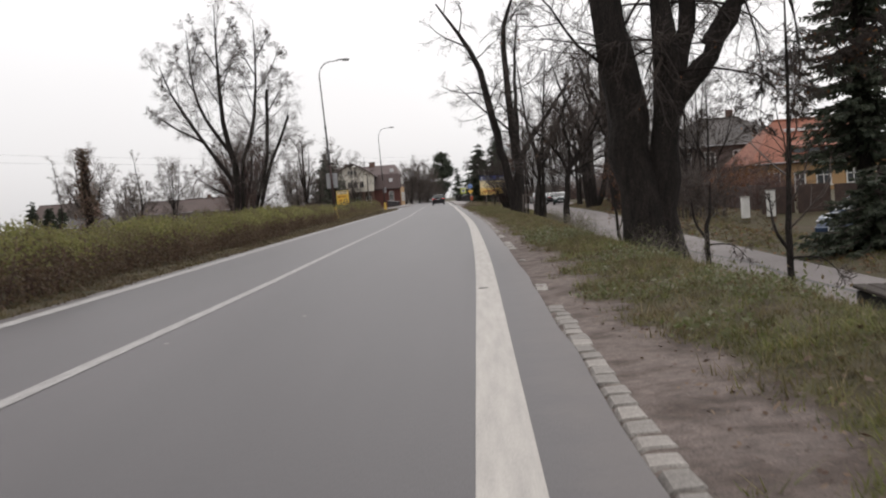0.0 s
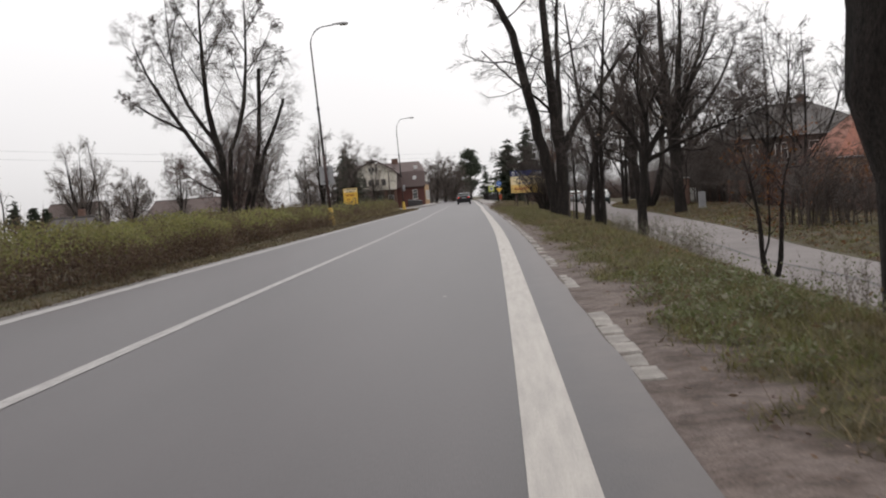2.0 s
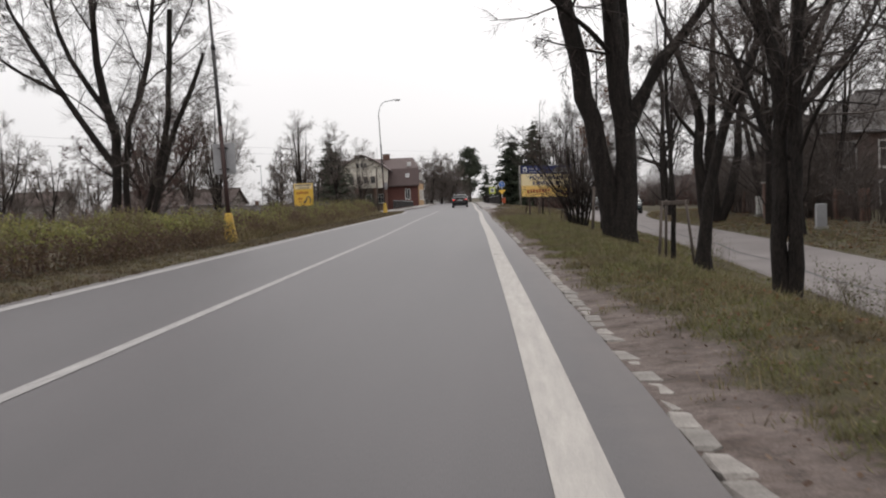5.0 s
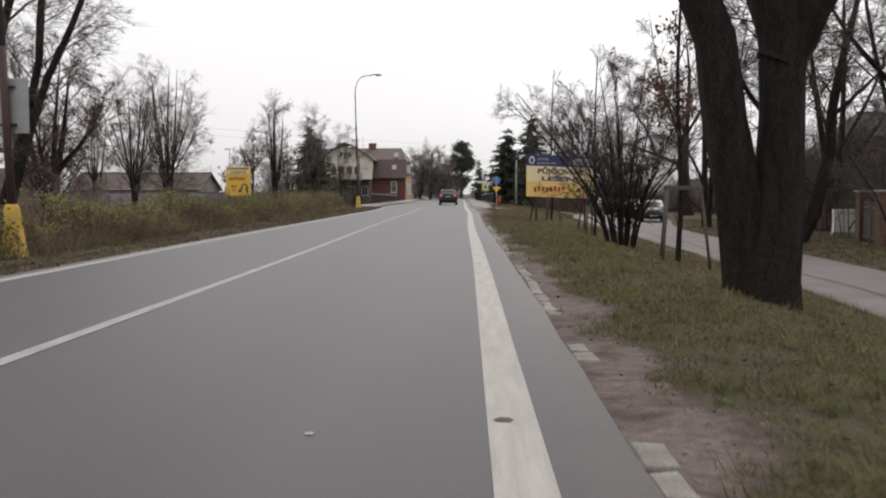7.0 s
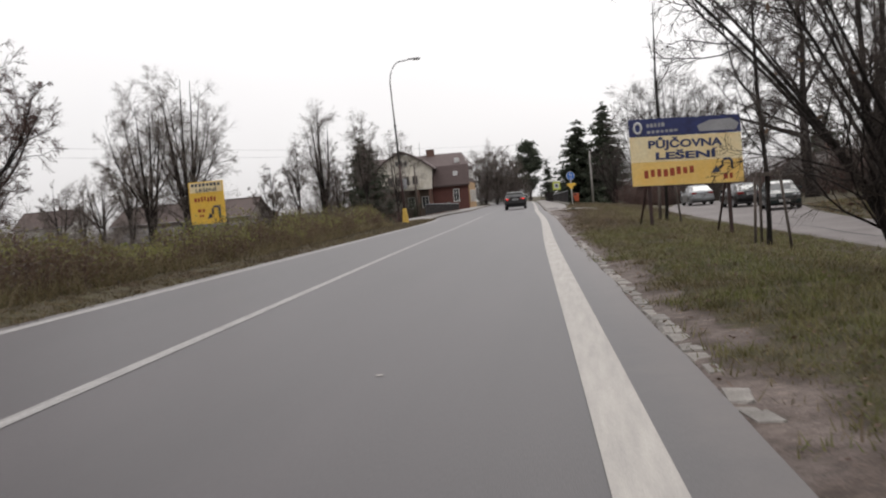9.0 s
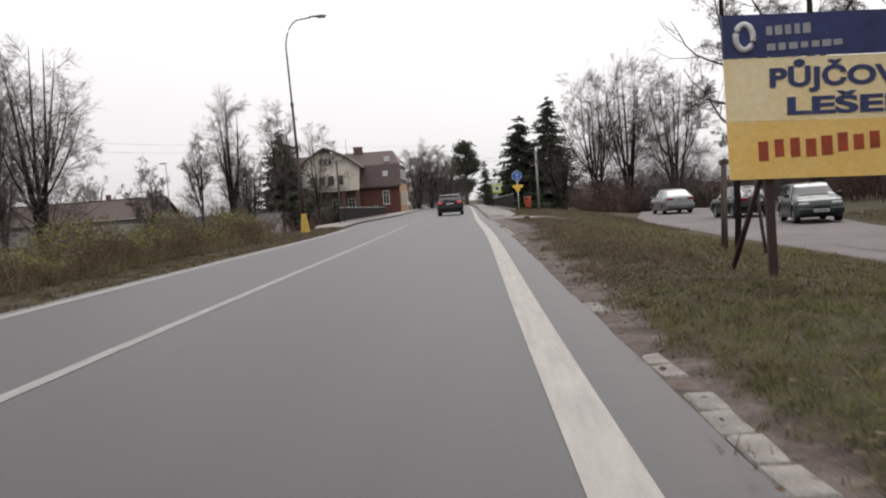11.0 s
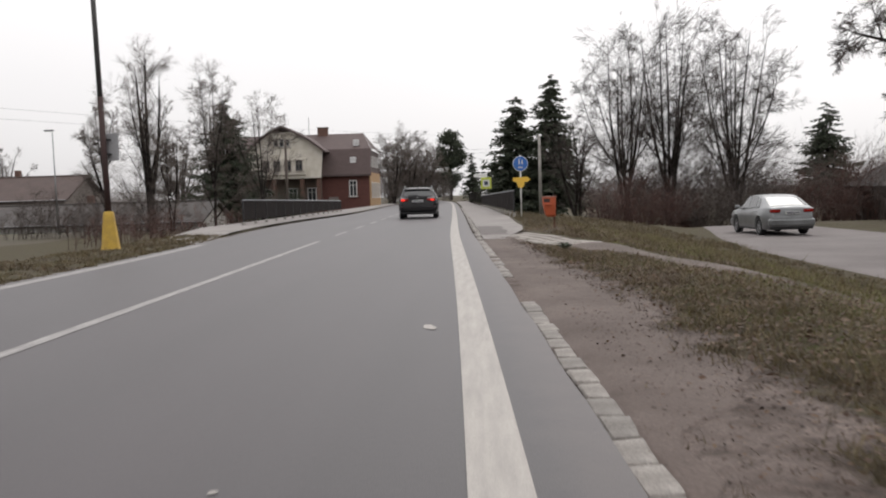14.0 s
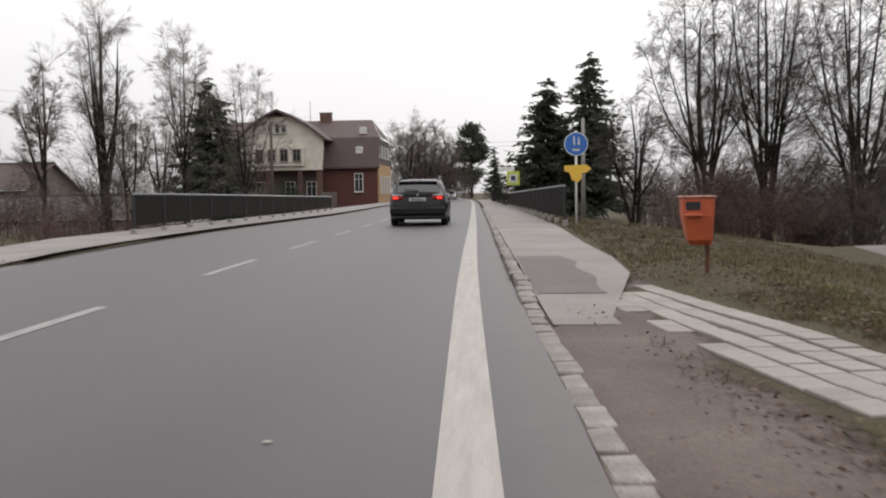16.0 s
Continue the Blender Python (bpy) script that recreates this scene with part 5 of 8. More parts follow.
blades("dry_grass", "straw-coloured grass among the green", bank0, bank1, 3, 128, 26, GRASS_DRY, 0.070, 3, patchy, 0.0038)
strawy = lambda x, y, r: patchy(x, y, r) & (patch_noise(x, y, 1.6, 15) > 0.55)
blades("dry_grass", "pale matted straw in the verge", lambda y: edge_x(y) + grass_w(y) + 0.5, lambda y: edge_x(y) + grass_w(y) + 2.6, 84, 104, 70, GRASS_DRY, 0.075, 16, strawy, 0.0045)
sparse = lambda x, y, r: r.uniform(0, 1, len(x)) < 0.6 * ramp_to(patch_noise(x, y, 0.45, 17), 0.5, 0.8)
blades("grass", "thin tufts standing in the bare earth", lambda y: edge_x(y) + 0.85, lambda y: edge_x(y) + grass_w(y) + 0.1, 70, 103, 45, GRASS_WILTED, 0.035, 18, sparse, 0.0040)
blades("grass", "grass strip under the hedge", lambda y: left_x(y) - hedge_gap(y) - 0.4, lambda y: left_x(y) - 0.28, 2, 128, 40, GRASS_WILTED, 0.045, 4, width=0.008)
blades("dry_grass", "tall dry grass along the withering hedge", lambda y: left_x(y) - hedge_gap(y) - 0.9, lambda y: left_x(y) - hedge_gap(y) + 0.25, 62, 114, 26, GRASS_DRY, 0.34, 9, width=0.007)
blades("grass", "grass by the bridge", lambda y: edge_x(y) + grass_w(y) + 0.3, lambda y: edge_x(y) + 9, 126, 150, 30, GRASS_WILTED, 0.07, 5, width=0.010)
blades("grass", "rough grass between path and parking lot", lambda y: edge_x(y) + grass_w(y) + 1.2, lambda y: side_near(y) + 0.1, 112, 130, 40, GRASS_WILTED, 0.06, 25, patchy, 0.009)
blades("grass", "rough grass beyond the side road", lambda y: side_far(y) + 0.1, lambda y: side_far(y) + 5, 5, 116, 14, GRASS_WILTED, 0.065, 6, width=0.009)
blades("grass", "rough grass beyond the side road", lambda y: side_far(y) + 0.1, lambda y: side_far(y) + 4, 5, 116, 9, GRASS, 0.065, 7, width=0.009)


def strewn(name, label, mat, n, x0, x1, y0, y1, size, seed, lift=0.02):
    r = np.random.default_rng(seed)
    y = r.uniform(y0, y1, n); t = r.uniform(0, 1, n)
    x = x0(y) + (x1(y) - x0(y)) * t
    ok = off_path(x, y)
    x, y = x[ok], y[ok]
    n = len(x)
    c = np.stack([x, y, ground_z(x, y) + lift + r.uniform(0, 0.03, n)], 1)
    a = r.uniform(0, 2 * np.pi, n); s = size * r.uniform(0.5, 1.4, n)
    o = np.stack([np.cos(a) * s, np.sin(a) * s, r.normal(0, 0.25, n) * s], 1)
    q = np.stack([-np.sin(a) * s * 0.6, np.cos(a) * s * 0.6, r.normal(0, 0.25, n) * s], 1)
    V = np.stack([c - o, c + q, c + o, c - q], 1).reshape(-1, 3)
    return tagged(new(name, np_mesh(name, V, np.arange(4 * n).reshape(n, 4), [mat])), label, "leaves", kind="stuff")


def weeds(label, n, x0, x1, y0, y1, height, size, mat, seed, name="weeds"):
    """Low rosettes and sprigs of broad leaves."""
    r = np.random.default_rng(seed)
    y = r.uniform(y0, y1, n); x = x0(y) + (x1(y) - x0(y)) * r.uniform(0, 1, n)
    ok = (patch_noise(x, y, 1.3, seed) > 0.52) & (grassed(x, y) > 0.3) & off_path(x, y)
    x, y = x[ok], y[ok]
    k = 14
    n = len(x) * k
    hh = height * r.lognormal(0, 0.5, len(x))
    c = np.stack([np.repeat(x, k) + r.normal(0, 0.05, n), np.repeat(y, k) + r.normal(0, 0.05, n), np.repeat(ground_z(x, y), k) + np.repeat(hh, k) * r.uniform(0.1, 1, n)], 1)
    V, F = leaves_at(c, size, r, 0.01)
    tagged(new(name, np_mesh(name, V, F, [mat])), label, "weeds", kind="stuff")


weeds("broad-leaved green weeds in the grass", 1500, bank0, near1, 2, 60, 0.06, 0.014, WEED, 21)
weeds("broad-leaved grey-green weeds among fallen leaves", 1500, bank0, near1, 2, 26, 0.10, 0.024, WEED_PALE, 23)
weeds("broad-leaved green weeds in the grass", 900, bank0, near1, 60, 120, 0.06, 0.014, WEED, 22)


def stalks(label, n, y0, y1, seed):
    """Tall dry stalks along the edge of the side road."""
    r = np.random.default_rng(seed)
    y = r.uniform(y0, y1, n); x = side_near(y) - r.uniform(0.3, 0.95, n)
    ok = patch_noise(x, y, 2.0, seed) > 0.5
    x, y = x[ok], y[ok]
    n = len(x)
    h = r.uniform(0.25, 0.75, n)
    s = np.linspace(0, 1, 3)
    lean = r.normal(0, 0.14, (n, 2))
    z = ground_z(x, y) - 0.03
    P = np.stack([x[:, None] + lean[:, :1] * s, y[:, None] + lean[:, 1:] * s, z[:, None] + h[:, None] * s], -1)
    R = np.full((n, 3), 0.004) * (1.2 - s)
    P2, R2 = sprout(P, R, 7, 0.25, 1.0, 40, 0.35, 2, 0.2, 0.2, r, 0.0025)
    V, F = joined([spikes(P, R), spikes(P2, R2)])
    tagged(new("dry_stalks", np_mesh("dry_stalks", V, F, [TWIG_PALE_HAZED])), label, "weeds", kind="stuff")
    V, F = leaves_at(np.concatenate([P2[:, -1], P[:, 1], P2[:, 0]]), 0.015, r, 0.03)
    tagged(new("withered_weeds", np_mesh("withered_weeds", V, F, [WEED])), "withered weeds at the edge of the side road", "weeds", kind="stuff")


stalks("tall dry stalks at the edge of the side road", 900, 16, 56, 31)
strewn("fallen_leaves", "brown fallen leaves in the grass", DEAD, 9000, lambda y: edge_x(y) + grass_w(y) - 0.4, lambda y: side_near(y), -2, 125, 0.022, 1)
strewn("fallen_leaves", "dark rotting litter trodden into the bare earth", DARK_LITTER, 14000, lambda y: edge_x(y) + 0.9, lambda y: edge_x(y) + 2.2, 76, 106, 0.008, 5, 0.004)
strewn("fallen_leaves", "small dead leaves and crumbs along the edge of the grass", DEAD, 9000, lambda y: edge_x(y) + 0.95, lambda y: edge_x(y) + grass_w(y) + 0.6, 2, 122, 0.013, 6, 0.004)
strewn("fallen_leaves", "brown leaf litter in the wilting grass", DEAD, 6000, lambda y: edge_x(y) + grass_w(y) - 0.1, lambda y: edge_x(y) + grass_w(y) + 3.0, 82, 104, 0.018, 9, 0.025)
strewn("fallen_leaves", "brown leaf litter in the grass by the path", DEAD, 11000, lambda y: edge_x(y) + grass_w(y) - 0.1, lambda y: edge_x(y) + grass_w(y) + 2.5, 103, 127, 0.021, 7, 0.025)
strewn("fallen_leaves", "dark rotting litter between path and kerb", DARK_LITTER, 9000, lambda y: edge_x(y) + grass_w(y) - 0.3, lambda y: edge_x(y) + grass_w(y) + 0.9, 99, 122, 0.012, 12, 0.008)
strewn("fallen_leaves", "brown fallen leaves under the trees", RUST_LEAF, 5000, lambda y: side_far(y), lambda y: side_far(y) + 6, 5, 116, 0.05, 2)

# a broad-leaved plant at the end of the slabs
def dock_plant(x, y, seed):
    r = np.random.default_rng(seed)
    g = float(ground_z(x, y))
    e = thing("dock_plant", "low dark green broad-leaved plant beside the slabs", "plant", at=(x, y, g))
    for k in range(24):
        a, l = r.uniform(0, 2 * math.pi), r.uniform(0.09, 0.17)
        up = r.uniform(0.6, 1.7)
        w = l * 0.20
        v = []
        for i, f in enumerate((0.15, 0.45, 0.75, 1.0)):
            d, z = l * f, 0.02 + up * l * (f - 0.45 * f * f)
            ww = w * (0.35, 1.0, 0.8, 0.05)[i]
            v += [(d * math.cos(a) - ww * math.sin(a), d * math.sin(a) + ww * math.cos(a), z + 0.012), (d * math.cos(a), d * math.sin(a), z), (d * math.cos(a) + ww * math.sin(a), d * math.sin(a) - ww * math.cos(a), z + 0.012)]
        part("leaf", Shape().add(v, [(3 * i + j, 3 * i + j + 1, 3 * i + j + 4, 3 * i + j + 3) for i in range(3) for j in range(2)], True), DOCK_LEAF, e)


DOCK_LEAF = leaf_material("dock_leaves", ((0.034, 0.044, 0.030), (0.046, 0.056, 0.038), (0.060, 0.066, 0.050)), thin=0.2)
dock_plant(1.60, 115.05, 3)
strewn("fallen_leaves", "rusty leaves fallen round the staked tree", RUST_LEAF, 420, lambda y: 4.5 + 0 * y, lambda y: 6.4 + 0 * y, 62.4, 65.2, 0.026, 15, 0.03)
strewn("fallen_leaves", "rusty withered leaves on the bank", RUST_LEAF, 2200, lambda y: edge_x(y) + grass_w(y) + 0.2, lambda y: side_near(y) - 0.4, 26, 46, 0.018, 14, 0.03)

# unseen trees and a thicket added behind the start for shade and darker reflections
for i, (x, y, h) in enumerate(((6.2, -9, 13), (6.4, -24, 12), (-7.5, -16, 11), (6.0, -42, 13), (-8, -38, 12), (-8, -64, 12), (6.5, -70, 13))):
    bare_tree("tree", "unseen bare tree added behind the start", auto_stems(x, y, -0.4, h, 2, 2.5, 0.3, 400 + i), FAR[:1] + FAR[2:], 420 + i, group="avenue", rmin=0.012)
thicket("dense thicket of bare brown twigs", 9, 16, -60, -20, 3.5, 160, TWIG, 440)

# ---- street furniture ----
CAR_GLASS = glass_material("car_glass", (0.012, 0.014, 0.015), 0.07)
WINDOW_GLASS = glass_material("window_glass", (0.03, 0.034, 0.038), 0.08)
BLUE_SIGN = material("blue_sign_face", (0.02, 0.11, 0.42), 0.5, var=0.06, bump=0.0, second=(0.03, 0.13, 0.40))
SIGN_YELLOW = material("yellow_sign_face", (0.72, 0.44, 0.04), 0.55, var=0.08, scale=2, fine=20, bump=0.0, second=(0.66, 0.42, 0.07))
BOARD_CREAM = material("cream_board_face", (0.74, 0.56, 0.27), 0.55, var=0.06, scale=1.2, fine=20, bump=0.0, second=(0.74, 0.65, 0.43))
BOARD_ORANGE = material("warm_yellow_board_face", (0.72, 0.44, 0.10), 0.55, var=0.06, scale=2, fine=20, bump=0.0, second=(0.74, 0.52, 0.18))
NAVY = material("navy_board_face", (0.025, 0.035, 0.14), 0.5, var=0.1, bump=0.0)
LETTER_DARK = material("dark_lettering", (0.05, 0.06, 0.10), 0.6, var=0.05, bump=0.0)
LETTER_RED = material("red_lettering", (0.38, 0.06, 0.02), 0.6, var=0.05, bump=0.0)
LETTER_WHITE = material("white_lettering", (0.72, 0.72, 0.72), 0.6, var=0.05, bump=0.0)
BIN_RED = material("orange_red_plastic", (0.46, 0.095, 0.035), 0.5, var=0.1, scale=5, fine=40, bump=0.05, second=(0.36, 0.075, 0.03))
LAMP_GLASS = material("frosted_lamp_glass", (0.55, 0.55, 0.52), 0.35, var=0.05, bump=0)
CONCRETE = material("weathered_concrete", (0.30, 0.285, 0.26), 0.9, var=0.2, scale=4, fine=50, bump=0.3, second=(0.20, 0.19, 0.175))


POST_GREY = material("dull_dark_post", (0.075, 0.073, 0.074), 0.7, 0.2, var=0.2, scale=4, fine=40, bump=0.05, second=(0.05, 0.047, 0.046))


def lamp_post(label, base, lean, top, reach, height, board, turn=0):
    """A tapered steel post with a bent arm; yellow concrete foot; a sheet board on the post."""
    e = thing("street_lamp", label, "street lamp", "street lamps", at=base, turn=turn)
    lx = lean
    at = lambda z: lx * z / top
    s = Shape().tube([(at(0.5), 0, 0.5), (at(3.6), 0, 3.6)], [0.075, 0.07], 12)
    part("lower_post", s, POLE_DARK, e, "dark reddish-brown painted lower post")
    s = Shape().tube([(at(3.6), 0, 3.6), (at(6.0), 0, 6.0), (at(6.02), 0, 6.02), (at(top), 0, top)], [0.062, 0.058, 0.046, 0.038], 12)
    part("upper_post", s, POST_GREY, e, "dull dark grey upper post")
    part("collar", Shape().tube([(at(5.92), 0, 5.92), (at(6.1), 0, 6.1)], 0.075, 12), DARK_METAL, e)
    pts = []
    for i in range(9):
        a = math.pi / 2 * i / 8
        pts.append((at(top) + 0.75 * (1 - math.cos(a)), 0, top + (height - top - 0.05) * math.sin(a)))
    pts.append((at(top) + reach - 0.5, 0, height))
    part("arm", Shape().tube(pts, 0.034, 10), STEEL, e)
    hx = at(top) + reach
    head = Shape()
    rings = [(-0.55, 0.06, 0.05), (-0.35, 0.10, 0.07), (0.0, 0.15, 0.09), (0.18, 0.12, 0.07), (0.25, 0.04, 0.03)]
    vs, n = [], 12
    for dx, wy, wz in rings:
        vs += [(hx + dx, wy * math.cos(q), height + 0.02 + wz * max(math.sin(q), -0.25)) for q in (2 * math.pi * j / n for j in range(n))]
    fs = [(i * n + j, i * n + (j + 1) % n, (i + 1) * n + (j + 1) % n, (i + 1) * n + j) for i in range(len(rings) - 1) for j in range(n)]
    fs += [tuple(range(n)), tuple(range((len(rings) - 1) * n, len(rings) * n))]
    head.add(vs, fs, True)
    lh = part("lamp_head", head, GREY_SHEET, e)
    part("lamp_glass", Shape().box((hx + 0.0, 0, height - 0.025), (0.40, 0.22, 0.06), 0.025), LAMP_GLASS, lh)
    # the foot: a tapered eight-sided sleeve
    foot = Shape()
    vs, n = [], 8
    for z, r in ((-0.05, 0.24), (0.03, 0.24), (0.06, 0.215), (0.86, 0.125), (0.92, 0.10)):
        vs += [(at(z) + r * math.cos(q), r * math.sin(q), z) for q in (2 * math.pi * (j + 0.5) / n for j in range(n))]
    fs = [(i * n + j, i * n + (j + 1) % n, (i + 1) * n + (j + 1) % n, (i + 1) * n + j) for i in range(4) for j in range(n)] + [tuple(range(32, 40))]
    foot.add(vs, fs)
    part("foot", foot, YELLOW_PAINT, e, "chipped yellow concrete foot")
    x0, x1, z0, z1 = board
    bd = part("board", Shape().box(((x0 + x1) / 2, 0.10, (z0 + z1) / 2), (x1 - x0, 0.02, z1 - z0), 0.008), GREY_SHEET, e, "back of a grey sheet-metal board")
    for z in (z0 + 0.15, z1 - 0.15):
        part("bracket", Shape().box((at(z), 0.05, z), (0.30, 0.10, 0.035), 0.006), DARK_METAL, bd)
    return e


lamp_post("tall grey street lamp on a yellow concrete foot", (-6.92, 63.0, 0), -0.36, 9.2, 1.75, 10.15, (-0.44, 0.26, 2.13, 3.07))
lamp_post("tall grey street lamp on a yellow concrete foot", (-8.6, 120.3, 0), -0.22, 8.6, 1.75, 9.95, (-0.16, 0.25, 2.11, 2.75))
e = thing("street_lamp", "thin distant street lamp beyond the trees", "street lamp", "street lamps", at=(-31.5, 170, -1))
part("post", Shape().tube([(0, 0, 0), (-0.1, 0, 7.6)], [0.07, 0.04], 8), STEEL, e)
part("lamp_head", Shape().box((-0.35, 0, 7.75), (0.75, 0.25, 0.14), 0.05), GREY_SHEET, e)


def text_pose(x, y, z, tilt=0):
    return pose(x, y, z, 90, tilt, 0)


def bars(n, x0, x1, z, h, y, seed, tall=0.0):
    """Unreadable writing: upright bars of uneven width."""
    r = np.random.default_rng(seed)
    out, w = [], (x1 - x0) / n
    for i in range(n):
        out.append(Shape().box((x0 + w * (i + 0.5), y, z + r.uniform(-1, 1) * tall), (w * r.uniform(0.55, 0.8), 0.006, h * r.uniform(0.75, 1.0)), 0.0))
    return out


LETTER_WORN = material("weathered_dark_lettering", (0.032, 0.046, 0.14), 0.7, var=0.2, scale=6, fine=40, bump=0, second=(0.025, 0.034, 0.09))


def billboard():
    e = thing("billboard", "cream and yellow advertising board under a navy strip on brown posts", "billboard", at=(3.96, 84.55, 0.0))
    t = radians(-2.2)
    m = Matrix.Rotation(-t, 3, "Y")
    w = 2.62
    lean = lambda x, z: (x, z - x * 0.04)
    g = float(ground_z(3.0, 84.5)), float(ground_z(5.0, 84.5))
    panel = part("panel", Shape().plate([lean(a, b) for a, b in ((-w / 2, 1.52), (w / 2, 1.52), (w / 2, 2.135), (-w / 2, 2.135))], "y", -0.02, 0.03), BOARD_CREAM, e, "cream upper half of the board")
    low = part("lower_panel", Shape().plate([lean(a, b) for a, b in ((-w / 2, 0.95), (w / 2, 0.95), (w / 2, 1.517), (-w / 2, 1.517))], "y", -0.02, 0.03), BOARD_ORANGE, e, "warm yellow lower half of the board")
    strip = part("top_strip", Shape().plate([lean(a, b) for a, b in ((-w / 2, 2.145), (w / 2, 2.145), (w / 2, 2.56), (-w / 2, 2.56))], "y", -0.03, 0.04), NAVY, e, "navy strip with a white ring and faded picture")
    lettering("lettering", "PŮJČOVNA", 0.25, LETTER_WORN, panel, text_pose(-0.02, -0.026, 1.93, 2.2), label="large dark blue capitals", squeeze=1.36, bold=0.035)
    lettering("lettering", "LEŠENÍ", 0.23, LETTER_WORN, panel, text_pose(-0.02, -0.026, 1.65, 2.2), label="large dark blue capitals", squeeze=2.1, bold=0.035)
    for b in bars(8, -1.05, 0.18, 1.28, 0.20, -0.024, 3, 0.02):
        part("red_stroke", b, LETTER_RED, low)
    arrow = Shape()
    arrow.tube([(1.05, -0.024, 1.24), (1.05, -0.024, 1.42), (1.0, -0.024, 1.48), (0.88, -0.024, 1.48), (0.83, -0.024, 1.42), (0.83, -0.024, 1.33), (0.72, -0.024, 1.25)], 0.032, 6)
    arrow.plate([(0.55, 1.16), (0.78, 1.18), (0.68, 1.34)], "y", -0.03, 0.01)
    part("arrow", arrow, LETTER_DARK, low, "dark bent arrow")
    for b in bars(2, 0.82, 1.08, 1.07, 0.15, -0.024, 5):
        part("red_stroke", b, LETTER_RED, low)
    ring = Shape()
    ring.tube([(-1.10 + 0.085 * math.cos(q), -0.034, 2.385 + 0.125 * math.sin(q)) for q in (2 * math.pi * i / 20 for i in range(21))], 0.032, 6, cap=False)
    part("ring", ring, LETTER_WHITE, strip, "white ring")
    for b in bars(5, -0.9, -0.45, 2.43, 0.10, -0.034, 6) + bars(7, -0.9, -0.15, 2.27, 0.07, -0.034, 7):
        part("pale_stroke", b, GREY_SHEET, strip)
    part("picture", Shape().plate([lean(a, b) for a, b in ((0.35, 2.2), (1.2, 2.2), (1.28, 2.36), (1.1, 2.48), (0.6, 2.46), (0.3, 2.34))], "y", -0.036, 0.005), GREY_SHEET, strip, "faded grey picture")
    for x, gg in ((-0.92, g[0]), (0.95, g[1])):
        part("post", Shape().box((x, 0.06, (gg - 0.2 + 2.4) / 2), (0.085, 0.07, 2.4 - gg + 0.2), 0.008), POLE_DARK, e)
        part("brace", Shape().tube([(x - 0.02, 0.06, 1.15), (x - 0.22, 0.95, gg - 0.05)], 0.03, 8), POLE_DARK, e)


billboard()


def left_sign():
    e = thing("advertising_sign", "square yellow advertising sign on two posts above the hedge", "sign", at=(-9.75, 89.2, -0.1))
    face = part("panel", Shape().box((0, 0, 1.75), (1.10, 0.03, 1.29), 0.008), SIGN_YELLOW, e)
    y = -0.019
    part("header", Shape().box((0, y + 0.002, 2.22), (1.02, 0.006, 0.30), 0), BOARD_CREAM, face, "paler top band")
    for b in bars(8, -0.47, 0.47, 2.30, 0.10, y - 0.003, 11):
        part("dark_stroke", b, LETTER_DARK, face)
    lettering("lettering", "LEŠENÍ", 0.15, LETTER_DARK, face, text_pose(0, y - 0.004, 2.13), squeeze=1.5, label="dark capitals")
    for b in bars(7, -0.40, 0.30, 1.86, 0.15, y, 12, 0.02):
        part("red_stroke", b, LETTER_RED, face)
    for b in bars(2, -0.32, -0.06, 1.52, 0.10, y, 13) + bars(2, -0.28, -0.12, 1.36, 0.08, y, 14):
        part("red_stroke", b, LETTER_RED, face)
    a = Shape().tube([(0.38, y, 1.25), (0.38, y, 1.55), (0.32, y, 1.62), (0.22, y, 1.62), (0.16, y, 1.55), (0.16, y, 1.42), (0.08, y, 1.34)], 0.035, 6)
    a.plate([(-0.02, 1.26), (0.16, 1.30), (0.06, 1.44)], "y", y - 0.006, 0.01)
    part("arrow", a, LETTER_DARK, face, "dark bent arrow")
    for x in (-0.42, 0.45):
        part("post", Shape().tube([(x, 0.03, -0.2), (x, 0.03, 2.3)], 0.03, 8), POLE_DARK, e)


left_sign()


def cycle_sign():
    g = float(ground_z(1.94, 141.5))
    e = thing("traffic_sign", "round blue path sign over yellow arrow plates on a pale post", "traffic sign", at=(1.94, 141.5, g))
    part("post", Shape().tube([(0, 0, -0.1), (0, 0, 2.75 - g)], 0.035, 10), WHITE_PAINT, e)
    zc = 2.37 - g
    disc = [(0.34 * math.cos(2 * math.pi * i / 28), zc + 0.34 * math.sin(2 * math.pi * i / 28)) for i in range(28)]
    rim = part("disc", Shape().plate(disc, "y", -0.055, 0.015), WHITE_PAINT, e, "white-rimmed round plate")
    part("blue_field", Shape().plate([(a * 0.93, zc + (b - zc) * 0.93) for a, b in disc], "y", -0.062, 0.006), BLUE_SIGN, rim)
    for x, z, w, h in ((-0.055, 0.07, 0.05, 0.20), (0.075, 0.05, 0.06, 0.15), (-0.055, 0.20, 0.045, 0.045), (0.075, 0.155, 0.04, 0.04), (0.0, -0.17, 0.20, 0.06)):
        part("white_mark", Shape().box((x, -0.065, zc + z), (w, 0.005, h), 0.0), LETTER_WHITE, rim)
    z = 1.60 - g
    part("arrow_plate", Shape().plate([(-0.34, z + 0.16), (0.30, z + 0.18), (0.43, z + 0.06), (0.30, z - 0.05), (0.10, z - 0.06), (0.0, z - 0.30), (-0.12, z - 0.28), (-0.20, z - 0.05), (-0.34, z + 0.0)], "y", -0.06, 0.014), SIGN_YELLOW, e, "yellow arrow-shaped plate")
    part("arrow_plate", Shape().plate([(-0.10, z - 0.06), (0.16, z - 0.06), (0.16, z - 0.20), (0.03, z - 0.34), (-0.10, z - 0.20)], "y", -0.075, 0.012), SIGN_YELLOW, e, "yellow arrow-shaped plate")


cycle_sign()


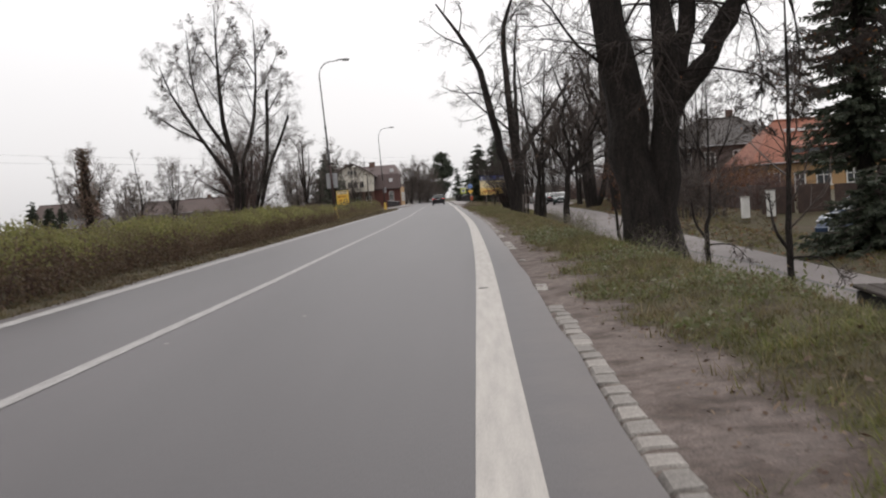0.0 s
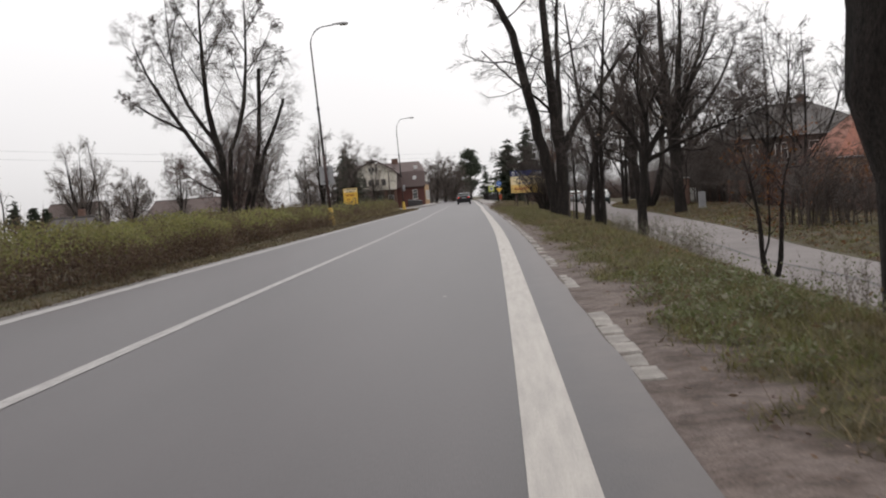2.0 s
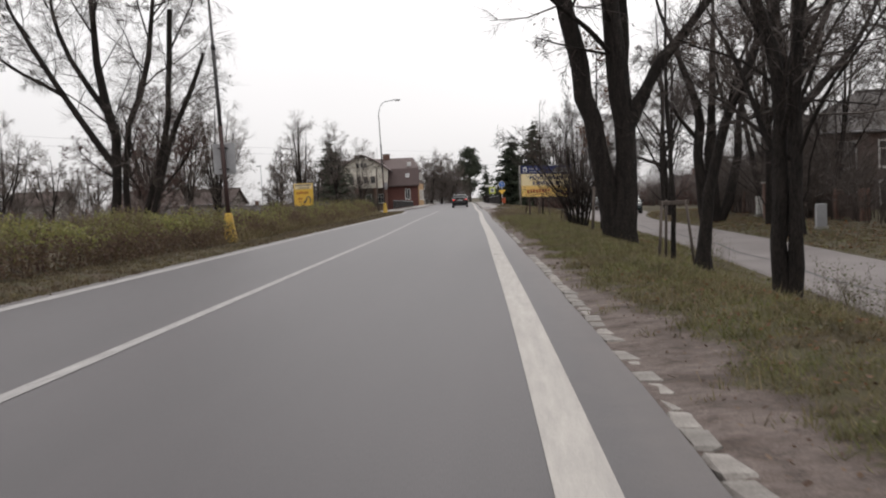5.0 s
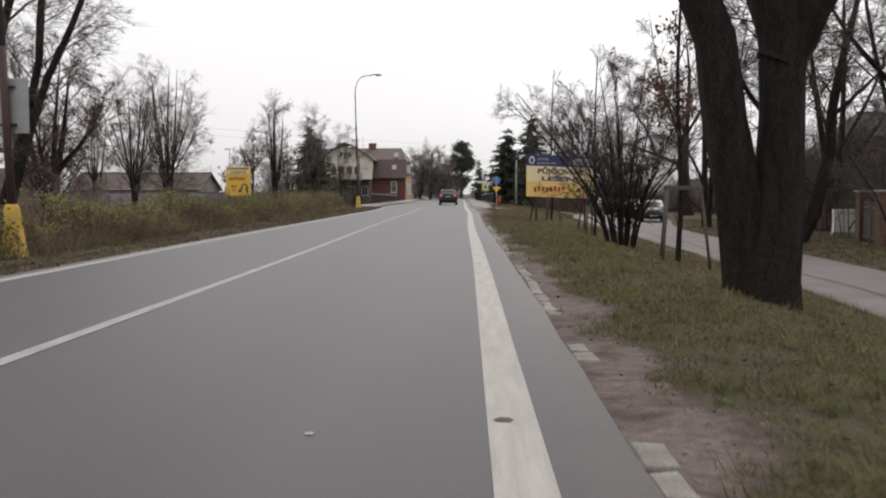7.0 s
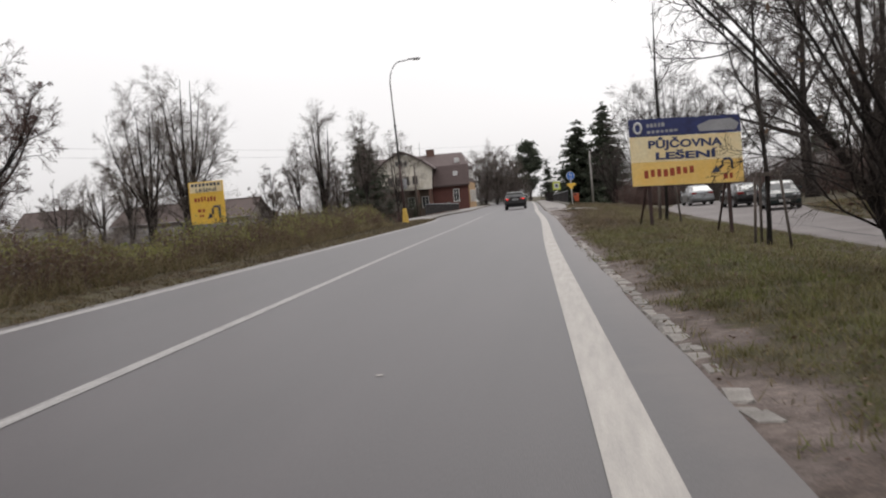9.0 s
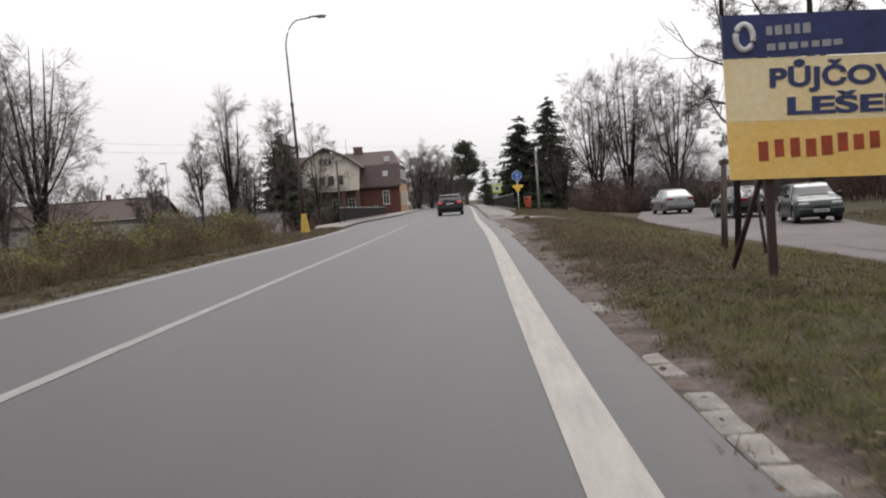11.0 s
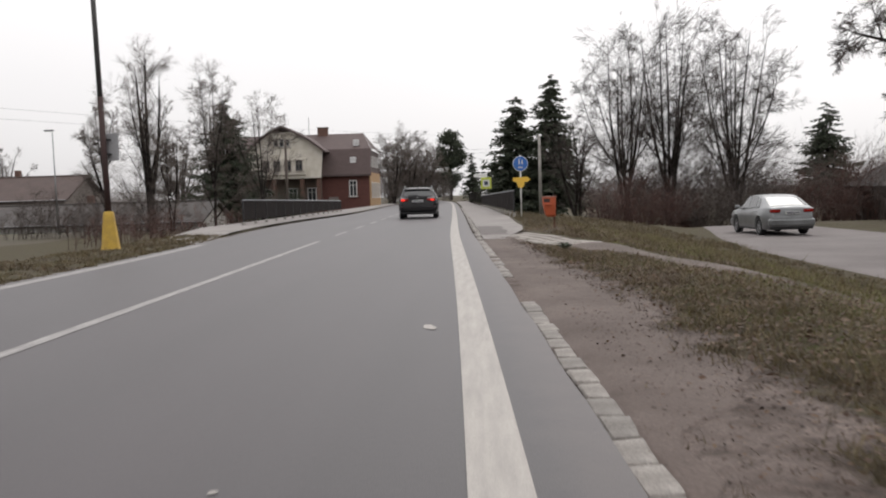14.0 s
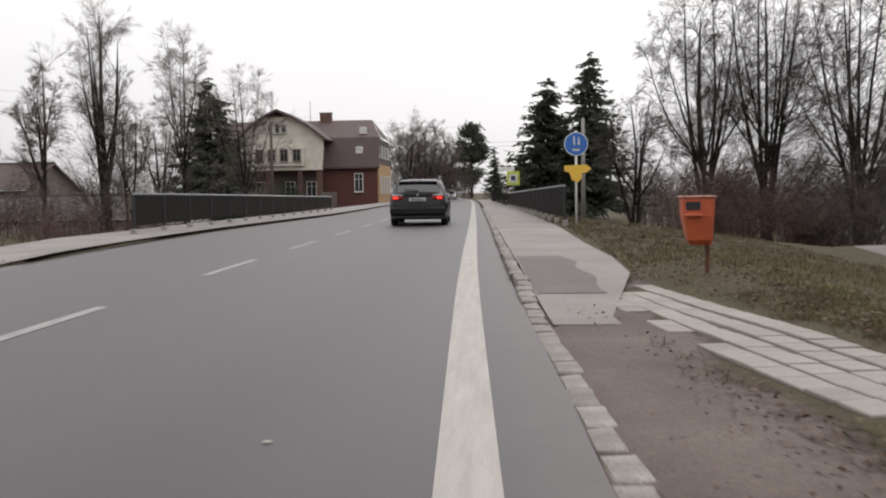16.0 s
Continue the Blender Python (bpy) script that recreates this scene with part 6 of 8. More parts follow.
def litter_bin():
    g = float(ground_z(2.08, 124.25))
    e = thing("litter_bin", "orange-red plastic litter bin on a rusty post in the grass", "litter bin", at=(2.08, 124.25, g))
    part("post", Shape().box((0.03, 0.06, 0.42), (0.05, 0.04, 0.95), 0.006), material("rusty_post", (0.14, 0.06, 0.035), 0.85, var=0.3, bump=0.2), e)
    z0, z1 = 0.40 - g + 0.0, 0.93 - g
    s = Shape()
    vs = []
    for z, x0, x1, y0, y1 in ((z0, -0.17, 0.05, -0.10, 0.03), (z0 + 0.06, -0.22, 0.055, -0.15, 0.04), (z1 - 0.20, -0.28, 0.06, -0.20, 0.04), (z1, -0.29, 0.065, -0.21, 0.045)):
        vs += [(x0 + 0.03, y0, z), (x1 - 0.03, y0, z), (x1, y0 + 0.03, z), (x1, y1, z), (x0, y1, z), (x0, y0 + 0.03, z)]
    fs = [(i * 6 + j, i * 6 + (j + 1) % 6, (i + 1) * 6 + (j + 1) % 6, (i + 1) * 6 + j) for i in range(3) for j in range(6)] + [tuple(range(6)), tuple(range(18, 24))]
    b = part("body", s.add(vs, fs), BIN_RED, e)
    part("slot", Shape().box((-0.18, -0.206, z1 - 0.085), (0.16, 0.012, 0.09), 0.0), DARK_METAL, b, "dark mouth")
    part("lip", Shape().box((-0.18, -0.225, z1 - 0.19), (0.20, 0.05, 0.03), 0.008), BIN_RED, b)
    part("lid", Shape().box((-0.115, -0.085, z1 + 0.012), (0.39, 0.28, 0.028), 0.01), material("faded_red_plastic", (0.42, 0.20, 0.15), 0.6, var=0.1, bump=0.05), e, "faded lid")


litter_bin()


def staked_tree(x, y, h, seed, width=0.52, leafy=0, tall=1.42):
    """A young tree between three stakes with rails."""
    g = float(ground_z(x, y))
    e = thing("tree_stake", "weathered wooden stakes with rails round a young tree", "tree stake", "tree stakes", at=(x, y, g), turn=(seed * 37) % 25 - 12)
    tops = []
    for a in (100, 220, 340):
        ca, sa = math.cos(radians(a)), math.sin(radians(a))
        top = (ca * width * 0.52, sa * width * 0.52, tall)
        part("stake", Shape().tube([(ca * width * 0.78, sa * width * 0.78, -0.1), top], 0.028, 8), WOOD_STAKE, e)
        tops.append(top)
    for i in range(3):
        a, b = Vector(tops[i]), Vector(tops[(i + 1) % 3])
        d = b - a
        m = Matrix.Rotation(math.atan2(d.y, d.x), 3, "Z")
        part("rail", Shape().box((a + b) / 2 - Vector((0, 0, 0.05)), (d.length + 0.12, 0.03, 0.075), 0.005, m), WOOD_STAKE, e)
    bare_tree("young_tree", "slim young tree held by stakes", [[(x, y, g - 0.1, 0.055), (x + 0.04, y, g + 1.4, 0.046), (x - 0.03, y + 0.03, g + h * 0.55, 0.034), (x + 0.05, y, g + h, 0.01)]],
              [(14, 0.38, 1.0, 50, 0.22, 0.15, 0.15), (5, 0.2, 1.0, 45, 0.5, 0.05, 0.2), (3, 0.2, 1.0, 45, 0.5, 0.0, 0.2)], 300 + seed, group="young staked trees", rmin=0.004, flare=False,
              leaf=WITHERED_OAK, leaf_count=leafy, leaf_size=0.055)


staked_tree(4.66, 52.0, 6.0, 1, tall=1.15)
staked_tree(4.62, 64.4, 6.2, 2, width=0.74, leafy=900)
staked_tree(4.75, 79.6, 6.0, 3)
staked_tree(3.95, 89.8, 6.4, 4)


def fence_run(name, label, a, b, za, zb, n, posts_light=True, bottom=0.28):
    """A railing with dark solid panels between posts, top rail and stubby feet."""
    e = thing(name, label, "fence", "bridge fences", at=(a[0], a[1], 0))
    A, B = Vector((0, 0, 0)), Vector((b[0] - a[0], b[1] - a[1], 0))
    ang = Matrix.Rotation(math.atan2(B.y, B.x), 3, "Z")
    for i in range(n):
        p, q = A.lerp(B, i / n), A.lerp(B, (i + 1) / n)
        zt = za + (zb - za) * (i + 0.5) / n
        part("panel", Shape().box(((p.x + q.x) / 2, (p.y + q.y) / 2, (bottom + zt) / 2), ((q - p).length - 0.08, 0.02, zt - bottom), 0.0, ang), DARK_FENCE, e)
    for i in range(n + 1):
        p = A.lerp(B, i / n)
        zt = za + (zb - za) * i / n
        part("post", Shape().box((p.x, p.y, zt / 2), (0.06, 0.06, zt), 0.006, ang), DARK_METAL, e)
        part("foot", Shape().box((p.x, p.y, 0.10), (0.16, 0.14, 0.20), 0.02, ang), CONCRETE, e)
    m = Shape().tube([(A.x, A.y, za + 0.025), (B.x, B.y, zb + 0.025)], 0.035, 8)
    part("top_rail", m, STEEL, e, "pale steel top rail")


DARK_FENCE = material("dark_fence_mesh", (0.017, 0.015, 0.015), 0.95, 0.0, var=0.3, scale=3, fine=60, bump=0.2, second=(0.024, 0.020, 0.019), spec=0.06)
fence_run("fence", "low dark panelled railing along the footway", (-9.73, 138.0), (-10.55, 172.5), 1.08, 0.86, 14)
fence_run("fence", "low dark panelled railing along the footway", (1.62, 141.6), (0.25, 178), 1.16, 0.92, 14)
e = thing("fence", "dark boarded garden fence past the bridge", "fence", "bridge fences", at=(0.25, 178, 0))
for i in range(12):
    part("board_panel", Shape().box((-0.05 - i * 0.13, 2 + i * 4, 0.65), (0.06, 3.9, 1.3), 0.01), DARK_FENCE, e)

for nm, lb, x, y, h, mat in (("utility_pole", "grey wooden pole beside the footway fence", -17.1, 185, 7.0, WOOD_STAKE), ("utility_pole", "grey concrete pole beside the spruces", 4.67, 172, 5.9, CONCRETE)):
    e = thing(nm, lb, "pole", at=(x, y, -0.6))
    part("shaft", Shape().tube([(0, 0, 0), (0, 0, h)], [0.14, 0.10], 10), mat, e)
    part("cap", Shape().tube([(0, 0, h), (0, 0, h + 0.06)], [0.11, 0.05], 10), mat, e)

e = thing("traffic_sign", "yellow-bordered crossing sign on a post", "traffic sign", at=(0.7, 187, 0))
part("post", Shape().tube([(0, 0, 0), (0, 0, 2.9)], 0.035, 8), STEEL, e)
f = part("plate", Shape().box((0, -0.05, 2.05), (0.95, 0.02, 1.05), 0.01), material("lime_reflective", (0.55, 0.62, 0.08), 0.5, var=0.05, bump=0), e)
part("inner_plate", Shape().box((0, -0.065, 2.05), (0.6, 0.012, 0.62), 0.0), LETTER_WHITE, f)
part("dark_mark", Shape().box((0, -0.075, 2.05), (0.34, 0.01, 0.34), 0.0), LETTER_DARK, f)
part("top_plate", Shape().box((-0.5, -0.05, 2.75), (1.2, 0.02, 0.28), 0.01), WHITE_PAINT, e)

# bench by the side road
BENCH_WOOD = material("tarred_bench_wood", (0.022, 0.017, 0.014), 0.85, var=0.3, scale=5, fine=50, bump=0.4, second=(0.034, 0.026, 0.021), stretch=(3, 3, 0.4), spec=0.2)
e = thing("bench", "low dark wooden bench without a back", "bench", at=(5.55, 9.7, float(ground_z(5.55, 9.7))), turn=84)
for dy in (-0.17, -0.02, 0.13):
    part("seat_slat", Shape().box((0, dy, 0.42 + 0.02 * dy), (1.6, 0.13, 0.04), 0.01), BENCH_WOOD, e)
for x in (-0.6, 0.6):
    part("leg", Shape().box((x, 0.0, 0.19), (0.07, 0.40, 0.42), 0.01), DARK_METAL, e)

# ivy-clad dead trunk just behind the hedge
def ivy_column():
    r = np.random.default_rng(44)
    e = thing("ivy_column", "dead trunk overgrown with reddish withered ivy", "ivy", at=(-10.5, 31.6, -0.1))
    part("core", Shape().tube([(0, 0, -0.1), (-0.05, 0, 1.8), (-0.1, 0, 3.3)], [0.16, 0.12, 0.07], 9), BARK, e)
    n = 5200
    z = 3.4 * r.uniform(0, 1, n) ** 1.1
    a = r.uniform(0, 2 * np.pi, n)
    d = (0.15 + 0.29 * (1 - z / 3.5)) * r.uniform(0.3, 1.15, n) * (1 + 0.28 * np.sin(z * 6 + a * 2) + 0.2 * np.sin(z * 13 - a))
    keep = patch_noise(z * 3, a * 0.6, 0.35, 7) > 0.3
    c = np.stack([np.cos(a) * d - 0.03 * z, np.sin(a) * d, z + 0.1], 1)
    V, F = leaves_at(c[keep], 0.042, r, 0.03)
    tagged(part("ivy", np_mesh("ivy", V, F, [IVY]), None, e, "withered ivy leaves"), kind="stuff")


ivy_column()

# wires over the fields and the road
for k, (a, b, sag) in enumerate((((-120, 120, 17.5), (-6, 330, 15), 2.0), ((-120, 118, 15.8), (-6, 330, 13.8), 2.0), ((-30, 262, 8.6), (26, 256, 9.3), 0.6), ((-30, 262, 8.0), (26, 256, 8.7), 0.6))):
    A, B = Vector(a), Vector(b)
    pts = [A.lerp(B, i / 16) - Vector((0, 0, sag * 4 * (i / 16) * (1 - i / 16))) for i in range(17)]
    tagged(new("cable", Shape().tube(pts, 0.014, 4).mesh("cable", DARK_METAL)), "thin dark overhead cable", "cable", "overhead cables")

# ---- vehicles ----
PAINT_BLACK = material("black_car_paint", (0.012, 0.011, 0.012), 0.25, 0.0, var=0.05, scale=1, fine=20, bump=0.0, coat=0.0, spec=0.28)
PAINT_SILVER = material("silver_car_paint", (0.27, 0.28, 0.285), 0.32, 0.5, var=0.04, scale=1, fine=20, bump=0.0, coat=0.3)
PAINT_GREEN = material("dark_green_car_paint", (0.018, 0.03, 0.03), 0.25, 0.0, var=0.05, scale=1, fine=20, bump=0.0, spec=0.4)
PAINT_BLUE = material("blue_car_paint", (0.011, 0.034, 0.085), 0.3, 0.1, var=0.05, scale=1, fine=20, bump=0.0, coat=0.8)
PAINT_WHITE = material("white_car_paint", (0.62, 0.62, 0.61), 0.3, 0.0, var=0.04, scale=1, fine=20, bump=0.0, coat=0.8)
TYRE = material("tyre_rubber", (0.016, 0.016, 0.017), 0.85, var=0.2, scale=8, fine=60, bump=0.1)
ALLOY = material("alloy_rim", (0.36, 0.36, 0.37), 0.4, 0.8, var=0.15, scale=8, fine=40, bump=0.05)
BLACK_PLASTIC = material("black_plastic", (0.018, 0.018, 0.019), 0.6, var=0.15, scale=6, fine=50, bump=0.05)
CHROME = material("bright_trim", (0.55, 0.55, 0.56), 0.2, 1.0, var=0.04, bump=0)
RED_LENS = material("red_tail_lens", (0.30, 0.012, 0.010), 0.2, var=0.08, bump=0, coat=0.5)
RED_LIT = material("lit_brake_lens", (0.45, 0.015, 0.010), 0.25, var=0.05, bump=0, emit=(1.0, 0.035, 0.02, 1.6))
CLEAR_LENS = material("clear_lens", (0.45, 0.45, 0.46), 0.15, var=0.05, bump=0, coat=0.6)
PLATE_WHITE = material("number_plate", (0.62, 0.62, 0.60), 0.5, var=0.04, bump=0)


class CarBody:
    """Sections of a car along its length (front towards +y)."""
    def __init__(self, L, W, top, belt, axles, wheel):
        self.L, self.W, self.axles, self.r = L, W, axles, wheel
        self.tk, self.bk = np.array(top, float), np.array(belt, float)

    def top(self, y):
        return float(np.interp(y, self.tk[:, 0], self.tk[:, 1]))

    def belt(self, y):
        return min(float(np.interp(y, self.bk[:, 0], self.bk[:, 1])), self.top(y) - 0.01)

    def half(self, y):
        e = min(1.0, (self.L / 2 - abs(y)) / 0.75)
        return self.W / 2 * (0.80 + 0.20 * (1 - (1 - max(e, 0)) ** 2.2))

    def section(self, y):
        w, t, b = self.half(y), self.top(y), self.belt(y)
        end = max(0.0, 1 - (self.L / 2 - abs(y)) / 0.30)
        zb = 0.20 + 0.14 * end
        for a in self.axles:
            d = abs(y - a)
            if d < self.r + 0.055:
                zb = max(zb, self.r + math.sqrt((self.r + 0.055) ** 2 - d * d))
        g = min(1.0, max(0.0, (t - b) / 0.42))
        z7 = b + (t - b) * (0.45 + 0.47 * g)
        pts = [(0, zb), (0.80 * w, zb), (0.975 * w, zb + 0.03), (w, max(0.46, zb + 0.04)), (0.995 * w, max(min(0.64, b - 0.08), zb + 0.05)), (0.972 * w, max(b - 0.035, zb + 0.06)), (0.945 * w, max(b, zb + 0.07)),
               ((0.90 - 0.17 * g) * w, max(z7, zb + 0.08)), ((0.62 - 0.05 * g) * w, max(t - 0.012, zb + 0.09)), (0, max(t, zb + 0.09))]
        return pts

    def skin(self):
        ys = sorted(set(np.round(np.concatenate([np.linspace(-self.L / 2, self.L / 2, 64)] + [a + np.linspace(-self.r - 0.06, self.r + 0.06, 17) for a in self.axles]), 4)))
        vs, fs, n = [], [], 19
        for y in ys:
            p = self.section(y)
            vs += [(x, y, z) for x, z in p] + [(-x, y, z) for x, z in p[-2:0:-1]]
        n = 18
        for i in range(len(ys) - 1):
            fs += [(i * n + j, i * n + (j + 1) % n, (i + 1) * n + (j + 1) % n, (i + 1) * n + j) for j in range(n)]
        fs += [tuple(range(n)), tuple(range((len(ys) - 1) * n, len(ys) * n))]
        return Shape().add(vs, fs, True)

    def side_window(self, side, low, high, n=8):
        vs = []
        for i in range(n + 1):
            yb, yt = low[0] + (low[1] - low[0]) * i / n, high[0] + (high[1] - high[0]) * i / n
            (xb, zb), (xt, zt) = self.section(yb)[6], self.section(yt)[7]
            for s in (0.07, 0.95):
                vs.append((side * (xb + (xt - xb) * s + 0.006), yb + (yt - yb) * s, zb + (zt - zb) * s + 0.002))
        return Shape().add(vs, [(2 * i, 2 * i + 2, 2 * i + 3, 2 * i + 1) for i in range(n)], True)

    def screen(self, y0, y1, n=8, m=10, margin=0.94):
        vs = []
        for i in range(n + 1):
            y = y0 + (y1 - y0) * i / n
            p = self.section(y)
            xs, zs = [0, p[8][0], p[7][0]], [p[9][1], p[8][1], p[7][1]]
            for j in range(m + 1):
                x = (2 * j / m - 1) * p[7][0] * margin
                vs.append((x, y + (-0.008 if y0 < 0 else 0.008), float(np.interp(abs(x), xs, zs)) + 0.008))
        return Shape().add(vs, [(i * (m + 1) + j, i * (m + 1) + j + 1, (i + 1) * (m + 1) + j + 1, (i + 1) * (m + 1) + j) for i in range(n) for j in range(m)], True)


def add_wheel(car, x, y, r, spokes=5):
    s = 1 if x > 0 else -1
    hub = part("wheel", Shape().tube([(x - s * 0.10, y, r), (x + s * 0.03, y, r)], r * 0.5, 16), DARK_METAL, car)
    prof = [(-0.105, 0.66), (-0.11, 0.90), (-0.085, 0.985), (-0.03, 1.0), (0.03, 1.0), (0.085, 0.985), (0.11, 0.90), (0.105, 0.66)]
    n, vs = 24, []
    for dx, k in prof:
        vs += [(x + dx, y + r * k * math.cos(2 * math.pi * j / n), r + r * k * math.sin(2 * math.pi * j / n)) for j in range(n)]
    part("tyre", Shape().add(vs, [(i * n + j, i * n + (j + 1) % n, ((i + 1) % 8) * n + (j + 1) % n, ((i + 1) % 8) * n + j) for i in range(8) for j in range(n)], True), TYRE, hub)
    rim = Shape().tube([(x + s * 0.075, y + r * 0.66 * math.cos(2 * math.pi * j / n), r + r * 0.66 * math.sin(2 * math.pi * j / n)) for j in range(n + 1)], 0.022, 6, cap=False)
    for k in range(spokes):
        a = 2 * math.pi * k / spokes + 0.3
        m = Matrix.Rotation(a, 3, "X")
        rim.box((x + s * 0.07, y + 0.34 * r * math.cos(a), r + 0.34 * r * math.sin(a)), (0.03, r * 0.64, r * 0.20), 0.008, m)
    rim.tube([(x + s * 0.05, y, r), (x + s * 0.095, y, r)], r * 0.16, 12)
    part("rim", rim, ALLOY, hub, "alloy rim")


def car(name, label, at, turn, paint, L, W, top, belt, axles, r, windows, front, back, wagon=False, lit=False, extra_white=False):
    e = thing(name, label, "car", "cars", at=at, turn=turn)
    c = CarBody(L, W, top, belt, axles, r)
    body = part("body", c.skin(), paint, e)
    for side in (-1, 1):
        for low, high in windows:
            part("side_window", c.side_window(side, low, high), CAR_GLASS, e)
        h = c.half(windows[0][0][0])
        part("mirror", Shape().box((side * (W / 2 + 0.07), windows[-1][0][1] - 0.05, c.belt(0.8) + 0.09), (0.19, 0.10, 0.13), 0.035), paint if not lit else BLACK_PLASTIC, e)
        y0, y1 = windows[0][0][0], windows[-1][0][1]
        pts = [(side * (c.section(y)[6][0] + 0.004), y, c.section(y)[6][1] + 0.012) for y in np.linspace(y0, y1, 12)]
        part("window_trim", Shape().tube(pts, 0.011, 5), CHROME if wagon else BLACK_PLASTIC, e)
        for a in axles:
            add_wheel(e, side * (W / 2 - 0.125), a, r)
        for i in range(len(windows[:2])):
            yh = windows[i][0][0] + 0.22
            part("door_handle", Shape().box((side * (c.half(yh) * 0.985 + 0.012), yh, c.belt(yh) - 0.13), (0.025, 0.17, 0.03), 0.008), paint, e)
        part("sill", Shape().box((side * (W / 2 - 0.04), (axles[0] + axles[1]) / 2, 0.245), (0.06, axles[1] - axles[0] - 2 * r - 0.12, 0.09), 0.02), BLACK_PLASTIC, e)
        # lamps
        zt = belt[0][1] - 0.10
        tl = part("tail_lamp", Shape().box((side * (c.half(-L / 2 + 0.10) - 0.165), -L / 2 + 0.085, zt), (0.36, 0.16, 0.15), 0.035), RED_LENS, e)
        part("clear_strip", Shape().box((side * (c.half(-L / 2 + 0.10) - 0.16), -L / 2 + 0.082, zt + 0.062), (0.345, 0.15, 0.06), 0.02), CLEAR_LENS, tl)
        if lit:
            part("brake_light", Shape().box((side * (c.half(-L / 2 + 0.10) - 0.105), -L / 2 + 0.012, zt - 0.015), (0.17, 0.03, 0.075), 0.012), RED_LIT, tl)
        part("headlamp", Shape().box((side * (c.half(L / 2 - 0.16) - 0.19), L / 2 - 0.15, c.top(L / 2 - 0.16) - 0.09), (0.38, 0.22, 0.12), 0.04), CLEAR_LENS, e)
    part("windscreen", c.screen(*front), CAR_GLASS, e)
    part("rear_window", c.screen(*back, margin=0.90), CAR_GLASS, e)
    part("rear_bumper", Shape().box((0, -L / 2 + 0.10, 0.47), (W * 0.93, 0.26, 0.30), 0.07), paint, e)
    part("bumper_apron", Shape().box((0, -L / 2 + 0.14, 0.29), (W * 0.86, 0.22, 0.12), 0.03), BLACK_PLASTIC, e)
    part("front_bumper", Shape().box((0, L / 2 - 0.12, 0.42), (W * 0.92, 0.28, 0.30), 0.08), paint, e)
    part("grille", Shape().box((0, L / 2 + 0.012, 0.58), (W * 0.34, 0.04, 0.11), 0.015), BLACK_PLASTIC, e)
    for y, z in ((-L / 2 - 0.022, belt[0][1] - 0.17 if wagon else belt[0][1] - 0.18), (L / 2 + 0.03, 0.44)):
        p = part("number_plate", Shape().box((0, y, z), (0.52, 0.02, 0.11), 0.004), PLATE_WHITE, e)
        for b in bars(7, -0.20, 0.23, z, 0.07, y + (-0.012 if y < 0 else 0.012), 21):
            part("dark_stroke", b, LETTER_DARK, p)
    if wagon:
        for side in (-1, 1):
            pts = [(side * (c.section(y)[7][0] - 0.03), y, c.top(y) + 0.02 + (0.035 if 0 < i < 7 else -0.03)) for i, y in enumerate(np.linspace(-1.75, 0.25, 8))]
            part("roof_rail", Shape().tube(pts, 0.018, 8), STEEL, e, "silvery roof rail")
        part("spoiler", Shape().box((0, back[1] - 0.02, c.top(back[1]) + 0.0), (W * 0.66, 0.16, 0.035), 0.012), paint, e)
        part("wiper", Shape().tube([(0.02, back[0] - 0.0, c.top(back[0]) + 0.05), (-0.42, back[0] + 0.03, c.top(back[0]) + 0.09)], 0.014, 6), BLACK_PLASTIC, e)
        part("antenna", Shape().box((0, -1.30, c.top(-1.3) + 0.035), (0.04, 0.13, 0.07), 0.015), paint, e)
        part("badge", Shape().tube([(0, -L / 2 + 0.03, belt[0][1] - 0.02), (0, -L / 2 - 0.005, belt[0][1] - 0.02)], 0.04, 14), CHROME, e)
        part("rear_panel_edge", Shape().box((0, -L / 2 + 0.02, belt[0][1] + 0.015), (W * 0.60, 0.05, 0.03), 0.01), paint, e)
    return e


WAGON_TOP = [(-2.42, 0.60), (-2.40, 0.80), (-2.36, 0.97), (-2.30, 1.03), (-1.90, 1.41), (-1.72, 1.455), (-1.0, 1.485), (-0.1, 1.49), (0.30, 1.465), (0.62, 1.36), (1.22, 1.00), (1.30, 0.97), (1.9, 0.885), (2.20, 0.79), (2.36, 0.66), (2.42, 0.52)]
WAGON_BELT = [(-2.42, 1.00), (-1.5, 1.00), (0.0, 0.955), (1.2, 0.93), (2.42, 0.80)]
car("station_wagon", "black estate car with lit brake lights on the road", (-2.88, 146.0, 0.0), 1.5, PAINT_BLACK, 4.84, 1.85, WAGON_TOP, WAGON_BELT, (-1.40, 1.49), 0.325,
    [((-1.95, -1.15), (-1.70, -1.12)), ((-1.08, -0.18), (-1.06, -0.20)), ((-0.11, 0.95), (-0.13, 0.42))], (0.42, 1.20), (-2.27, -1.93), wagon=True, lit=True)
SEDAN_TOP = [(-2.24, 0.60), (-2.22, 0.82), (-2.16, 0.95), (-1.85, 1.00), (-1.15, 1.33), (-0.75, 1.41), (-0.1, 1.43), (0.3, 1.40), (0.55, 1.30), (1.15, 0.96), (1.8, 0.86), (2.06, 0.76), (2.20, 0.62), (2.24, 0.50)]
SEDAN_BELT = [(-2.24, 0.95), (-1.2, 0.95), (0.0, 0.90), (1.2, 0.88), (2.24, 0.76)]
SEDAN_WIN = [((-1.30, -0.95), (-1.02, -0.93)), ((-0.88, -0.10), (-0.80, -0.14)), ((-0.03, 0.92), (-0.06, 0.40))]
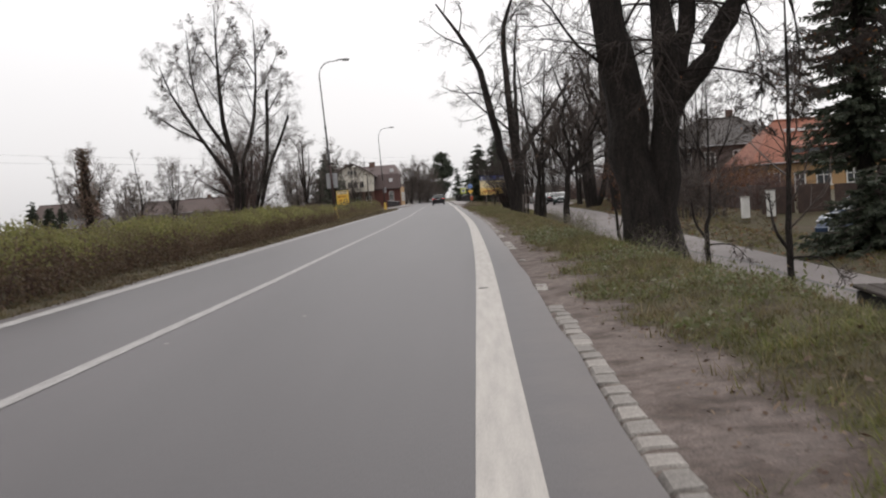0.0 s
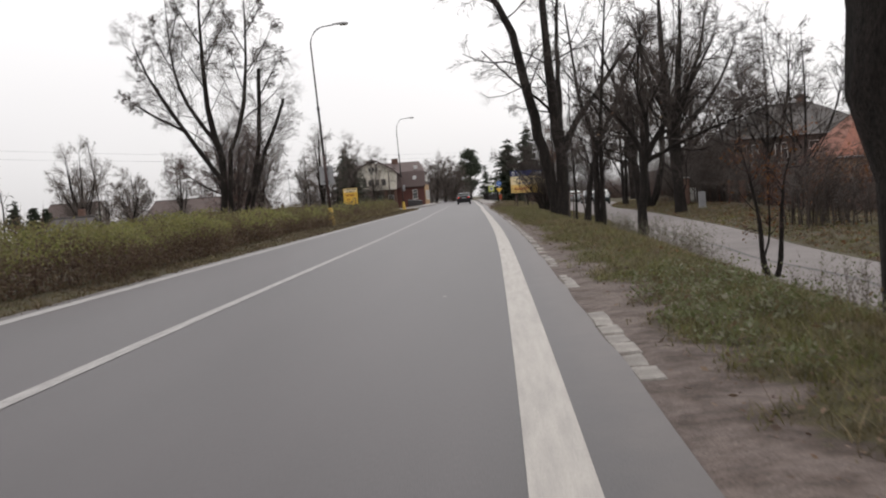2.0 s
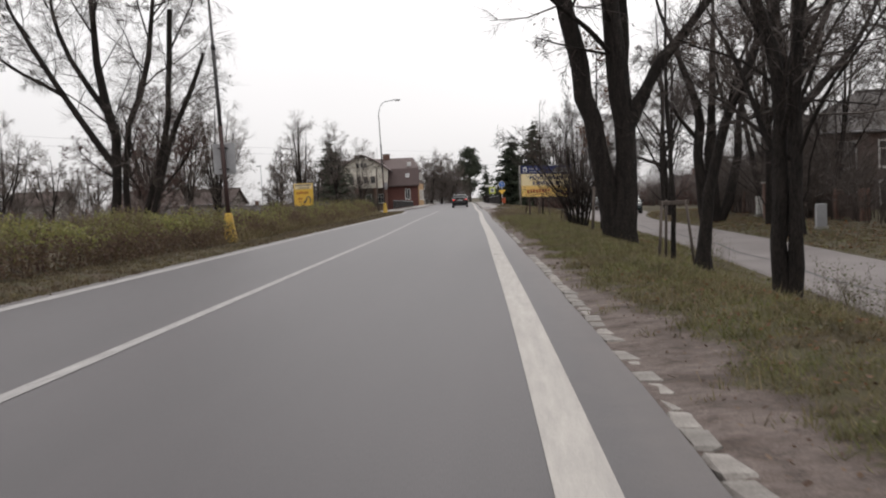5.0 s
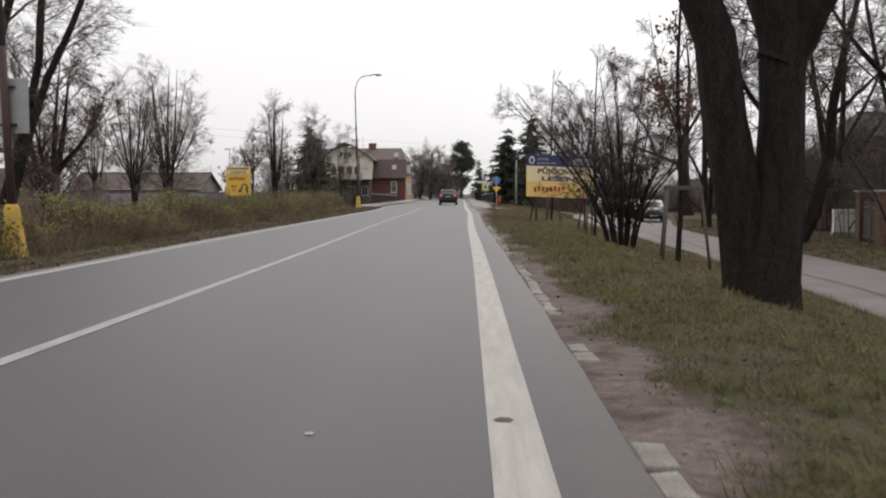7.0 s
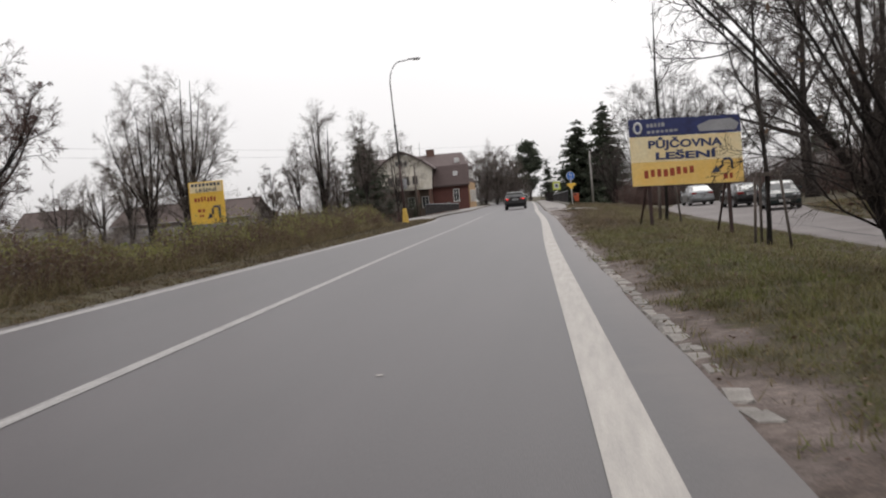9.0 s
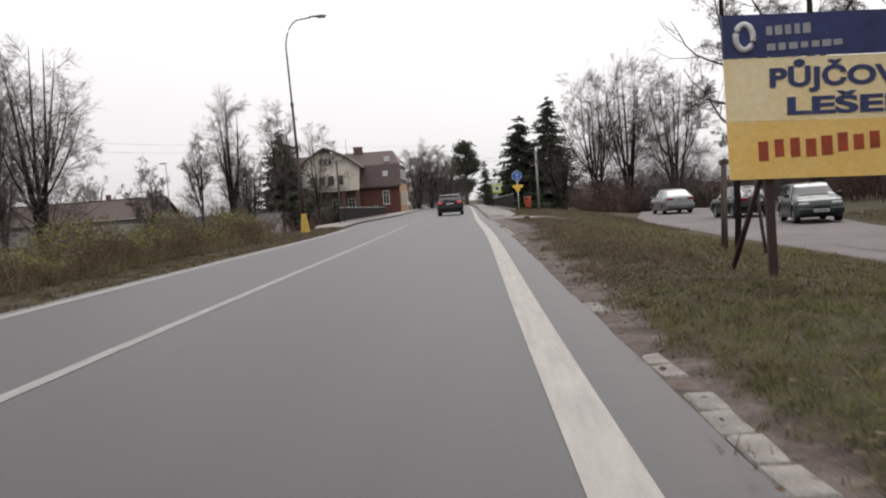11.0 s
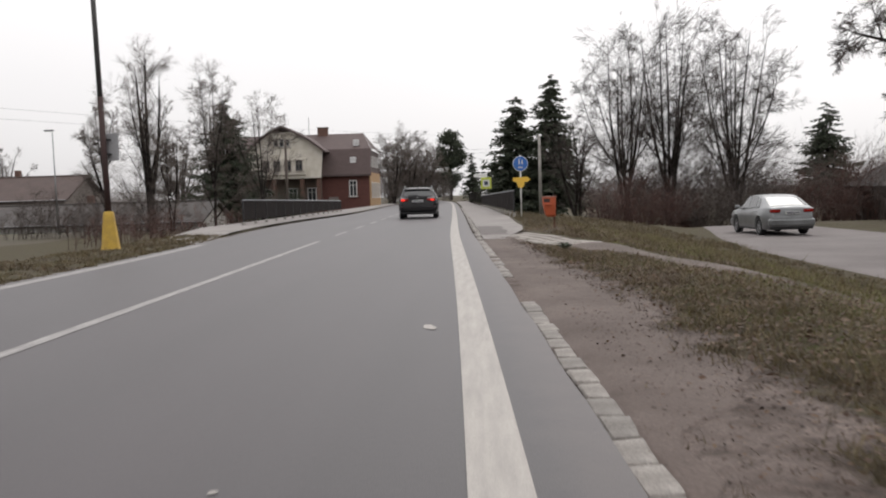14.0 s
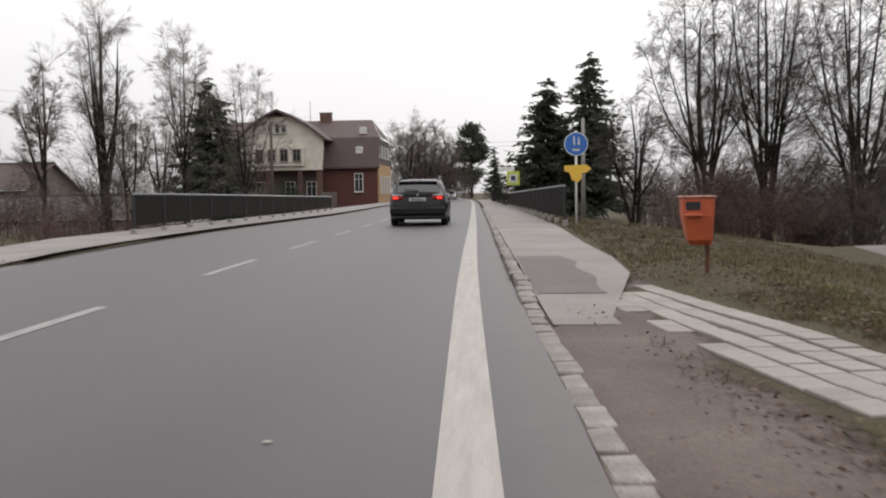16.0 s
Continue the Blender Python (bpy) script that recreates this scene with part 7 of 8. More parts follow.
LIFT_TOP = [(-2.28, 0.62), (-2.26, 0.85), (-2.18, 1.02), (-1.98, 1.06), (-1.25, 1.36), (-0.75, 1.45), (-0.1, 1.47), (0.3, 1.44), (0.55, 1.34), (1.2, 0.99), (1.85, 0.88), (2.10, 0.78), (2.24, 0.64), (2.28, 0.50)]
car("parked_car", "parked silver liftback car seen from behind", (10.98, 134.9, LOW + 0.03), 3, PAINT_SILVER, 4.56, 1.77, LIFT_TOP, [(-2.28, 0.99), (-1.2, 0.99), (0, 0.94), (1.2, 0.91), (2.28, 0.78)], (-1.27, 1.33), 0.315, SEDAN_WIN, (0.38, 1.17), (-1.95, -1.20))
car("parked_car", "parked black saloon car on the lot", (11.70, 121.0, LOW + 0.03), 4, PAINT_BLACK, 4.48, 1.74, SEDAN_TOP, SEDAN_BELT, (-1.25, 1.30), 0.31, SEDAN_WIN, (0.38, 1.12), (-1.82, -1.12))
HATCH_TOP = [(-2.05, 0.62), (-2.03, 0.88), (-1.96, 1.0), (-1.50, 1.36), (-1.1, 1.42), (-0.1, 1.44), (0.25, 1.41), (0.5, 1.31), (1.05, 0.98), (1.65, 0.88), (1.88, 0.78), (2.0, 0.64), (2.05, 0.50)]
HATCH_WIN = [((-1.55, -1.0), (-1.32, -0.98)), ((-0.92, -0.15), (-0.88, -0.18)), ((-0.08, 0.85), (-0.1, 0.36))]
car("parked_car", "parked dark green estate car facing the road", (11.95, 111.9, LOW + 0.03), 174, PAINT_GREEN, 4.10, 1.70, HATCH_TOP, [(-2.05, 0.96), (0, 0.92), (1.1, 0.90), (2.05, 0.78)], (-1.20, 1.27), 0.30, HATCH_WIN, (0.34, 1.03), (-1.92, -1.53))
car("parked_car", "small blue car half hidden by the spruce", (14.35, 32.0, -1.27), 128, PAINT_BLUE, 4.10, 1.70, HATCH_TOP, [(-2.05, 0.96), (0, 0.92), (1.1, 0.90), (2.05, 0.78)], (-1.20, 1.27), 0.30, HATCH_WIN, (0.34, 1.03), (-1.92, -1.53))
car("parked_car", "white car far down the road", (-7.9, 262, 0.02), 184, PAINT_WHITE, 4.48, 1.74, SEDAN_TOP, SEDAN_BELT, (-1.25, 1.30), 0.31, SEDAN_WIN, (0.38, 1.12), (-1.82, -1.12))

# ---- houses ----
RENDER_CREAM = material("cream_plaster", (0.66, 0.625, 0.565), 0.9, var=0.06, scale=1.2, fine=30, bump=0.1, second=(0.52, 0.48, 0.40))
RENDER_OCHRE = material("ochre_plaster", (0.32, 0.21, 0.11), 0.9, var=0.08, scale=1.2, fine=30, bump=0.1, second=(0.34, 0.21, 0.10))
RENDER_DIM = material("stained_brown_plaster", (0.155, 0.118, 0.105), 0.9, var=0.25, scale=0.8, fine=30, bump=0.2, second=(0.10, 0.078, 0.07))
RENDER_GREY = material("grey_plaster", (0.24, 0.21, 0.19), 0.9, var=0.1, scale=1.0, fine=30, bump=0.15, second=(0.17, 0.15, 0.135))
RENDER_WHITE = material("whitish_plaster", (0.50, 0.49, 0.46), 0.9, var=0.08, scale=0.8, fine=30, bump=0.1, second=(0.36, 0.35, 0.33))
BRICK_WALL = material("dark_red_brickwork", (0.115, 0.045, 0.036), 0.9, var=0.25, scale=2.5, fine=14, bump=0.4, second=(0.085, 0.034, 0.028), stretch=(1, 1, 3))
ROOF_BROWN = material("brown_roof_tiles", (0.088, 0.062, 0.058), 0.8, var=0.2, scale=1.5, fine=9, bump=0.5, second=(0.070, 0.048, 0.046), stretch=(1, 1, 3))
ROOF_ORANGE = material("orange_roof_tiles", (0.22, 0.085, 0.05), 0.8, var=0.22, scale=1.5, fine=9, bump=0.5, second=(0.18, 0.06, 0.036), stretch=(1, 1, 3))
ROOF_GREY = material("grey_roof_sheets", (0.07, 0.062, 0.058), 0.85, var=0.2, scale=0.7, fine=8, bump=0.4, second=(0.048, 0.042, 0.04), stretch=(2, 0.6, 1))
ROOF_RED = material("red_brown_roof", (0.075, 0.05, 0.044), 0.85, var=0.2, scale=0.7, fine=8, bump=0.4, second=(0.055, 0.038, 0.034))
FENCE_BROWN = material("brown_garden_fence", (0.060, 0.036, 0.028), 0.85, var=0.3, scale=3, fine=30, bump=0.3, second=(0.035, 0.022, 0.018))
BRICK_PILLAR = material("old_brick_pillar", (0.15, 0.085, 0.065), 0.9, var=0.3, scale=4, fine=25, bump=0.4)


def window(parent, x, y, z, w, h, facing="y", frame_mat=None, panes=2):
    """A window set on a wall that faces -y (or +x): frame, panes, sill."""
    frame_mat = frame_mat or WHITE_PAINT
    m = Matrix.Identity(3) if facing == "y" else Matrix.Rotation(radians(90), 3, "Z")
    put = lambda dx, dy, dz: Vector((x, y, z)) + m @ Vector((dx, dy, dz))
    f = Shape()
    t = 0.09
    for dx in (-w / 2 + t / 2, w / 2 - t / 2):
        f.box(put(dx, -0.03, 0), (t, 0.10, h), 0.01, m)
    for dz in (-h / 2 + t / 2, h / 2 - t / 2):
        f.box(put(0, -0.03, dz), (w - 2 * t, 0.10, t), 0.01, m)
    fr = part("window", f, frame_mat, parent, "framed window")
    for k in range(1, panes):
        part("mullion", Shape().box(put(-w / 2 + w * k / panes, -0.025, 0), (0.06, 0.08, h - 2 * t), 0.01, m), frame_mat, fr)
    part("transom", Shape().box(put(0, -0.026, h * 0.18), (w - 2 * t, 0.076, 0.05), 0.008, m), frame_mat, fr)
    for k in range(panes):
        part("pane", Shape().box(put(-w / 2 + w * (k + 0.5) / panes, 0.0, 0), (w / panes - 0.05, 0.02, h - 0.1), 0, m), WINDOW_GLASS, fr)
    part("sill", Shape().box(put(0, -0.08, -h / 2 - 0.04), (w + 0.16, 0.20, 0.05), 0.01, m), frame_mat, fr)


def slab(a, b, c, d, t):
    """A roof slope through four corners, t thick."""
    a, b, c, d = (Vector(p) for p in (a, b, c, d))
    n = (b - a).cross(d - a).normalized() * t
    vs = [a, b, c, d, a - n, b - n, c - n, d - n]
    return Shape().add(vs, [(0, 1, 2, 3), (7, 6, 5, 4), (0, 4, 5, 1), (1, 5, 6, 2), (2, 6, 7, 3), (3, 7, 4, 0)])


def main_house():
    e = thing("house", "big old house with cream gable, red brick walls and brown roof", "house", "houses", at=(-23.4, 215, -0.8))
    ox, oy, oz = -23.4, 215, -0.8
    P = lambda x, y, z: (x - ox, y - oy, z - oz)
    # main block
    w = Shape()
    w.box(P(-22.0, 223.2, 1.7), (17.4, 12.0, 5.0))
    part("wall", w, BRICK_WALL, e, "dark red brick ground floor")
    g = Shape().plate([(217.2 - oy, 4.2 - oz), (229.2 - oy, 4.2 - oz), (228.6 - oy, 6.95 - oz), (218.3 - oy, 6.95 - oz)], "x", -13.6 - ox, 0.28)
    part("end_wall", g, ROOF_BROWN, e, "brown tile-hung end wall")
    part("end_wall_base", Shape().box(P(-13.25, 223.2, 1.7), (0.1, 11.9, 4.9)), RENDER_OCHRE, e, "yellowish plastered end wall")
    roof = part("roof", slab(P(-31.0, 216.7, 3.95), P(-13.05, 216.7, 3.95), P(-13.1, 218.2, 7.1), P(-31.0, 218.2, 7.1), 0.2), ROOF_BROWN, e, "steep brown mansard roof")
    part("upper_slope", slab(P(-31.0, 218.2, 7.1), P(-13.1, 218.2, 7.1), P(-14.5, 222.6, 9.25), P(-31.0, 222.6, 9.25), 0.2), ROOF_BROWN, roof)
    part("rear_slope", slab(P(-14.5, 222.6, 9.25), P(-13.05, 229.8, 4.0), P(-31.0, 229.8, 4.0), P(-31.0, 222.6, 9.25), 0.2), ROOF_BROWN, roof)
    part("half_hip", Shape().add([P(-14.5, 222.6, 9.27), P(-13.05, 218.1, 7.1), P(-13.05, 228.0, 7.0)], [(0, 1, 2)]), ROOF_BROWN, roof)
    part("eaves_board", Shape().box(P(-16.2, 216.72, 3.85), (6.4, 0.16, 0.28), 0.02), ROOF_BROWN, e)
    # gabled wing with overhanging cream upper floors
    wing = Shape().plate([(-27.4 - ox, 3.6 - oz), (-18.9 - ox, 3.6 - oz), (-18.6 - ox, 6.9 - oz), (-20.4 - ox, 8.2 - oz), (-22.2 - ox, 9.15 - oz), (-24.7 - ox, 9.15 - oz), (-26.2 - ox, 8.3 - oz), (-27.6 - ox, 7.0 - oz)], "y", 0.0, 0.35)
    ww = part("gable_wall", wing, RENDER_CREAM, e, "cream plastered gable")
    part("wing_body", Shape().box(P(-23.2, 216.8, 5.2), (8.3, 2.8, 3.2)), RENDER_CREAM, e)
    part("bay", Shape().box(P(-23.4, 214.95, 5.0), (5.6, 0.5, 2.0), 0.05), RENDER_CREAM, ww)
    for x in (-25.35, -24.05, -22.75, -21.4):
        window(e, x - ox, 214.68 - oy, 5.15 - oz, 0.86, 1.3, "y", RENDER_GREY)
    for x, hh in ((-24.15, 0.85), (-23.45, 1.0), (-22.75, 0.85)):
        window(e, x - ox, 214.97 - oy, 7.9 - oz, 0.56, hh, "y", RENDER_WHITE, 1)
    for a, b in (((-28.1, 6.55), (-26.3, 8.35)), ((-26.3, 8.35), (-24.7, 9.35)), ((-24.7, 9.35), (-23.4, 9.95)), ((-23.4, 9.95), (-22.1, 9.35)), ((-22.1, 9.35), (-20.2, 8.35)), ((-20.2, 8.35), (-18.1, 6.75))):
        part("roof_edge", slab(P(a[0], 214.3, a[1]), P(b[0], 214.3, b[1]), P(b[0], 221.5, b[1]), P(a[0], 221.5, a[1]), 0.22), ROOF_BROWN, roof)
    # ground floor under the gable
    for x in (-27.1, -24.6, -21.2, -19.2):
        part("pier", Shape().box(P(x, 215.4, 1.4), (0.5, 0.5, 4.4), 0.03), BRICK_PILLAR, e)
    # the shade of the recess is put into this wall's plaster colour
    part("recess_wall", Shape().box(P(-23.2, 217.0, 1.4), (8.2, 0.3, 4.4)), material("shaded_recess_plaster", (0.16, 0.12, 0.10), 0.9, var=0.2, bump=0.1), e, "dark recessed ground floor")
    for x in (-25.8, -22.6, -20.3):
        window(e, x - ox, 216.8 - oy, 1.6 - oz, 1.1, 1.7)
    window(e, -15.3 - ox, 217.15 - oy, 2.25 - oz, 0.95, 2.0)
    for y in (219.0, 221.6, 224.2, 226.8):
        window(e, -13.15 - ox, y - oy, 2.0 - oz, 1.0, 1.9, "x")
        window(e, -13.3 - ox, y - oy, 5.6 - oz, 0.9, 1.3, "x")
    for x, y, z in ((-15.0, 218.95, 7.85), (-15.25, 217.55, 5.7)):
        part("skylight", Shape().box(P(x, y, z), (0.75, 0.35, 0.75), 0.03), LETTER_WHITE, roof, "pale skylight")
    for x, w2 in ((-25.5, 0.6), (-19.6, 1.3)):
        c = part("chimney", Shape().box(P(x, 222.4, 9.4), (w2, 0.7, 1.3), 0.03), BRICK_PILLAR, roof)
        part("chimney_cap", Shape().box(P(x, 222.4, 10.08), (w2 + 0.15, 0.85, 0.1), 0.02), CONCRETE, c)
    part("aerial", Shape().tube([P(-21.3, 222, 9.0), P(-21.3, 222, 11.4)], 0.03, 5), DARK_METAL, e)


main_house()


def plain_house(name, label, x0, x1, y0, y1, z0, eave, ridge, wall, roof, wins=(), hip=0.0, along="x", over=0.5, sky=()):
    e = thing(name, label, "house", "houses", at=((x0 + x1) / 2, y0, z0))
    ox, oy, oz = (x0 + x1) / 2, y0, z0
    P = lambda x, y, z: (x - ox, y - oy, z - oz)
    part("wall", Shape().box(P((x0 + x1) / 2, (y0 + y1) / 2, (z0 + eave) / 2), (x1 - x0, y1 - y0, eave - z0)), wall, e)
    a0, a1, b0, b1 = x0 - over, x1 + over, y0 - over, y1 + over
    ym = (y0 + y1) / 2
    h = hip
    rf = part("roof", slab(P(a0, b0, eave - 0.1), P(a1, b0, eave - 0.1), P(a1 - h, ym, ridge), P(a0 + h, ym, ridge), 0.18), roof, e)
    part("rear_slope", slab(P(a1, b1, eave - 0.1), P(a0, b1, eave - 0.1), P(a0 + h, ym, ridge), P(a1 - h, ym, ridge), 0.18), roof, rf)
    if h:
        part("hip", Shape().add([P(a0, b0, eave - 0.1), P(a0 + h, ym, ridge), P(a0, b1, eave - 0.1)], [(0, 1, 2)]), roof, rf)
        part("hip", Shape().add([P(a1, b0, eave - 0.1), P(a1, b1, eave - 0.1), P(a1 - h, ym, ridge)], [(0, 1, 2)]), roof, rf)
    else:
        for x in (x0, x1 - 0.25):
            part("gable", Shape().plate([(y0 - oy, eave - oz), (y1 - oy, eave - oz), (ym - oy, ridge - 0.15 - oz)], "x", x - ox, 0.25), wall, e)
    part("ridge_cap", Shape().tube([P(a0 + h, ym, ridge + 0.02), P(a1 - h, ym, ridge + 0.02)], 0.12, 6), roof, rf)
    part("gutter", Shape().tube([P(a0, b0 - 0.05, eave - 0.12), P(a1, b0 - 0.05, eave - 0.12)], 0.07, 6), GREY_SHEET, e)
    for x, z, w, hh in wins:
        window(e, x - ox, -0.02, z - oz, w, hh)
    for x, f in sky:
        part("skylight", Shape().box(P(x, b0 + (ym - b0) * f, eave - 0.1 + (ridge - eave + 0.1) * f + 0.1), (0.8, 0.6, 0.25), 0.03), LETTER_WHITE, rf, "pale skylight")
    part("chimney", Shape().box(P(x0 + (x1 - x0) * 0.62, ym + 0.8, ridge + 0.1), (0.6, 0.6, 1.5), 0.03), BRICK_PILLAR, rf)
    return e


ochre = plain_house("house", "ochre house with a bright orange tiled roof and skylights", 24.8, 37.0, 80.5, 89, LOW - 0.2, 1.9, 5.4, RENDER_OCHRE, ROOF_ORANGE, [(26.3, 0.3, 0.9, 1.5), (28.3, 0.0, 0.9, 2.0), (30.2, 0.4, 1.2, 1.2), (32.6, 0.4, 1.2, 1.2), (35.0, 0.4, 1.2, 1.2)], hip=3.4, sky=((28.6, 0.72), (29.7, 0.72), (30.8, 0.72), (31.9, 0.72), (33.6, 0.36), (34.6, 0.36)))


def shed_dormer(e, x0, x1, y, z0, z1, deep):
    """A long low dormer let into the front roof slope."""
    ox, oy, oz = e.location
    d = part("dormer", Shape().box(((x0 + x1) / 2 - ox, y + deep / 2 - oy, (z0 + z1) / 2 - oz), (x1 - x0, deep, z1 - z0), 0.02), FENCE_BROWN, e, "dark boarded dormer")
    part("dormer_roof", slab((x0 - 0.25 - ox, y - 0.35 - oy, z1 + 0.02 - oz), (x1 + 0.25 - ox, y - 0.35 - oy, z1 + 0.02 - oz), (x1 + 0.25 - ox, y + deep + 0.3 - oy, z1 + 0.62 - oz), (x0 - 0.25 - ox, y + deep + 0.3 - oy, z1 + 0.62 - oz), 0.12), ROOF_ORANGE, d)
    for k in range(3):
        xx = x0 + (x1 - x0) * (k + 0.5) / 3
        part("dormer_window", Shape().box((xx - ox, y - 0.02 - oy, (z0 + z1) / 2 + 0.1 - oz), (0.8, 0.06, 0.5), 0.01), WINDOW_GLASS, d)


shed_dormer(ochre, 27.9, 31.6, 81.0, 2.0, 3.0, 1.4)
plain_house("house", "brownish old villa with a dark hipped roof", 20.4, 31.5, 91, 101, LOW - 0.2, 4.0, 6.6, RENDER_DIM, ROOF_GREY, [(21.6, 2.6, 1.0, 1.6), (23.8, 2.6, 1.0, 1.6), (26.4, 2.6, 1.0, 1.6), (21.6, 0.4, 1.0, 1.4), (23.8, 0.4, 1.0, 1.4)], hip=4.0)
plain_house("house", "brownish house half hidden behind the trees", 22.5, 33, 106, 115, LOW - 0.2, 3.4, 6.2, RENDER_DIM, ROOF_GREY, [(24, 1.6, 1.1, 1.5), (27, 1.6, 1.1, 1.5)], hip=2.5)
plain_house("shed", "long low whitewashed shed with a grey roof", -58, -25.5, 186, 197, -2.6, -0.55, 1.2, RENDER_WHITE, ROOF_GREY, [(-55, -1.3, 0.9, 0.7), (-50, -1.3, 0.9, 0.7), (-45, -1.3, 0.9, 0.7), (-41, -1.3, 0.9, 0.7), (-38, -1.3, 0.9, 0.7), (-34.6, -1.3, 0.9, 0.7), (-31, -1.3, 0.9, 0.7), (-28, -1.3, 0.9, 0.7)])
plain_house("barn", "long barn with a red-brown roof", -67.6, -46, 205, 217, -2.6, 1.9, 4.6, RENDER_GREY, ROOF_RED, [(-62, 0.5, 1, 1), (-56, 0.5, 1, 1), (-50, 0.5, 1, 1)])
plain_house("house", "low red-roofed house behind the trees", -33, -24, 226, 234, -2, 1.6, 4.4, RENDER_GREY, ROOF_RED, [(-30, 0.4, 1, 1.2), (-27, 0.4, 1, 1.2)])
plain_house("shed", "small dark-roofed shed in the field", -43.4, -39.4, 109, 113, -0.8, 0.75, 1.75, RENDER_GREY, ROOF_GREY, over=0.2)
plain_house("house", "pale house at the end of the road", -20.5, -13.5, 345, 353, -1, 4.2, 7.5, RENDER_WHITE, ROOF_GREY, [(-18.5, 2.2, 1, 1.4), (-16, 2.2, 1, 1.4)])
plain_house("house", "pale house past the spruces", 6, 14, 262, 271, -1, 3.2, 6.2, RENDER_WHITE, ROOF_BROWN, [(8, 1.5, 1, 1.4), (11.5, 1.5, 1, 1.4)], hip=2)
plain_house("house", "far grey house across the fields", -110, -98, 250, 260, -1, 3.2, 6.5, RENDER_WHITE, ROOF_RED, [(-106, 1.2, 1, 1.2), (-102, 1.2, 1, 1.2)])
g = plain_house("garage", "dark-roofed garage with a dull red door beyond the parking lot", 20.5, 27, 145.5, 152, LOW - 0.2, 1.0, 2.5, FENCE_BROWN, ROOF_GREY, hip=1.6)
part("garage_door", Shape().box((-1.6, -0.04, 1.1), (2.4, 0.06, 2.0), 0.01), material("dull_red_door", (0.075, 0.03, 0.026), 0.7, var=0.15, scale=3, fine=30, bump=0.1), g, "dull red garage door")
plain_house("glasshouse", "low whitish glasshouse beyond the hedge", -66, -43, 96, 102, -0.8, 0.75, 1.5, RENDER_WHITE, LETTER_WHITE, over=0.1)

# garden fences and gate pillars beyond the side road
for i, (x, y, n) in enumerate(((14.9, 44.5, 6), (16.8, 63, 5), (17.0, 76, 6), (17.0, 90, 7))):
    e = thing("garden_fence", "dark brown boarded garden fence", "fence", "garden fences", at=(x, y, LOW))
    for k in range(n):
        part("fence_panel", Shape().box((k * 0.04, k * 1.7 + 0.85, 0.72), (0.05, 1.62, 1.05 + 0.1 * math.sin(k * 2.3 + i)), 0.01), FENCE_BROWN, e)
    for k in range(0, n + 1, 2):
        part("pillar", Shape().box((k * 0.04, k * 1.7, 0.75), (0.36, 0.36, 1.5) if i else (0.16, 0.16, 1.25), 0.02), BRICK_PILLAR if i else FENCE_BROWN, e)
e = thing("garden_fence", "dark brown boarded garden fence", "fence", "garden fences", at=(13.95, 42.6, LOW))
for k in range(7):
    part("fence_panel", Shape().box((0.75 + 1.45 * k, -0.25 * k, 0.55), (1.38, 0.05, 1.25 + 0.08 * math.sin(k * 2.1)), 0.01), FENCE_BROWN, e)
for x, y, h in ((12.95, 41.3, 0.85), (14.0, 41.3, 1.05)):
    p = thing("gate_post", "pale concrete gate post before the garden fence", "post", "gate posts", at=(x, y, LOW))
    part("shaft", Shape().box((0, 0, h / 2), (0.30, 0.28, h), 0.02), WHITE_PAINT, p)
    part("cap", Shape().box((0, 0, h + 0.02), (0.35, 0.33, 0.05), 0.01), CONCRETE, p)
e = thing("garden_gate", "dark boarded double gate between brick pillars", "gate", at=(14.9, 83.2, LOW))
_tilt = Matrix.Rotation(radians(-12), 3, "Z")
for k in range(2):
    c = Vector((-0.22 - 0.42 * k, -1.04 - 2.0 * k, 0.0))
    wing = part("gate_wing", Shape().box(c + Vector((0, 0, 0.85)), (0.06, 1.95, 1.45), 0.01, _tilt), FENCE_BROWN, e)
    for z in (0.3, 1.35):
        part("rail", Shape().box(c + Vector((-0.05, 0, z)), (0.05, 1.9, 0.09), 0.008, _tilt), DARK_METAL, wing)
for x, y in ((0.0, 0.0), (-0.86, -4.1)):
    pil = part("pillar", Shape().box((x, y, 0.95), (0.42, 0.42, 1.9), 0.02), BRICK_PILLAR, e)
    part("cap", Shape().box((x, y, 1.94), (0.54, 0.54, 0.08), 0.015), CONCRETE, pil)
for x, y, h, w in ((13.25, 70.0, 1.0, 0.36), (16.2, 88.8, 1.15, 0.9)):
    e = thing("meter_box", "small pale utility box beside a garden fence", "utility box", "utility boxes", at=(x, y, LOW + 0.05))
    cab = part("cabinet", Shape().box((0, 0, h * 0.58), (w, 0.28, h * 0.84), 0.015), WHITE_PAINT if w > 0.5 else GREY_SHEET, e)
    part("door", Shape().box((0, -0.148, h * 0.58), (w * 0.86, 0.012, h * 0.72), 0.004), WHITE_PAINT if w > 0.5 else GREY_SHEET, cab)
    part("plinth", Shape().box((0, 0, h * 0.06), (w + 0.1, 0.32, h * 0.2), 0.01), CONCRETE, e)
e = thing("garden_fence", "brown picket fence in front of the brick house", "fence", "garden fences", at=(-12.9, 200, 0))
for k in range(22):
    part("picket", Shape().box((-0.05 * k, 0.6 * k - 18, 0.6), (0.05, 0.5, 1.2), 0.01), FENCE_BROWN, e)

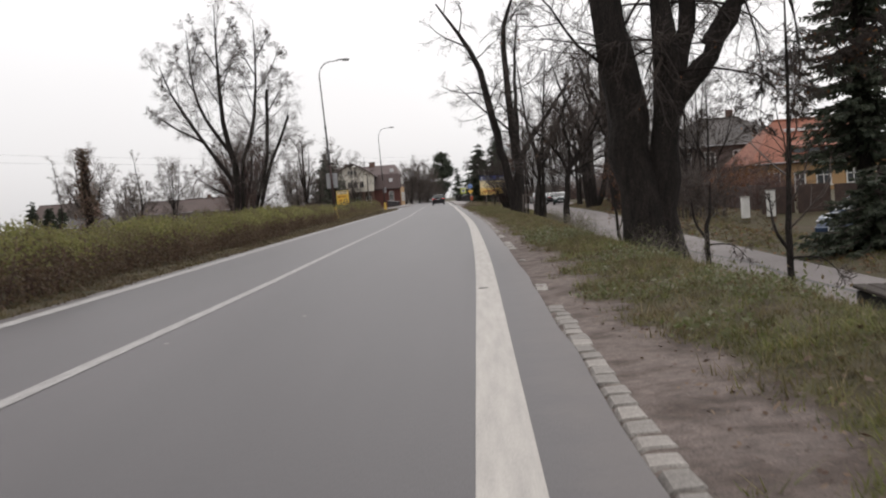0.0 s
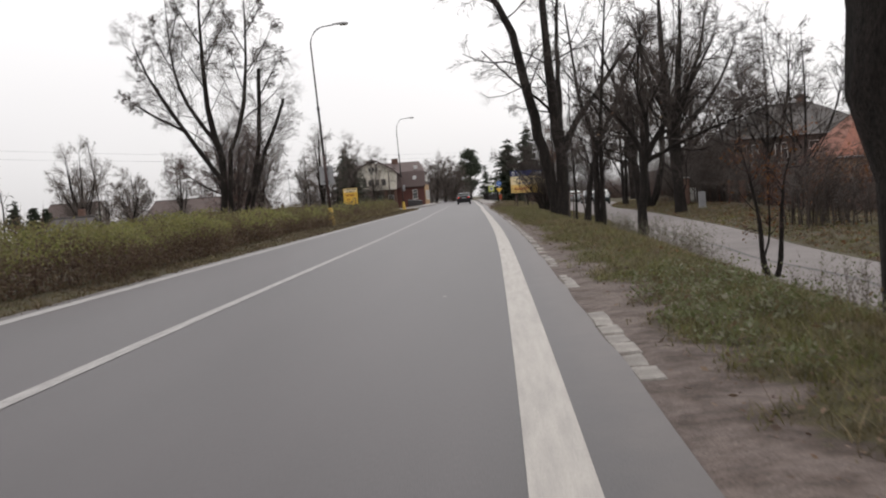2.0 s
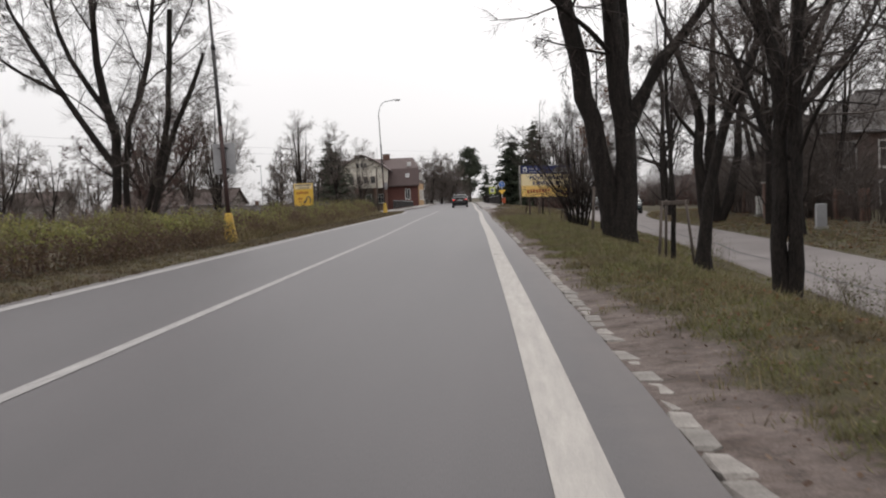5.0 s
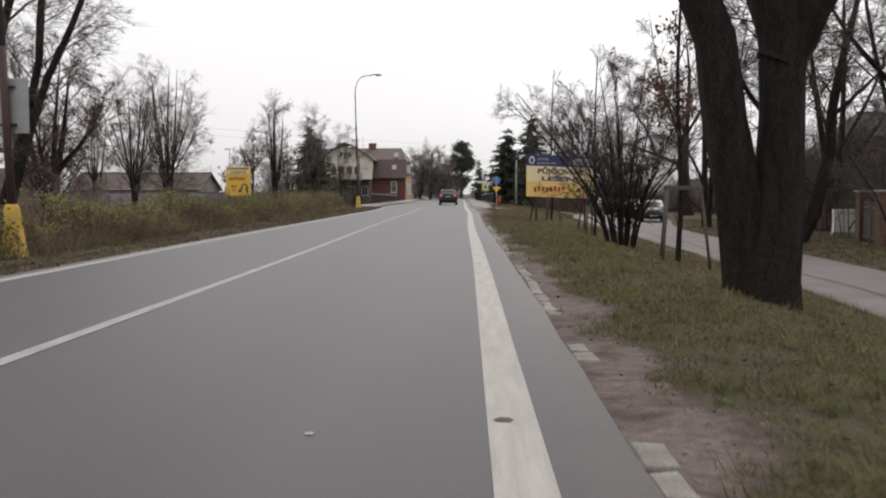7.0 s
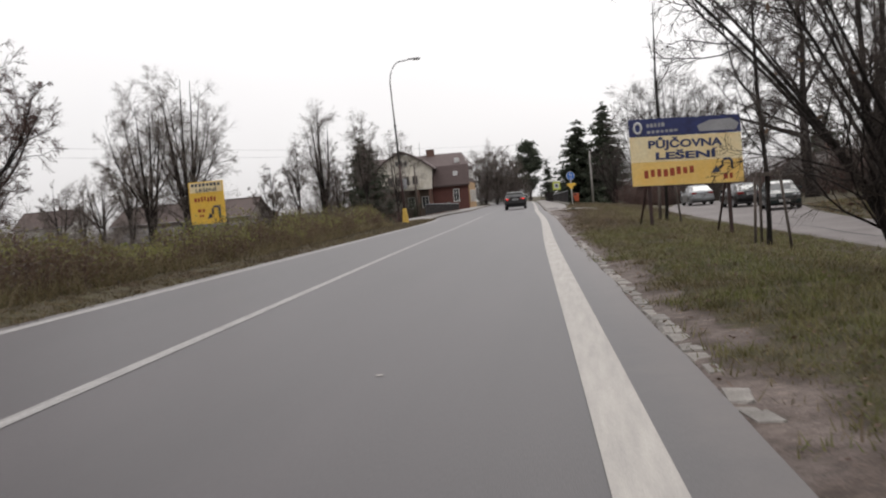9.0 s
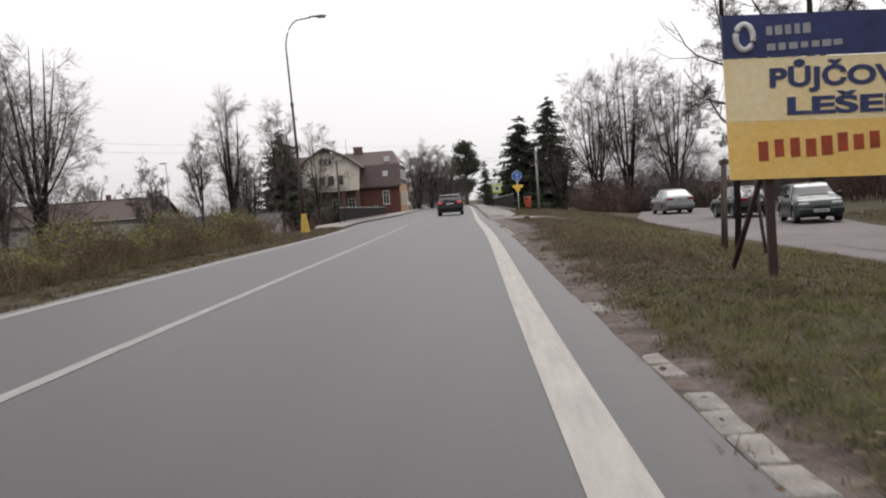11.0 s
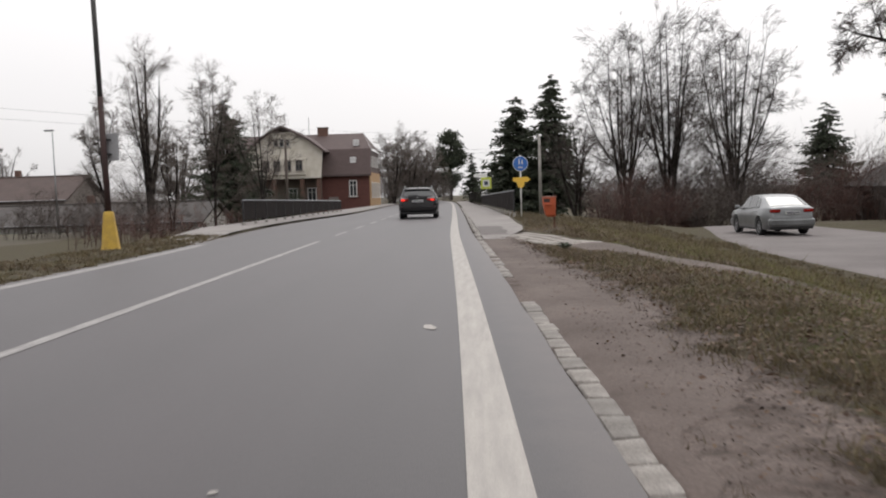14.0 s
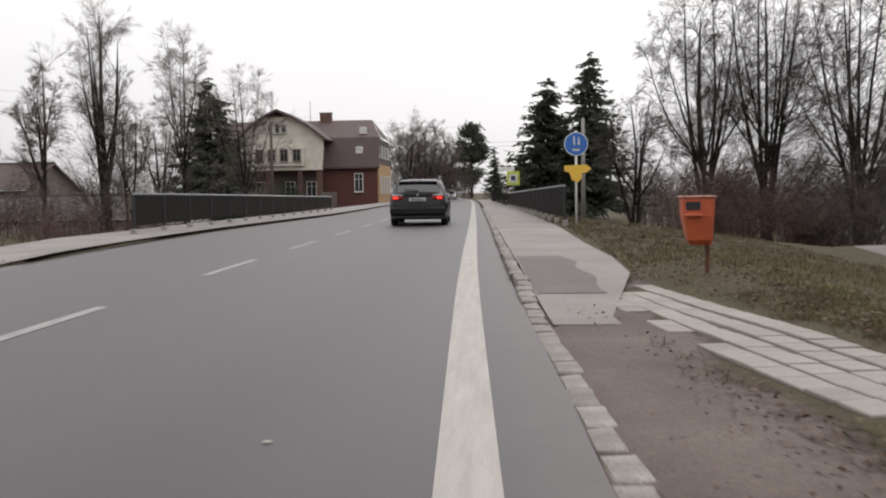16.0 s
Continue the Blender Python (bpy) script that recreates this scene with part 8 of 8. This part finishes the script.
# far woods round the fields; distance haze is put into their twig colour
def woods():
    r = np.random.default_rng(5)
    n = 40000
    # the half ring behind the start is unseen, added to darken reflections
    a = np.concatenate([r.uniform(radians(97), radians(180), n // 2), r.uniform(radians(0), radians(89), n // 4), r.uniform(radians(180), radians(360), n // 4)])
    d = np.where(a > 1.6, r.uniform(360, 440, n), r.uniform(330, 420, n))
    x, y = np.cos(a) * d, np.sin(a) * d
    top = np.clip(7 + 3 * np.sin(a * 31) + 2 * np.sin(a * 83 + 1) + 1.5 * np.sin(a * 211), 3.5, 13)
    k = r.uniform(0.25, 1, n)
    base = np.stack([x, y, -1.5 + 0 * x + top * 0.35 * (1 - k)], 1)
    tip = base + np.stack([r.normal(0, 0.7, n), r.normal(0, 0.7, n), top * k], 1)
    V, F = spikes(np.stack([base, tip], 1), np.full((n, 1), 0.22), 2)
    tagged(new("far_woods", np_mesh("far_woods", V, F, [TWIG_HAZE])), "belt of bare woods with haze in its twig colour", "woods", kind="stuff")


woods()

# ---- kerb stones, slabs, road patches ----
# where the kerb shows; between these runs it lies under earth
KERB_RUNS = ((-2, 9.0), (10.4, 11.2), (14.8, 15.3), (18.2, 21.2), (23.0, 24.8), (26.2, 50.8), (53.1, 53.7), (55.6, 61.6), (64.2, 79.4), (79.9, 80.5), (82.9, 83.8), (95.3, 95.8), (100.6, 107.3), (110.3, 112.6), (112.8, 113.0), (113.5, 113.75), (114.3, 172))


def kerb_stones():
    r = random.Random(3)
    e = thing("kerb", "row of worn granite kerb stones sunk in dirt", "kerb", kind="structure")
    meshes, lumps, setts = [], [], []
    for k in range(6):
        s = Shape().box((0, 0, 0), (0.158 + 0.016 * r.uniform(-1, 1), 0.232 + 0.02 * r.uniform(-1, 1), 0.12), 0.022)
        s.v = [(x + r.uniform(-0.008, 0.008), y + r.uniform(-0.008, 0.008), z + r.uniform(-0.004, 0.004)) for x, y, z in s.v]
        setts.append(s.mesh("kerb_stone", KERB))
    for k in range(12):
        worn = k >= 6
        s = Shape().box((0, 0, 0), ((0.175 if worn else 0.155) + 0.014 * r.uniform(-1, 1), (0.38 if worn else 0.405) + (0.08 if worn else 0.05) * r.uniform(-1, 0.2), 0.12), 0.035 if worn else 0.014)
        q = 0.022 if worn else 0.007
        s.v = [(x + r.uniform(-q, q), y + r.uniform(-q, q), z + r.uniform(-0.004, 0.004)) for x, y, z in s.v]
        (lumps if worn else meshes).append(s.mesh("kerb_stone", KERB))
    y = -2.0
    while y < 172:
        worn = 9.5 < y < 78 and math.sin(y * 0.21 + 0.4) > -0.72
        bare = any(a < y < b for a, b in KERB_RUNS)
        if bare and r.random() > (0.07 if worn else 0.03 if 9.5 < y < 100 else -1):
            ob = new("kerb_stone", (lumps if worn else setts if y < 9.5 else meshes)[r.randrange(6)])
            up = 0.0 if y < 121 else min(0.085, (y - 121) * 0.03)
            x = float(edge_x(y)) + (KERB_IN + KERB_OUT) / 2
            slope = float(edge_x(y + 0.5) - edge_x(y - 0.5))
            ob.matrix_basis = pose(x + r.uniform(-0.014, 0.014), y, -0.064 + up + (r.uniform(-0.012, 0.004) if worn else r.uniform(-0.004, 0.004)), r.uniform(-1.5, 1.5), r.uniform(-2.5, 2.5), -math.degrees(math.atan(slope)) + (r.uniform(-7, 7) if worn else r.uniform(-1.5, 1.5)))
            ob.parent = e
        y += 0.255 + r.uniform(0, 0.012) if y < 9.3 else 0.414 + r.uniform(0, 0.014) - (r.uniform(0.0, 0.09) if worn else 0)


kerb_stones()


def footpath():
    """Concrete slabs from the footway, then a worn path down to the side road."""
    r = random.Random(9)
    line = [(0.95, 123.6), (1.25, 121.0), (1.72, 117.4), (2.55, 114.2), (3.65, 110.6), (5.0, 107.6), (7.3, 103.6)]
    at = smooth_line([(y, x) for x, y in line[::-1]], 1.2)
    e = thing("slab_path", "path of pale concrete slabs crossing the verge", "path", kind="structure")
    meshes = [Shape().box((0, 0, 0), (0.198 + 0.002 * k, 0.298, 0.06), 0.006).mesh("slab", SLAB) for k in range(3)]
    y = 123.3
    while y > 116.2:
        s = float(at(y + 0.5) - at(y - 0.5))
        c = 1 / math.sqrt(1 + s * s)
        for j in range(4):
            o = (j - 1.5) * 0.203
            x, yy = float(at(y)) + o * c, y - o * s * c
            if (j == 0 and r.random() < 0.12) or y > 122.9 and j in (1, 2):
                continue
            ob = new("slab", meshes[r.randrange(3)])
            ob.matrix_basis = pose(x, yy, float(ground_z(x, yy)) - 0.014 + r.uniform(-0.003, 0.003), r.uniform(-0.8, 0.8), r.uniform(-0.8, 0.8), -math.degrees(math.atan(s)) + r.uniform(-1, 1))
            ob.parent = e
        y -= 0.304 * c
    sheet("path", lambda y: (at(y) - 0.46 - 0.08 * np.sin(y * 2.1), at(y) + 0.46 + 0.07 * np.sin(y * 1.7 + 1)), np.linspace(103.8, 116.5, 60), lambda X, Y: ground_z(X, Y) + 0.011, GRAVEL, "narrow worn path over the verge", "path", 10, rim=0.035)


footpath()


def blot(name, label, x, y, w, l, z, mat, seed, turn=0.0):
    r = random.Random(seed)
    n = 14
    pts = [(w / 2 * math.cos(2 * math.pi * i / n) * r.uniform(0.7, 1.1), l / 2 * math.sin(2 * math.pi * i / n) * r.uniform(0.7, 1.1)) for i in range(n)]
    c, s = math.cos(turn), math.sin(turn)
    sh = Shape().add([(x + a * c - b * s, y + a * s + b * c, z) for a, b in pts], [tuple(range(n))])
    tagged(new(name, sh.mesh(name, mat)), label, "road marking", kind="structure")


for i, (y, w, l) in enumerate(((11.0, 0.12, 0.12), (30.6, 0.07, 0.10), (51.2, 0.10, 0.12), (61.9, 0.10, 0.10), (90.2, 0.07, 0.10))):
    blot("line_patch", "dark worn patch in the edge line", float(edge_x(y)) + 0.08, y, w, l, 0.009, ASPHALT_PATCH, i)
for i, (x, y, w, l) in enumerate(((-0.33, 105.4, 0.11, 0.34), (0.0, 9.5, 0.05, 0.06), (-0.9, 8.2, 0.05, 0.05), (0.4, 50.9, 0.05, 0.06), (-0.6, 34.0, 0.05, 0.05), (0.6, 30.4, 0.05, 0.06), (-0.9, 101, 0.04, 0.05), (-1.5, 116, 0.06, 0.06), (-1.2, 117, 0.05, 0.05), (1.0, 23, 0.05, 0.06), (-0.3, 66, 0.05, 0.06), (0.2, 97.5, 0.06, 0.07))):
    blot("paint_spot", "small white spot on the asphalt", x, y, w, l, 0.005, LINE, 40 + i, 0.2)
sheet("asphalt_patch", lambda y: (edge_x(y) + KERB_OUT + 0.02, edge_x(y) + 1.5 + 0.05 * np.sin(y * 3)), np.arange(122.6, 127.6, 0.25), lambda X, Y: 0.018 + 0.075 * ramp_to(Y, 121, 126), FOOTWAY_PATCH, "dark repaired patch in the footway", "pavement", 3)
